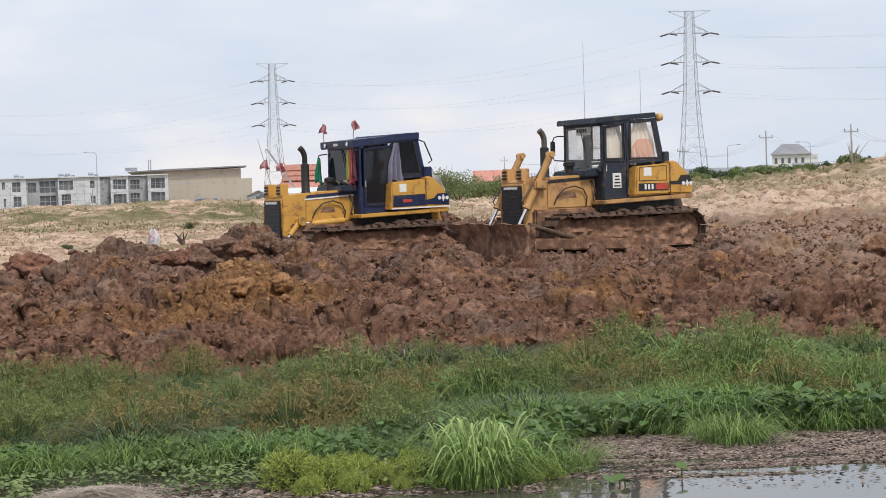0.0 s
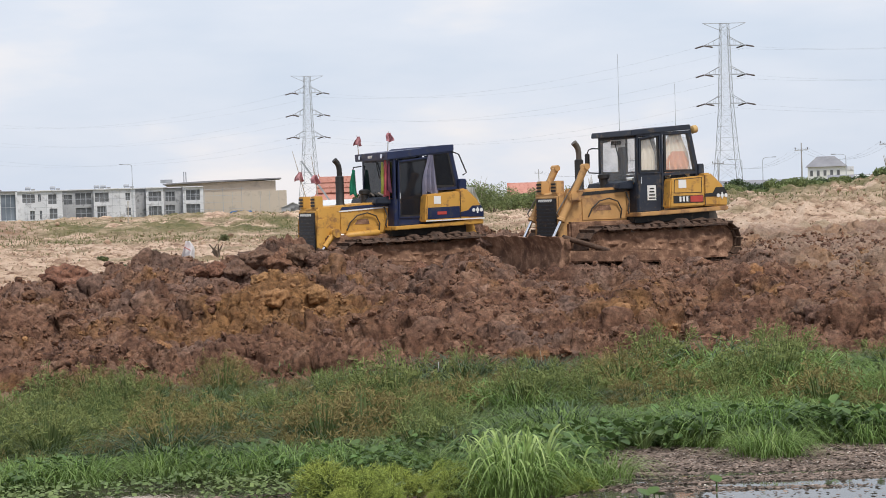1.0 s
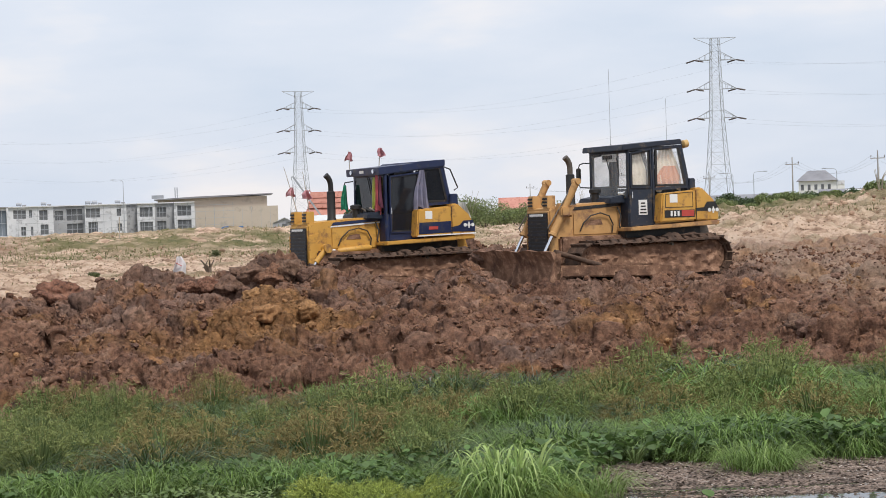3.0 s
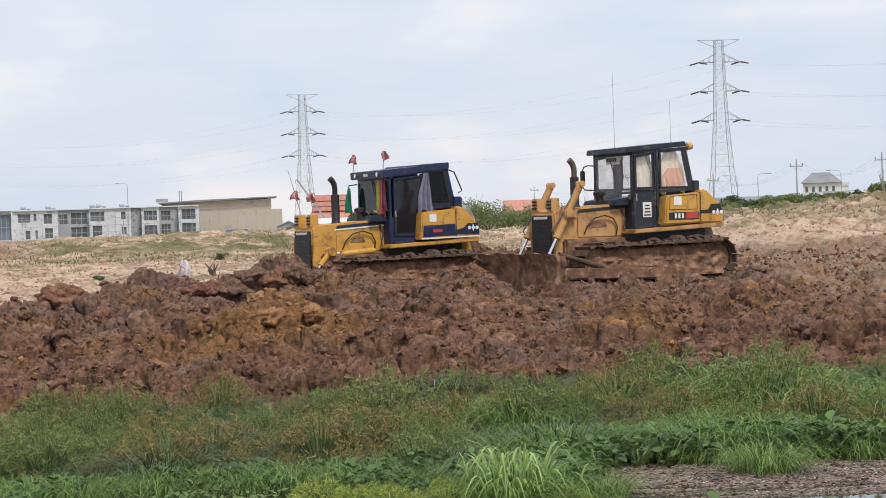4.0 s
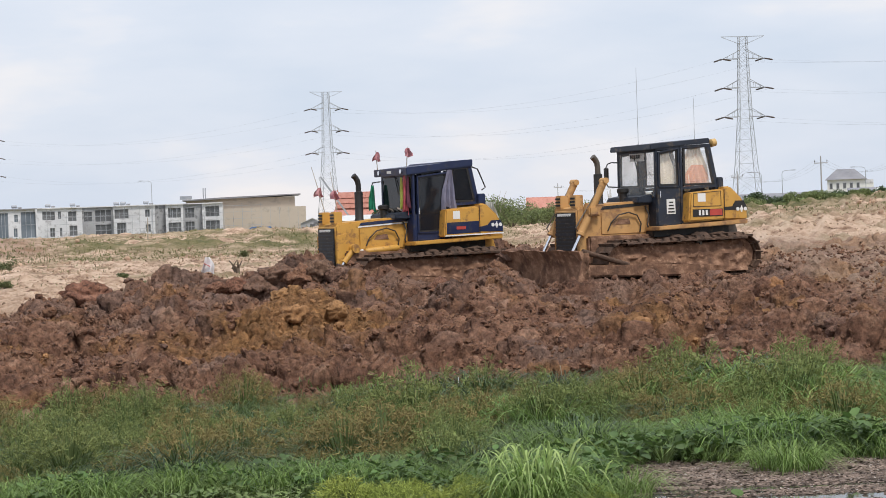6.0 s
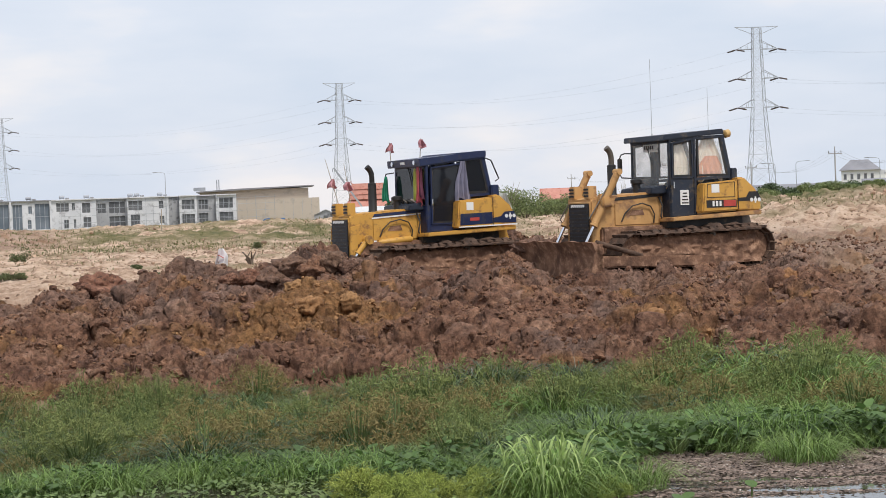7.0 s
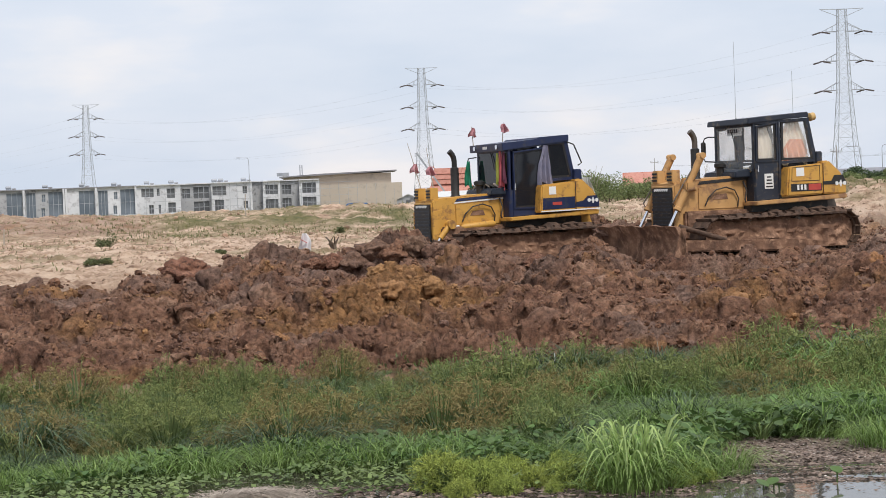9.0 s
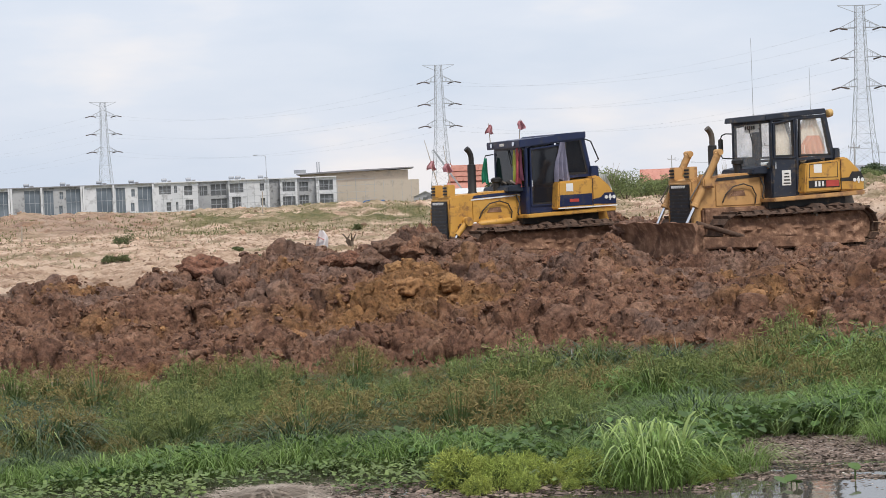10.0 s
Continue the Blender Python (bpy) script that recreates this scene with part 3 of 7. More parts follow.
    # black box added to paint the shadow gap between deck and tracks
    part("deck_gap_shade", Shape().box((-1.55, -0.74, 0.88), (0.42, 0.74, 1.09)), BLACK, root, "black filler standing in for the shadow under the deck", 0.02)
    part("axle", Shape().tube([(-1.45, -0.95, 0.5), (-1.45, 0.95, 0.5)], 0.22, 18), MUD, root)
    # hood and grille
    hood = part("hood", Shape().prism([(2.12, 0.52), (2.14, 1.52), (2.08, 1.57), (0.9, 1.65), (0.30, 1.68), (0.30, 0.85), (1.2, 0.72)], -0.46, 0.46), paint, root, "", 0.035)
    gr = part("grille", Shape().box((2.125, -0.40, 0.56), (2.155, 0.40, 1.46)), BLACK, hood, "dark blue-black radiator grille", 0.01)
    for i in range(11):
        part("slat", Shape().box((2.15, -0.38, 0.60 + i * 0.078), (2.172, 0.38, 0.625 + i * 0.078)), DARKNAVY, gr)
    part("grille_bar", Shape().box((2.15, -0.39, 0.98), (2.18, 0.39, 1.03)), DARKNAVY, gr, "", 0.006)
    for i in range(7):
        part("mark", Shape().box((2.160, -0.28 + i * 0.08, 1.385), (2.176, -0.225 + i * 0.08, 1.44)), WHITE, gr, "white bar of lost lettering")
    part("nose_cheek", Shape().prism([(2.14, 0.30), (2.14, 1.30), (1.86, 1.36), (1.78, 0.95), (1.92, 0.30)], 0.46, 0.50), paint, hood, "", 0.015)
    part("nose_cheek", Shape().prism([(2.14, 0.30), (2.14, 1.30), (1.86, 1.36), (1.78, 0.95), (1.92, 0.30)], -0.50, -0.46), paint, hood, "", 0.015)
    part("side_panel", Shape().prism([(1.55, 0.98), (1.55, 1.44), (0.42, 1.50), (0.42, 0.98)], 0.46, 0.478), paint, hood, "", 0.012)
    part("vent", Shape().prism([(1.20, 1.18), (1.12, 1.28), (0.86, 1.30), (0.82, 1.18)], 0.476, 0.486), MUD, hood, "rusty opening in the side panel")
    part("stripe", Shape().prism([(1.55, 1.50), (1.50, 1.57), (0.32, 1.635), (0.32, 1.57)], 0.462, 0.47), NAVY if dressed else BLACK, hood, "dark stripe along the hood")
    if dressed:
        part("stripe", Shape().prism([(1.58, 1.46), (1.56, 1.49), (0.32, 1.56), (0.32, 1.53)], 0.462, 0.472), WHITE, hood, "thin white stripe along the hood")
        part("air_duct", Shape().tube([(1.45, 0.54, 0.92), (1.40, 0.55, 0.93), (0.66, 0.55, 0.98), (0.62, 0.54, 0.98)], [0.05, 0.075, 0.075, 0.05], 14), paint, hood)
        part("rail", Shape().tube([(1.86, 0.52, 0.93), (1.50, 0.52, 0.95)], 0.03, 8), WHITE, hood, "white-painted pipe")
    part("hose", Shape().tube([(1.40, 0.49, 1.05), (1.33, 0.52, 1.22), (1.15, 0.54, 1.38), (0.9, 0.54, 1.43), (0.68, 0.53, 1.36), (0.58, 0.52, 1.18), (0.60, 0.50, 1.0)], 0.015, 8), RUBBER, hood, "black bowed hydraulic hose")
    part("hose", Shape().tube([(0.45, 0.50, 1.55), (0.40, 0.56, 1.35), (0.46, 0.58, 1.15), (0.38, 0.55, 0.98)], 0.018, 8), RUBBER, hood)
    for y in (-0.30, 0.30):
        lamp = part("headlight", Shape().box((1.93, y - 0.10, 1.555), (2.13, y + 0.10, 1.83)), paint, hood, "square yellow lamp housing with dark louvres", 0.012)
        for i in range(3):
            part("louvre", Shape().box((2.125, y - 0.085, 1.60 + i * 0.07), (2.15, y + 0.085, 1.64 + i * 0.07)), BLACK, lamp)
    ex = part("exhaust", Shape().tube([(1.30, 0.0, 1.62), (1.30, 0, 1.66), (1.30, 0, 2.26), (1.30, 0, 2.28)], [0.115, 0.095, 0.095, 0.06], 18), BLACK, root, "black exhaust stack with a bent tip")
    part("tip", Shape().tube([(1.30, 0, 2.26), (1.30, 0, 2.42), (1.315, 0, 2.50), (1.35, 0, 2.57), (1.42, 0, 2.64)], [0.06, 0.06, 0.062, 0.064, 0.066], 14), BLACK if dressed else STEEL, ex)
    part("air_cleaner", Shape().tube([(0.68, 0.0, 1.64), (0.68, 0, 1.84), (0.68, 0, 1.86), (0.68, 0, 1.93), (0.68, 0, 1.96)], [0.085, 0.085, 0.13, 0.13, 0.07], 18), BLACK, root)
    part("cowl", Shape().prism([(0.72, 1.62), (0.70, 1.74), (0.34, 1.80), (0.30, 1.62)], -0.62, 0.62), DARKNAVY, root, "dark dashboard cowl before the windscreen", 0.02)
    if dressed:
        for i in range(5):
            part("clutter", Shape().tube([(0.60 - 0.05 * i, -0.45 + 0.2 * i, 1.77), (0.52, -0.40 + 0.2 * i, 1.86), (0.44, -0.32 + 0.2 * i, 1.79)], 0.03, 7), BLACK if i % 2 else STEEL, root, "oily tools and hoses before the windscreen")
    # lift rams and blade
    for y in (0.60, -0.60):
        if dressed:
            a, b, c = Vector((1.75, y, 1.02)), Vector((2.02, y, 0.70)), Vector((2.2, y, 0.46))
            rad = 0.06
        else:
            a, b, c = Vector((1.53, y, 2.09)), Vector((2.16, y, 0.98)), Vector((2.48, y, 0.42))
            rad = 0.078
        ram = part("lift_ram", Shape().tube([a, a.lerp(b, 0.03), a.lerp(b, 0.04), b.lerp(a, 0.06), b.lerp(a, 0.05), b], [rad * 0.8, rad * 1.1, rad, rad, rad * 1.2, rad * 1.2], 16), paint, root, "yellow hydraulic lift ram")
        part("rod", Shape().tube([b, c], 0.035, 12), CHROME, ram, "bright chrome rod")
        if not dressed:
            part("top_cap", Shape().tube([a + Vector((0, -0.10, 0.02)), a + Vector((0, 0.10, 0.02))], 0.065, 12), paint, ram)
            mid_ = a.lerp(b, 0.55)
            part("trunnion", Shape().box((mid_.x - 0.11, y - 0.13, mid_.z - 0.10), (mid_.x + 0.11, y + 0.13, mid_.z + 0.10)), paint, ram, "", 0.03)
            part("ram_bracket", Shape().prism([(1.62, 1.36), (1.98, 1.48), (1.96, 1.66), (1.70, 1.62)], min(y, 0.46 * y / abs(y)), max(y, 0.46 * y / abs(y))), paint, root, "", 0.02)
            part("oil_pipe", Shape().tube([a + Vector((0.02, 0, -0.10)), a + Vector((0.16, 0.0, -0.16)), b + Vector((0.10, 0, 0.16)), b + Vector((0.0, 0, 0.02))], 0.016, 8), STEEL, ram)
        else:
            part("pivot", Shape().tube([(1.75, y - 0.10, 1.0), (1.75, y + 0.10, 1.0)], 0.10, 16), paint, root, "round pivot boss")
            part("ram_guard", Shape().prism([(1.88, 0.95), (1.66, 0.95), (1.42, 0.50), (1.9, 0.46)], y - 0.06, y - 0.03), paint, root, "", 0.01)
    lift = -0.22 if not dressed else -0.30
    nt_, ny = 14, 44
    vs = []
    for back in (0.0, 0.10):
        for i in range(nt_ + 1):
            t = i / nt_
            for j in range(ny + 1):
                y = -1.62 + 3.24 * j / ny
                q = Vector((y * 1.5, t * 1.8, 3.0 if dressed else 8.0))
                crust = 0.0 if back else 0.05 * noise.noise(q) + 0.03 * noise.noise(q * 2.5) + 0.02 * noise.noise(q * 6.0)
                rim = 0.05 * noise.noise(Vector((y * 2.2, 1.0, 7.0))) * t
                vs.append((2.66 + 0.20 * (2 * t - 1.05) ** 2 + crust - back, y, -0.08 + lift + 0.98 * t + rim))
    n0 = (nt_ + 1) * (ny + 1)
    fs = []
    for i in range(nt_):
        for j in range(ny):
            a = i * (ny + 1) + j
            fs += [(a, a + 1, a + ny + 2, a + ny + 1), (n0 + a, n0 + a + ny + 1, n0 + a + ny + 2, n0 + a + 1)]
    border = [j for j in range(ny + 1)] + [i * (ny + 1) + ny for i in range(1, nt_ + 1)] + [nt_ * (ny + 1) + j for j in range(ny - 1, -1, -1)] + [i * (ny + 1) for i in range(nt_ - 1, 0, -1)]
    fs += [(border[i], border[(i + 1) % len(border)], n0 + border[(i + 1) % len(border)], n0 + border[i]) for i in range(len(border))]
    blade = part("blade", Shape().add(vs, fs), MUD, root, "mud-covered curved dozer blade")
    part("cutting_edge", Shape().box((2.78, -1.64, -0.14 + lift), (2.86, 1.64, 0.02 + lift)), STEEL, blade, "", 0.008)
    for y in (1.60, -1.60):
        part("end_bit", Shape().prism([(2.62, -0.1 + lift), (2.9, -0.1 + lift), (2.86, 0.3 + lift), (2.70, 0.85 + lift), (2.58, 0.85 + lift)], y - 0.02, y + 0.02), MUD, blade)
    for y in (1.42, -1.42):
        part("push_arm", Shape().strut((2.62, y, 0.26), (-0.55, y, 0.16), 0.16, 0.24), MUD, root, "muddy push arm along the track", 0.03)
        part("arm_joint", Shape().tube([(-0.50, y - 0.35 * (1 if y > 0 else -1), 0.17), (-0.50, y + 0.09 * (1 if y > 0 else -1), 0.17)], 0.11, 14), MUD, root)
    part("tilt_brace", Shape().tube([(2.58, 1.36, 0.66), (1.5, 1.40, 0.34)], 0.055, 10), TRACK, root)
    # fenders and tanks
    part("deck", Shape().prism([(0.45, 1.02), (0.45, 1.10), (-1.85, 1.20), (-1.85, 1.10)], -1.02, 1.02), paint, root, "", 0.015)
    for sy in (1, -1):
        y0, y1 = (0.74, 1.04) if sy > 0 else (-1.04, -0.74)
        face = max(y0, y1) if sy > 0 else min(y0, y1)
        out_ = 0.006 * sy
        tank = part("side_tank", Shape().prism([(-0.30, 1.18), (-0.36, 1.80), (-1.22, 1.86), (-1.22, 1.20)], y0, y1), tank_paint, root, "", 0.03)
        part("seam", Shape().box((-1.235, min(face, face + out_), 1.22), (-1.222, max(face, face + out_), 1.84)), BLACK, tank)
        if dressed:
            part("stripe", Shape().prism([(-0.36, 1.24), (-0.38, 1.50), (-1.21, 1.52), (-1.21, 1.26)], min(face, face + out_), max(face, face + out_)), NAVY, tank, "navy band round the tank")
            part("notice", Shape().box((-0.72, min(face, face + out_), 1.58), (-0.54, max(face, face + out_), 1.76)), WHITE, tank, "white warning sheet with grey print")
            part("mark", Shape().box((-0.86, min(face, face + 2 * out_), 1.34), (-0.62, max(face, face + 2 * out_), 1.41)), RED, tank, "faded red lettering bar")
        else:
            part("stripe", Shape().prism([(-0.40, 1.28), (-0.40, 1.44), (-1.18, 1.44), (-1.18, 1.28)], min(face, face + out_), max(face, face + out_)), BLACK, tank, "dark decal with faded print")
            part("mark", Shape().box((-1.16, min(face, face + 2 * out_), 1.30), (-0.84, max(face, face + 2 * out_), 1.43)), RED, tank, "red lettering bar")
            for k in range(3):
                part("mark", Shape().box((-0.78 + 0.09 * k, min(face, face + 2 * out_), 1.31), (-0.73 + 0.09 * k, max(face, face + 2 * out_), 1.42)), WHITE, tank)
            part("notice", Shape().box((-0.74, min(face, face + out_), 1.60), (-0.54, max(face, face + out_), 1.78)), WHITE, tank, "white warning sheet")
            part("panel_edge", frame_bars([(-0.42, face, 1.50), (-0.44, face, 1.78), (-1.14, face, 1.82), (-1.14, face, 1.50)], 0.012, 0.012, (0, 1, 0)), BLACK, tank)
    rear = part("rear_tank", Shape().prism([(-1.235, 1.20), (-1.235, 1.90), (-1.42, 1.92), (-1.72, 1.66), (-1.86, 1.42), (-1.86, 1.18)], -1.0, 1.0), tank_paint, root, "", 0.035)
    if dressed:
        part("band", Shape().prism([(-1.24, 1.28), (-1.24, 1.38), (-1.46, 1.42), (-1.56, 1.52), (-1.80, 1.525), (-1.862, 1.42), (-1.862, 1.26)], 0.998, 1.006), NAVY, rear, "navy band")
        part("line", Shape().prism([(-0.32, 1.19), (-0.32, 1.215), (-1.862, 1.245), (-1.862, 1.215)], 1.042, 1.05), WHITE, rear, "thin white line")
    else:
        part("band", Shape().prism([(-1.24, 1.40), (-1.24, 1.47), (-1.46, 1.48), (-1.54, 1.60), (-1.76, 1.60), (-1.862, 1.42), (-1.862, 1.40)], 0.998, 1.006), BLACK, rear, "black band")
    for i, x in enumerate((-1.60, -1.70, -1.80)):
        r = 0.042
        part("badge", Shape().tube([(x, 1.0, 1.42), (x, 1.014, 1.42)], r, 16), WHITE, rear, "round white badge dot")
    part("badge", Shape().box((-1.715, 1.0, 1.35), (-1.685, 1.015, 1.49)), WHITE, rear)
    part("rear_bumper", Shape().prism([(-1.5, 0.62), (-1.5, 1.10), (-1.9, 1.12), (-2.0, 0.80), (-1.85, 0.60)], -0.5, 0.5), paint if dressed else STEEL, root, "", 0.03)
    # cab
    cp = cabpaint
    yb = 0.75
    zf, zb = (2.66, 2.80) if dressed else (2.78, 2.84)  # underside of the roof, front and back
    rs = -0.12 if dressed else 0.0
    xa, xb, xc, xd = (0.18, -0.53, -0.70, -1.27) if dressed else (0.24, -0.22, -0.40, -1.16)  # edges of the door pane and of the rear pane
    dz = 1.30 if dressed else 1.95
    cab = part("cab", Shape().prism([(0.33, 1.10), (0.33, 1.72), (xb - 0.1, 1.72), (xb - 0.1, 1.10)], -yb, yb), cp, root, "", 0.015)
    part("cab_rear_wall", Shape().prism([(-1.20 + rs, 1.60), (-1.22 + rs, 1.92), (-1.30 + rs, 1.92), (-1.28 + rs, 1.60)], -yb, yb), cp, cab, "", 0.01)
    for sy in (1, -1):
        y = sy * 0.72
        part("pillar", Shape().strut((0.30, y, 1.70), (0.29, y, zf), 0.06, 0.08, (0, 1, 0)), cp, cab, "", 0.008)
        part("pillar", Shape().strut(((xb + xc) / 2, y, 1.15), ((xb + xc) / 2 - 0.01, y, zb), 0.06, xb - xc - 0.06, (0, 1, 0)), cp, cab, "", 0.008)
        part("pillar", Shape().strut((-1.26 + rs, y, 1.84), (-1.05 + rs, y, zb), 0.10, 0.08, (0, 1, 0)), cp, cab, "", 0.008)
        part("sill", Shape().strut((xb, y, 1.90), (-1.24 + rs, y, 1.94), 0.06, 0.09, (0, 1, 0)), cp, cab)
        part("header", Shape().strut((0.32, y, zf - 0.02), (-1.06 + rs, y, zb - 0.02), 0.06, 0.10, (0, 1, 0)), cp, cab)
        fy = sy * 0.755
        lo, hi = sorted((fy - 0.02 * sy, fy + 0.012 * sy))
        door = part("cab_door", Shape().prism([(xa + 0.07, 1.12), (xa + 0.07, dz), (xb - 0.06, dz), (xb - 0.06, 1.12)], lo, hi), cp, cab, "cab door", 0.012)
        part("door_frame", frame_bars([(xa + 0.03, fy, dz), (xa + 0.02, fy, zf - 0.10), (xb - 0.03, fy, zf - 0.02), (xb - 0.03, fy, dz)], 0.075, 0.03, (0, 1, 0)), cp, door)
        side_window(door, [(xa, dz + 0.03), (xa - 0.01, zf - 0.12), (xb, zf - 0.05), (xb, dz + 0.03)], fy - 0.004 * sy, GLASS_DARK if dressed else GLASS_CLEAR, BLACK, "tall tinted door pane" if dressed else "dusty door pane")
        part("door_handle", Shape().tube([(xa + 0.01, fy + 0.05 * sy, 1.72), (xa + 0.01, fy + 0.05 * sy, 1.86)], 0.014, 8), CHROME, door)
        if not dressed and sy > 0:
            part("notice", Shape().box((-0.14, fy + 0.012, 1.36), (0.08, fy + 0.02, 1.68)), WHITE, door, "white sticker with dark print")
            for k in range(4):
                part("mark", Shape().box((-0.12 + 0.012 * k, fy + 0.018, 1.39 + 0.068 * k), (0.05 - 0.01 * k, fy + 0.024, 1.42 + 0.068 * k)), BLACK, door)
        side_window(cab, [(xc, 1.98), (xc - 0.01, zb - 0.08), (xd + 0.17, zb - 0.04), (xd, 1.98)], sy * 0.745, GLASS_DARK if dressed else GLASS_CLEAR, BLACK, "dark rear side pane" if dressed else "rear side pane with a curtain behind")
    part("windscreen", Shape().box((0.305, -0.68, 1.74), (0.318, 0.68, zf - 0.05)), GLASS_DARK if dressed else GLASS_CLEAR, cab, "windscreen").visible_shadow = dressed
    part("rear_pane", Shape().box((-1.16 + rs, -0.66, 1.95), (-1.15 + rs, 0.66, 2.72)), GLASS_DARK if dressed else GLASS_CLEAR, cab)
    part("header", Shape().box((0.27, -0.72, zf - 0.09), (0.34, 0.72, zf)), cp, cab, "", 0.01)
    part("wiper", Shape().tube([(0.335, -0.05, 2.60), (0.345, 0.05, 2.40), (0.34, 0.12, 2.18)], 0.012, 6), BLACK, cab)
    part("wiper", Shape().tube([(0.335, 0.35, 2.60), (0.345, 0.42, 2.4), (0.34, 0.45, 2.2)], 0.010, 6), BLACK, cab)
    if dressed:
        roof = part("roof", Shape().prism([(0.48, 2.60), (0.49, 2.77), (-0.42, 2.85), (-0.45, 2.885), (-1.24, 2.93), (-1.24, 2.78), (-0.4, 2.70)], -0.80, 0.80), cp, cab, "", 0.012)
        for y in (-0.52, 0.55):
            part("roof_lamp", Shape().tube([(0.48, y, 2.69), (0.515, y, 2.69)], 0.05, 14), CHROME, roof)
        for k in range(3):
            part("mark", Shape().box((0.482, -0.13 + 0.07 * k, 2.66), (0.497, -0.075 + 0.07 * k, 2.72)), WHITE, roof, "white bar of lost lettering")
        part("grab_rail", Shape().tube([(-1.20, 0.80, 2.76), (-1.34, 0.84, 2.70), (-1.52, 0.86, 2.28), (-1.44, 0.82, 2.22)], 0.016, 8), BLACK, cab)
        part("tool_box", Shape().box((-1.52, 0.62, 1.88), (-1.32, 0.86, 2.14)), NAVY, cab, "", 0.02)
    else:
        roof = part("roof", Shape().prism([(0.48, 2.74), (0.46, 2.86), (-0.5, 2.93), (-1.06, 2.975), (-1.08, 2.86), (-0.5, 2.83), (0.3, 2.76)], -0.80, 0.80), cp, cab, "", 0.015)
        part("work_lamp", Shape().tube([(-1.14, 0.70, 2.86), (-1.17, 0.70, 2.86), (-1.27, 0.70, 2.88), (-1.29, 0.70, 2.88)], [0.05, 0.09, 0.085, 0.05], 14), material("amber_lamp", [(0.55, 0.36, 0.14)], 0.4), roof, "small round amber work lamp")
        part("lamp_stem", Shape().tube([(-1.04, 0.70, 2.80), (-1.16, 0.70, 2.86)], 0.016, 6), BLACK, roof)
        part("mirror_arm", Shape().tube([(0.34, -0.72, 2.52), (0.42, -0.84, 2.53), (0.47, -0.92, 2.50), (0.49, -0.95, 2.42), (0.49, -0.95, 2.08), (0.47, -0.92, 2.00), (0.34, -0.72, 1.98)], 0.014, 8), BLACK, cab)
        part("mirror", Shape().box((0.46, -1.03, 2.10), (0.51, -0.88, 2.42)), BLACK, cab, "dark wing mirror", 0.015)
        curtain = material("curtain", [(0.72, 0.62, 0.48), (0.82, 0.75, 0.64)], 0.9, scale=2.0, spots=((0.70, 0.28, 0.15), 0.2, 1.2))
        pink = material("salmon_curtain", [(0.62, 0.26, 0.15), (0.72, 0.36, 0.22)], 0.9, scale=2.0)
        part("curtain", cloth_strip((-0.76, 0.66, 2.78), 0.62, 0.86, (1, 0, 0), 1.05, 5, 0.02, 30, 8, 1), curtain, cab, "cream curtain")
        part("curtain", cloth_strip((-0.80, 0.69, 2.40), 0.60, 0.46, (1, 0, 0), 1.05, 4, 0.02, 26, 8, 2), pink, cab, "salmon cloth pinned behind the pane")
        part("curtain", cloth_strip((0.01, 0.66, 2.72), 0.42, 0.80, (1, 0, 0), 1.0, 3, 0.015, 20, 8, 3), curtain, cab, "tan blind")
        part("sun_sheet", Shape().box((0.28, -0.30, 2.52), (0.288, 0.28, 2.70)), WHITE, cab, "white sheet at the top of the windscreen")
        for k in range(5):
            part("mark", Shape().box((0.318, -0.22 + 0.08 * k, 2.58), (0.325, -0.17 + 0.08 * k, 2.66)), BLACK, cab, "dark bar of lost lettering")
        part("grab_rail", Shape().tube([(0.32, 0.76, 1.75), (0.36, 0.82, 1.80), (0.36, 0.82, 2.4), (0.32, 0.76, 2.45)], 0.013, 8), BLACK, cab)
        part("tool_box", Shape().box((-1.40, 0.56, 1.88), (-1.24, 0.80, 2.12)), DARKNAVY, cab, "", 0.02)
    part("seat", Shape().prism([(-0.2, 1.72), (-0.2, 1.9), (-0.65, 1.9), (-0.78, 2.35), (-0.88, 2.35), (-0.80, 1.72)], -0.26, 0.26), BLACK, cab, "black operator's seat", 0.04)
    return root


D1 = pose(-1.29, 43.95, 1.24, 0, 0, 180 + 30)
blue_dozer = bulldozer(D1, "yellow bulldozer with a navy cab hung with cloths, behind tipped earth", YELLOW, NAVY, True)
D2 = pose(3.99, 41.76, 1.41, 0, 0, 180 + 28)
bare_dozer = bulldozer(D2, "faded yellow bulldozer with dark cab and raised rams on mud", ORANGE, DARKNAVY, False)


# ---- the distance: houses, pylons, poles ----
# grey of plain walls and slabs, also the painted shade of recessed bays
CONCRETE_AND_SHADE = material("grey_plaster_and_bay_shade", [(0.34, 0.345, 0.365), (0.47, 0.475, 0.49)], 0.9, scale=0.25, spots=((0.20, 0.20, 0.21), 0.3, 0.9))
PLASTER = material("white_plaster", [(0.60, 0.61, 0.64), (0.74, 0.745, 0.77)], 0.9, scale=0.3, spots=((0.42, 0.42, 0.44), 0.34, 0.7))
BEIGE = material("beige_cladding", [(0.46, 0.395, 0.325), (0.53, 0.46, 0.385)], 0.85, scale=0.12, spots=((0.40, 0.35, 0.30), 0.25, 0.5))
# both roofings are paled: distance haze is mixed into their colours
ROOF_GREY = material("grey_roofing", [(0.19, 0.19, 0.21), (0.28, 0.28, 0.30)], 0.7, scale=0.3)
ROOF_RED = material("red_roof_tiles", [(0.47, 0.215, 0.17), (0.55, 0.27, 0.215)], 0.75, scale=0.6, spots=((0.34, 0.12, 0.08), 0.25, 1.5))
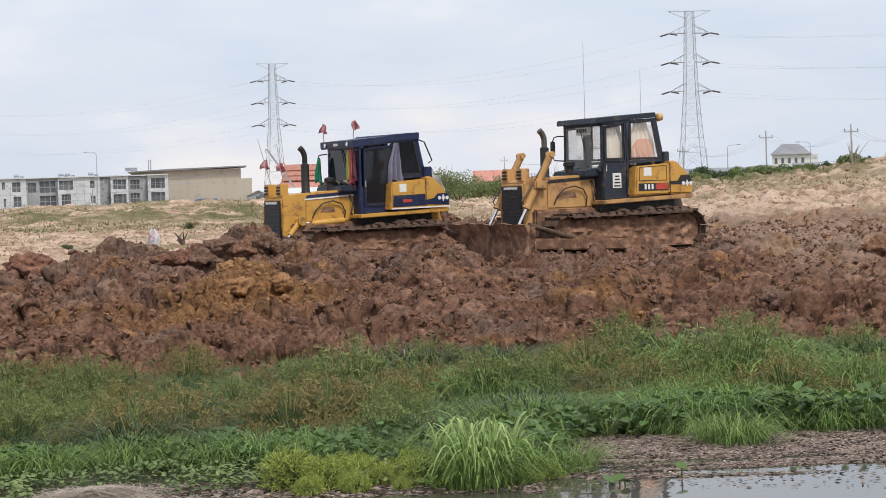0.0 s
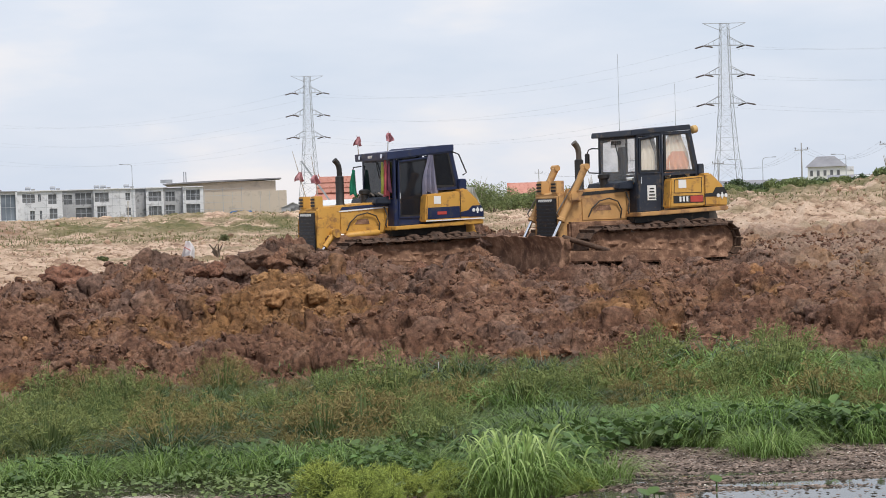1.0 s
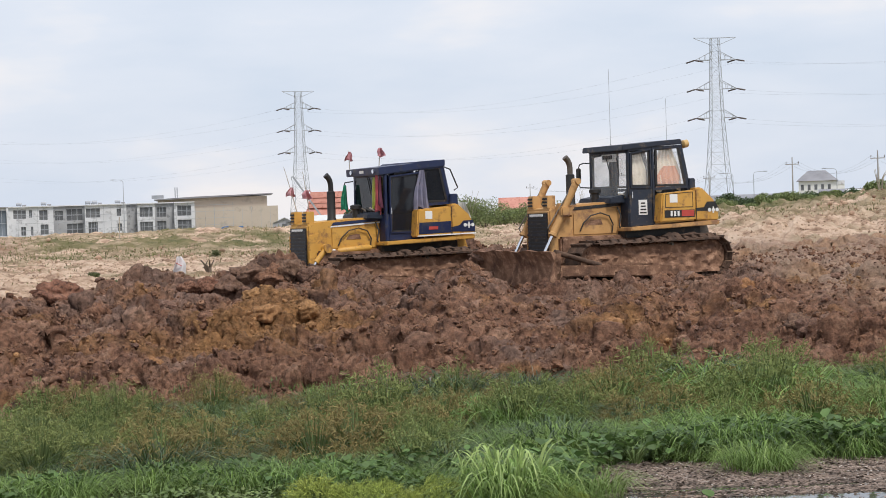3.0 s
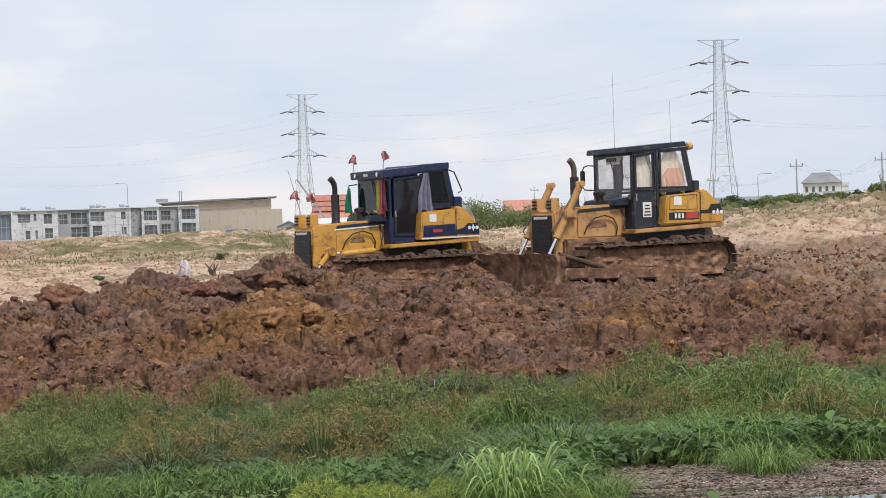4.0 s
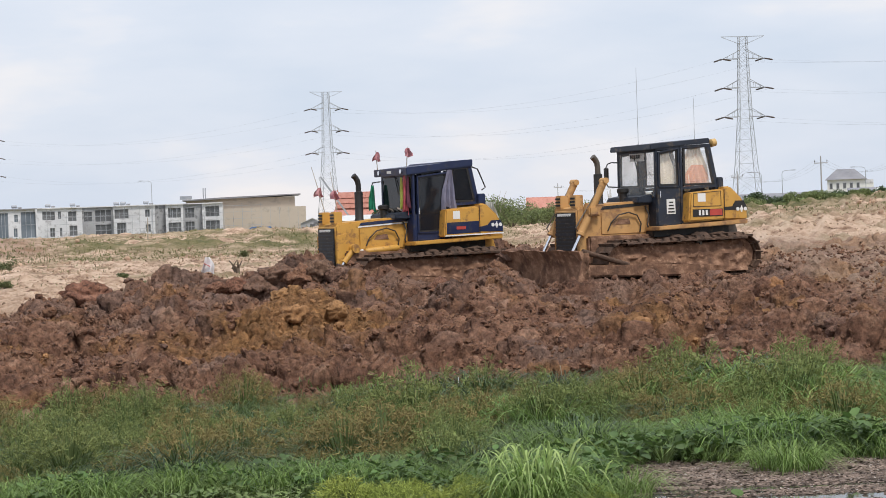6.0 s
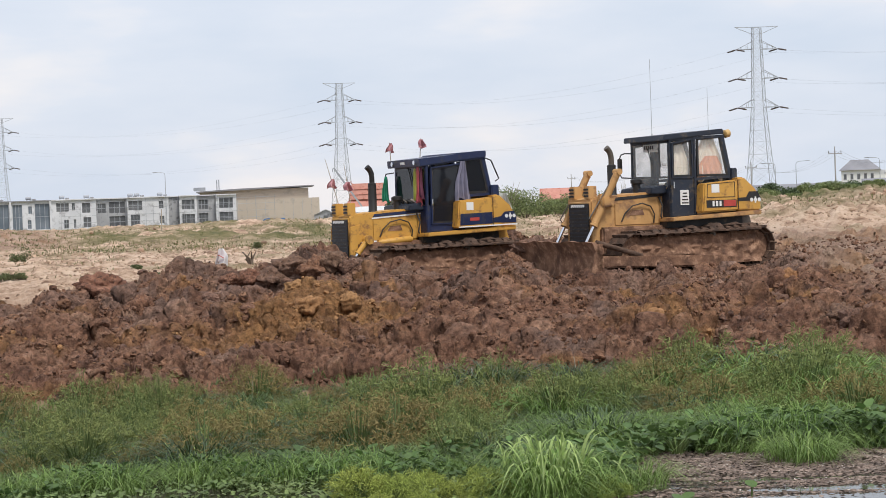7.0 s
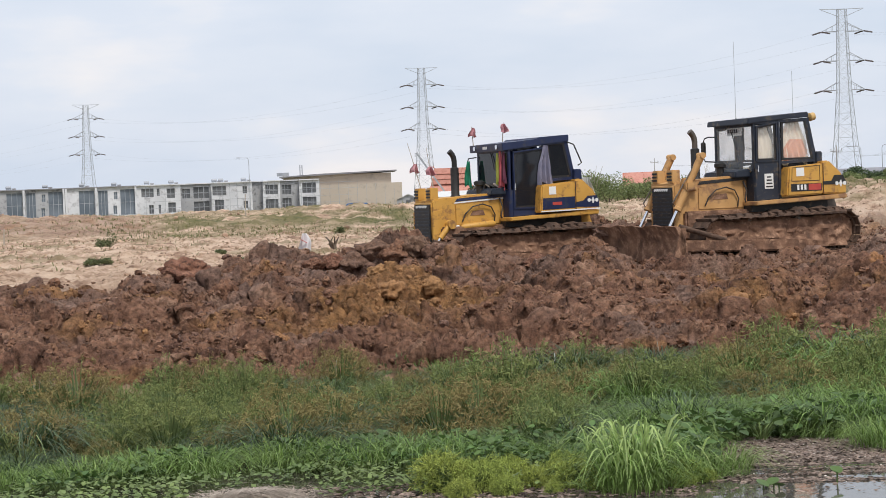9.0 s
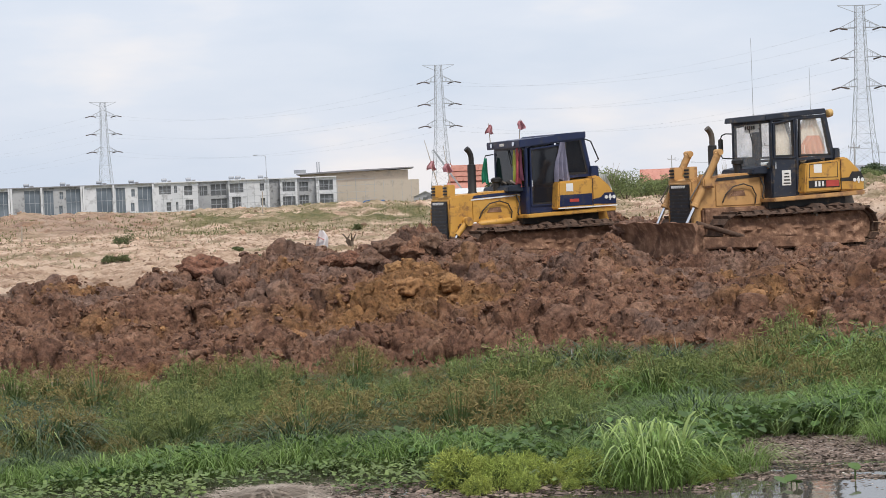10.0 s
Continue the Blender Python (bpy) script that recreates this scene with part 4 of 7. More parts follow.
TIN = material("pale_tin_roof", [(0.58, 0.59, 0.58), (0.70, 0.70, 0.69)], 0.5, scale=0.3, spots=((0.38, 0.35, 0.32), 0.25, 0.6))
# glass of the finished houses; dim room interior in the unfinished terrace
PANE = material("window_glass_and_dim_rooms", [(0.07, 0.075, 0.085), (0.17, 0.175, 0.185)], 0.3, scale=0.3)
BAY = material("blue_grey_glazing", [(0.09, 0.115, 0.145), (0.22, 0.255, 0.30)], 0.2, scale=0.22)
# steel lightened a little, with aerial haze put into the colour
GALV = material("galvanised_steel", [(0.30, 0.32, 0.35), (0.42, 0.44, 0.47)], 0.6, 0.2, scale=0.5)
POLE = material("concrete_pole", [(0.30, 0.29, 0.28), (0.40, 0.39, 0.38)], 0.9, scale=0.5)
# wire colour is lifted towards the sky to paint in haze
WIRE = material("overhead_wire", [(0.30, 0.32, 0.35)], 0.6)
INSUL = material("brown_insulator", [(0.06, 0.045, 0.04), (0.11, 0.08, 0.07)], 0.4)
BLUE = material("blue_tarpaulin", [(0.04, 0.12, 0.32), (0.07, 0.18, 0.42)], 0.6)


def stand(az, d, z=None, turn=0.0):
    """The pose of a thing on the ground at that bearing and distance, its front (-y) to the eye."""
    p = ahead(az, 0, d)
    return pose(p.x, p.y, ground_z(p.x, p.y) if z is None else z, 0, 0, -az + turn)


def pierced(x0, x1, z0, z1, y0, y1, holes):
    """The panels of a wall with openings that go through it."""
    xs = sorted({x0, x1, *[h for a in holes for h in a[:2]]})
    zs = sorted({z0, z1, *[h for a in holes for h in a[2:]]})
    out = []
    for a, b in zip(xs, xs[1:]):
        run = None
        for c, e in zip(zs, zs[1:]):
            u, w = (a + b) / 2, (c + e) / 2
            if any(h[0] < u < h[1] and h[2] < w < h[3] for h in holes):
                if run:
                    out.append(((a, y0, run[0]), (b, y1, run[1])))
                run = None
            else:
                run = (run[0], e) if run else (c, e)
        if run:
            out.append(((a, y0, run[0]), (b, y1, run[1])))
    return out


def window_in(parent, h, y, glass=None, bars=1):
    x0, x1, z0, z1 = h
    # in the empty openings this sheet is added as the dark of the room
    w = part("window", Shape().box((x0, y + 0.25, z0), (x1, y + 0.30, z1)), glass or PANE, parent)
    f = Shape()
    for k in range(bars + 2):
        x = x0 + (x1 - x0) * k / (bars + 1)
        f.box((x - 0.05, y + 0.20, z0), (x + 0.05, y + 0.26, z1))
    f.box((x0, y + 0.195, (z0 + z1) / 2 - 0.04), (x1, y + 0.255, (z0 + z1) / 2 + 0.04))
    part("window_frame", f, GALV, w)
    return w


def water_tank(m):
    t = thing("water_tank", m, "grey cylindrical water tank on a flat house roof", "water tank", "water tanks on the terrace")
    part("tank", Shape().tube([(-0.75, 0, 0.75), (-0.65, 0, 0.75), (0.65, 0, 0.75), (0.75, 0, 0.75)], [0.3, 0.5, 0.5, 0.3], 14), GALV, t)
    for x in (-0.5, 0.5):
        part("leg", Shape().box((x - 0.06, -0.4, 0), (x + 0.06, 0.4, 0.32)), GALV, t)
    part("tank_box", Shape().box((0.9, -0.5, 0), (2.0, 0.5, 0.55)), CONCRETE_AND_SHADE, t)
    return t


ROW_D, ROW_AZ, FAR_Z = 430.0, -12.0, 1.0
ROW = stand(ROW_AZ, ROW_D, FAR_Z)
X_END = ROW_D * math.tan(radians(-7.25 - ROW_AZ))
TOP = 6.45


def terrace_house(x0, x1, holes, body, roof_mat, label, depth, glass=None, fins=()):
    """One house of the terrace, from x0 to x1 along the row; holes are its openings."""
    h = thing("terrace_house", ROW @ pose((x0 + x1) / 2, 0, 0), label, "house", "terrace of new houses")
    w, c = x1 - x0, (x0 + x1) / 2
    hs = [(a - c, b - c, z0, z1) for a, b, z0, z1 in holes]
    for lo, hi in pierced(-w / 2, w / 2, -0.4, TOP, -depth, -depth + 0.3, hs):
        part("wall_panel", Shape().box(lo, hi), body, h)
    part("side_wall", Shape().box((-w / 2, -depth + 0.3, -0.4), (-w / 2 + 0.25, 7, TOP)).box((w / 2 - 0.25, -depth + 0.3, -0.4), (w / 2, 7, TOP)).box((-w / 2 + 0.25, 6.7, -0.4), (w / 2 - 0.25, 7, TOP)), CONCRETE_AND_SHADE, h)
    part("roof_slab", Shape().box((-w / 2, -depth - 0.5, TOP), (w / 2, 7.1, TOP + 0.22)), roof_mat, h)
    part("floor_slab", Shape().box((-w / 2 + 0.25, -depth + 0.3, 3.1), (w / 2 - 0.25, 6.7, 3.35)), CONCRETE_AND_SHADE, h)
    for x in hs:
        window_in(h, x, -depth, glass, 2 if x[1] - x[0] > 2 else 1)
    for f in fins:
        part("fin", Shape().box((f - c - 0.2, -depth - 0.9, -0.4), (f - c + 0.2, -depth, TOP)), PLASTER, h, "white party-wall fin")
    return h


def row_x(k):
    return X_END + (k - 735) * 0.0565


new_houses = "unfinished white two-storey terrace house with empty window openings"
# set-back units get the grey body, so their shade is in the colour
unit_list = (
    (655, 735, 1.2, [(667, 722, 3.6, 5.9), (667, 722, 0.6, 2.7)], PLASTER), (580, 655, -0.9, [(588, 626, 3.5, 5.6), (588, 626, 0.3, 2.6)], CONCRETE_AND_SHADE),
    (512, 580, 0.6, [(522, 572, 3.6, 5.7), (522, 572, 0.3, 2.5)], PLASTER), (470, 512, -1.4, [], CONCRETE_AND_SHADE),
    (310, 470, 1.2, [(314, 368, 3.8, 5.8), (322, 358, 0.2, 2.8), (432, 450, 4.0, 5.6), (434, 452, 0.7, 2.3)], PLASTER),
    (190, 310, -0.6, [(240, 302, 3.3, 5.8), (240, 302, 0.0, 2.6), (196, 228, 3.4, 5.5)], CONCRETE_AND_SHADE),
    (20, 190, 1.0, [(38, 86, 4.0, 5.9), (98, 109, 4.2, 5.8), (136, 168, 3.6, 5.7), (140, 170, 0.4, 2.6), (66, 84, 0.3, 2.2), (103, 112, 0.4, 2.2)], PLASTER),
)
for a, b, depth, holes, body in unit_list:
    terrace_house(row_x(a), row_x(b), [(row_x(p), row_x(q), z0, z1) for p, q, z0, z1 in holes], body, PLASTER, new_houses, depth)
x = row_x(20)
for k in range(3):
    terrace_house(x - 15.6, x, [(x - 3.6, x - 0.4, 0.3, 5.9), (x - 5.0, x - 4.2, 3.8, 5.4), (x - 5.2, x - 4.4, 0.5, 2.4), (x - 8.4, x - 6.3, 0.3, 5.8), (x - 12.6, x - 9.2, 0.3, 5.9)],
                  PLASTER if k != 1 else CONCRETE_AND_SHADE, ROOF_GREY, "two-storey terrace house with tall blue-grey glazed bays", 0.5, BAY, (x - 0.2, x - 8.8, x - 15.3))
    x -= 15.6
for k, xx in enumerate((row_x(60), row_x(155), row_x(325), row_x(350), row_x(440), row_x(20) - 5, row_x(20) - 12, row_x(20) - 20, row_x(20) - 28, row_x(20) - 36)):
    water_tank(ROW @ pose(xx, 2.0 + (k % 3), TOP + 0.22) @ Matrix.Diagonal((0.8, 0.7, 0.7, 1)))
for k in range(4):
    s = Shape()
    for i in range(5):
        s.tube([(i * 4.2, 0, 0), (i * 4.2, 0, 6.3)], 0.035, 5)
    for z in (1.4, 2.9, 4.4, 5.8):
        s.tube([(-0.5, 0, z), (17.3, 0, z)], 0.035, 5)
    solo("scaffold", s, GALV, ROW @ pose(row_x(20) + 2 + k * 10, -2.4, 0), "thin steel scaffold before a white terrace front", "scaffold", "scaffolds")

hall = thing("factory_hall", stand(-6.5, 455.0, FAR_Z), "long beige factory hall with a dark oversailing flat roof", "hall")
hx = lambda az: 455.0 * math.tan(radians(az + 6.5))
part("lower_block", Shape().box((hx(-7.35), -6, -1), (hx(-4.8), 10, 5.35)), BEIGE, hall)
part("upper_block", Shape().box((hx(-8.3), -2, 3.0), (hx(-5.1), 16, 7.75)), BEIGE, hall)
part("roof", Shape().prism([(hx(-8.4), 7.65), (hx(-7.2), 8.05), (hx(-4.93), 8.35), (hx(-4.93), 8.1), (hx(-8.4), 7.4)], -3.4, 17), ROOF_GREY, hall, "thin dark roof edge")
for i in range(9):
    part("joint", Shape().box((hx(-7.2) + i * 2.15, -6.05, -0.5), (hx(-7.2) + i * 2.15 + 0.08, -5.98, 5.3)), CONCRETE_AND_SHADE, hall)
part("roof_plant", Shape().box((hx(-8.5), 4, 7.9), (hx(-8.15), 6, 8.7)), GALV, hall)
for i in range(2):
    part("stub_pipe", Shape().tube([(hx(-7.80) + 0.5 * i, 3, 7.9), (hx(-7.80) + 0.5 * i, 3, 10.4)], 0.12, 8), GALV, hall)

temple = thing("red_roofed_house", stand(-3.30, 520.0, FAR_Z), "house under a steep two-tiered orange-red tiled roof", "house")
part("wall", Shape().box((-5.6, -3.0, 0), (5.6, 3.0, 3.2)), PLASTER, temple)
for (x0, x1, z0, z1, dy) in ((7.0, 5.3, 2.6, 4.9, 4.2), (5.5, 4.5, 4.8, 9.2, 2.6)):
    s = Shape()
    s.add([(-x0, -dy, z0), (x0, -dy, z0), (x0, dy, z0), (-x0, dy, z0), (-x1, -dy * 0.42, z1), (x1, -dy * 0.42, z1), (x1, dy * 0.42, z1), (-x1, dy * 0.42, z1)],
          [(3, 2, 1, 0), (4, 5, 6, 7), (0, 1, 5, 4), (1, 2, 6, 5), (2, 3, 7, 6), (3, 0, 4, 7)])
    part("roof_tier", s, ROOF_RED, temple, "", 0.1)
for z, w, y in ((6.2, 5.3, -2.2), (7.6, 4.9, -1.75)):
    part("tile_course", Shape().box((-w, y - 0.12, z), (w, y + 0.3, z + 0.07)), ROOF_RED, temple)
for sx in (1, -1):
    part("finial", Shape().tube([(sx * 4.3, 0, 9.1), (sx * 4.7, 0, 9.5), (sx * 4.7, 0, 9.9)], 0.14, 6), ROOF_RED, temple)


def gable_house(az, d, w, dep, h, rise, wallm, roofm, label, z=None, along=True):
    """A plain house with a pitched roof, ridge along its front or front to back."""
    o = thing("shed" if h < 3 else "house", stand(az, d, z), label, "shed" if h < 3 else "house")
    part("wall", Shape().box((-w / 2, -dep / 2, -0.5), (w / 2, dep / 2, h)), wallm, o)
    if along:
        s = Shape().prism([(-dep / 2 - 0.4, h - 0.1), (0, h + rise), (dep / 2 + 0.4, h - 0.1), (0, h + rise - 0.15)], -w / 2 - 0.4, w / 2 + 0.4, "x")
    else:
        s = Shape().prism([(-w / 2 - 0.4, h - 0.1), (0, h + rise), (w / 2 + 0.4, h - 0.1), (0, h + rise - 0.15)], -dep / 2 - 0.4, dep / 2 + 0.4)
        part("gable", Shape().prism([(-w / 2, h - 0.1), (0, h + rise - 0.15), (w / 2, h - 0.1)], -dep / 2, dep / 2), wallm, o)
    part("roof", s, roofm, o)
    n = max(1, int(w / 3.0))
    for i in range(n):
        cx = -w / 2 + (i + 0.5) * w / n
        part("window", Shape().box((cx - 0.5, -dep / 2 - 0.04, h * 0.35), (cx + 0.5, -dep / 2 + 0.02, h * 0.8)), PANE, o)
    return o


gable_house(-2.45, 420, 20, 8, 1.6, 1.15, BEIGE, TIN, "long low shed with a pale tin roof", FAR_Z)
gable_house(-4.05, 415, 5, 8, 1.5, 1.1, BEIGE, TIN, "small shed with a pale tin gable roof", FAR_Z, False)
gable_house(-4.60, 418, 5, 8, 1.4, 1.1, CONCRETE_AND_SHADE, TIN, "small shed with a grey wall and pale gable roof", FAR_Z, False)
gable_house(2.47, 400, 8.6, 6, 2.2, 2.9, CONCRETE_AND_SHADE, ROOF_RED, "low house under a broad orange-red roof", FAR_Z)
solo("tarpaulin_heap", Shape().prism([(-2.3, 0), (-2.0, 0.8), (-0.4, 1.0), (0.8, 0.85), (2.2, 0.9), (2.5, 0)], -0.6, 0.6), BLUE, stand(-6.15, 380), "blue tarpaulin over a heap of material", "tarpaulin", bevel=0.12)

villa = thing("villa", stand(11.25, 450.0, 1.0), "white two-storey villa with a grey hipped roof", "house")
part("wall", Shape().box((-4.7, -4, 0), (3.8, 4, 7.1)), WHITE, villa)
part("wing", Shape().box((3.8, -3, 0), (5.6, 3, 6.0)), WHITE, villa)
s = Shape().add([(-5.2, -4.6, 7.0), (4.2, -4.6, 7.0), (4.2, 4.6, 7.0), (-5.2, 4.6, 7.0), (-2.6, 0, 9.4), (1.4, 0, 9.4)], [(3, 2, 1, 0), (0, 1, 5, 4), (2, 3, 4, 5), (1, 2, 5), (3, 0, 4)])
part("roof", s, ROOF_GREY, villa)
for i in range(5):
    w = part("window", Shape().box((-4.2 + i * 1.5, -4.06, 4.9), (-3.5 + i * 1.5, -3.98, 6.2)), PANE, villa)
    part("window_frame", frame_bars([(-4.2 + i * 1.5, -4.06, 4.9), (-3.5 + i * 1.5, -4.06, 4.9), (-3.5 + i * 1.5, -4.06, 6.2), (-4.2 + i * 1.5, -4.06, 6.2)], 0.1, 0.1, (0, 1, 0)), PLASTER, w)
part("railing", Shape().box((3.8, -3.1, 6.0), (5.6, -3.0, 6.9)), PLASTER, villa)
gable_house(9.6, 460, 24, 10, 3.2, 1.3, CONCRETE_AND_SHADE, ROOF_GREY, "long grey-roofed house behind the bushes", 1.0)
gable_house(12.2, 400, 13, 8, 3.6, 1.1, CONCRETE_AND_SHADE, ROOF_GREY, "grey house with a low roof below the villa", 1.0)
gable_house(12.5, 330, 5, 6, 3.0, 0.9, BEIGE, TIN, "small pale shed beside a road", 1.2)
works = thing("office_block", stand(5.68, 600.0, 1.0), "white office block with long window bands", "building")
part("wall", Shape().box((-4.6, -4, 0), (4.6, 4, 6.6)), PLASTER, works)
part("roof_slab", Shape().box((-4.9, -4.4, 6.6), (4.4, 4.2, 6.95)), TIN, works)
for z in (2.6, 5.0):
    for i in range(6):
        part("window", Shape().box((-4.2 + i * 1.4, -4.08, z), (-3.05 + i * 1.4, -3.98, z + 0.95)), BAY, works)


def pylon_things():
    """A lattice transmission tower 42.5 m high, with three pairs of arms and a top beam."""
    t = thing("transmission_tower", pose(0, 0, 0), "grey steel lattice transmission tower with three pairs of arms", "pylon", "transmission towers")
    H = 42.6

    def half(z):
        return float(np.interp(z, [0, 12, 23, 40, H], [3.4, 2.25, 1.5, 0.98, 0.95]))

    for sx, sy in ((1, 1), (1, -1), (-1, 1), (-1, -1)):
        s = Shape()
        zs = [0, 12, 23, 31, H]
        for a, b in zip(zs, zs[1:]):
            s.strut((sx * half(a), sy * half(a), a), (sx * half(b), sy * half(b), b), 0.125)
        part("leg", s, GALV, t)
    levels = [0, 4.5, 8.5, 12, 15, 17.8, 20.4, 22.8, 25, 27.2, 29.4, 31.5, 33.6, 35.6, 37.6, 39.4, 41, H]
    for face in range(4):
        s = Shape()
        m = pose(0, 0, 0, 0, 0, 90 * face)
        for a, b in zip(levels, levels[1:]):
            p, q, r, u = (m @ Vector((sx * half(z), half(z), z)) for sx, z in ((-1, a), (1, a), (-1, b), (1, b)))
            s.strut(p, u, 0.052)
            s.strut(q, r, 0.052)
            s.strut(r, u, 0.045)
        part("bracing", s, GALV, t)
    for z, w in ((37.3, 6.9), (30.3, 6.9), (23.3, 6.9)):
        for sx in (1, -1):
            s = Shape()
            for sy in (1, -1):
                s.strut((sx * half(z), sy * half(z), z), (sx * w * 0.74, 0, z), 0.14)
                s.strut((sx * half(z), sy * half(z), z + 1.9), (sx * w * 0.74, 0, z), 0.11)
                for f in (0.35, 0.7):
                    s.strut((sx * (half(z) + f * (w * 0.74 - half(z))), sy * half(z) * (1 - f), z), (sx * (half(z) + f * (w * 0.74 - half(z))), sy * half(z) * (1 - f), z + 1.9 * (1 - f)), 0.07)
            arm = part("arm", s, GALV, t)
            for yy, dx, dz in ((-1.2, 0.95, -0.5), (1.2, -0.95, -0.55)):
                a = Vector((sx * w * 0.74, 0, z))
                b = a + Vector((1.9 * (1 if dx > 0 else -1), yy, dz))
                part("insulator", Shape().tube([a, a.lerp(b, 0.1), b.lerp(a, 0.1), b], [0.08, 0.19, 0.19, 0.08], 8), INSUL, arm)
    for sx in (1, -1):
        part("top_beam", Shape().strut((0, 0, H), (sx * 5.3, 0, H + 0.1), 0.14).strut((sx * 0.95, 0, H - 1.7), (sx * 5.1, 0, H), 0.12), GALV, t)
    return t


SPOTS = [(8.33, 470.0), (-4.07, 613.0), (-14.0, 766.0)]
towers = []
for i, (az, d) in enumerate(SPOTS):
    p = ahead(az, 0, d)
    m = pose(p.x, p.y, 1.0, 0, 0, -az + 14)
    if i == 0:
        first = pylon_things()
        first.matrix_basis = m
        towers.append(first)
    else:
        towers.append(copy_thing(first, m))


def sagging(p, q, sag, n=24):
    return [p.lerp(q, i / n) + Vector((0, 0, -4 * sag * (i / n) * (1 - i / n))) for i in range(n + 1)]


ends = [ahead(29.0, 0, 370.0)] + [ahead(a, 0, d) for a, d in SPOTS] + [ahead(-21.0, 0, 960.0)]
for side in (-6.6, 6.6):
    for z in (37.0, 30.0, 23.0):
        for p, q in zip(ends, ends[1:]):
            o = Vector((side * 0.97, side * 0.25, z + 1.0 - EYE.z))
            solo("power_line", Shape().tube(sagging(p + o, q + o, 5.5), 0.011, 4), WIRE, Matrix(), "thin dark overhead line sagging between lattice towers", "cable", "overhead lines")


def utility_pole(az, d, top, arms=1, label="grey concrete utility pole with a crossarm and insulators"):
    m = stand(az, d)
    h = top - m.translation.z
    t = thing("utility_pole", m, label, "pole", "utility poles")
    part("shaft", Shape().tube([(0, 0, -0.5), (0, 0, h)], [0.13, 0.07], 10), POLE, t)
    for k in range(arms):
        z = h - 1.0 - 1.2 * k
        part("crossarm", Shape().box((-0.9, -0.05, z), (0.9, 0.05, z + 0.11)), POLE, t)
        for x in (-0.8, 0.0, 0.8):
            part("insulator", Shape().tube([(x, 0, z + 0.15), (x, 0, z + 0.25), (x, 0, z + 0.45)], [0.03, 0.06, 0.03], 8), INSUL, t)
    return m.translation + Vector((0, 0, h - 0.6))


def el_z(el, d):
    return EYE.z + d * math.tan(radians(el))


tops = [utility_pole(a, d, el_z(e, d), n) for a, d, e, n in ((5.63, 290, 1.2, 1), (8.05, 300, 1.02, 1), (10.48, 260, 1.37, 1), (12.93, 240, 1.48, 1), (15.4, 225, 1.6, 1), (6.35, 420, 0.75, 1), (2.75, 430, 0.85, 1))]
for a, b in zip([tops[6]] + tops[:4], tops[:5]):
    for k, x in enumerate((-0.8, 0.0, 0.8)):
        solo("street_cable", Shape().tube(sagging(a + Vector((x, 0, 0)), b + Vector((x, 0, 0)), 1.9, 14), 0.010, 4), WIRE, Matrix(), "dark cable slung between utility poles", "cable", "street cables")
twin = thing("transformer_pole", stand(-0.66, 330.0), "pair of concrete poles carrying a transformer platform", "pole")
for x in (-0.75, 0.75):
    part("shaft", Shape().tube([(x, 0, -0.3), (x, 0, 6.2)], [0.17, 0.12], 8), POLE, twin)
part("crossarm", Shape().box((-1.5, -0.1, 5.4), (1.5, 0.1, 5.65)), POLE, twin)
part("platform", Shape().box((-1.0, -0.5, 2.6), (1.0, 0.5, 2.8)), POLE, twin)
part("transformer", Shape().tube([(0, 0, 2.8), (0, 0, 3.0), (0, 0, 3.9), (0, 0, 4.0)], [0.35, 0.45, 0.45, 0.2], 12), GALV, twin)


def street_lamp(az, d, top, way):
    m = stand(az, d)
    h = top - m.translation.z
    t = thing("street_lamp", m, "slim grey street lamp with a bent arm", "street lamp", "street lamps")
    part("post", Shape().tube([(0, 0, -0.3), (0, 0, h - 0.5), (0.1 * way, 0, h - 0.15), (0.5 * way, 0, h), (1.6 * way, 0, h + 0.05)], [0.07, 0.045, 0.035, 0.035, 0.035], 8), GALV, t)
    part("head", Shape().box((min(1.4 * way, 2.1 * way), -0.12, h - 0.02), (max(1.4 * way, 2.1 * way), 0.12, h + 0.10)), GALV, t, "", 0.03)


for a, d, e, w in ((-9.3, 330, 1.33, -1), (8.75, 300, 0.95, -1), (9.35, 300, 0.98, 1), (11.75, 280, 1.0, -1), (-1.95, 380, 0.60, 1), (5.95, 380, 0.72, -1), (6.5, 390, 0.70, 1)):
    street_lamp(a, d, el_z(e, d), w)
for az, d, e in ((5.18, 520.0, 4.17), (6.84, 520.0, 3.24)):
    m = stand(az, d, 1.0)
    h = el_z(e, d) - 1.0
    t = thing("radio_mast", m, "very thin grey radio mast with stay sections", "mast", "radio masts")
    for k in range(3):
        part("section", Shape().tube([(0, 0, h * k / 3), (0, 0, h * (k + 1) / 3)], 0.10 - 0.022 * k, 6), GALV, t)
    part("joint", Shape().tube([(0, 0, h * 0.45), (0, 0, h * 0.49)], 0.20, 6), GALV, t)
crane = thing("crane", stand(-3.45, 440.0, FAR_Z), "dark lattice crane boom slanting up behind sheds", "crane")
part("boom", Shape().strut((0, 0, 2.0), (-6.6, 0, 11.8), 0.42, 0.42), GALV, crane)
part("base", Shape().box((-1.6, -1.5, 0), (1.8, 1.5, 2.4)), YELLOW, crane, "", 0.15)
part("hook_line", Shape().tube([(-6.6, 0, 11.8), (-6.9, 0, 11.7), (-6.9, 0, 10.9)], 0.07, 6), WIRE, crane)


# ---- the swamp: water, plants, drift ----
GRASS = material("bright_grass", [(0.138, 0.228, 0.054), (0.225, 0.330, 0.092)], 0.55, scale=0.6, island=0.5, thin=0.35)
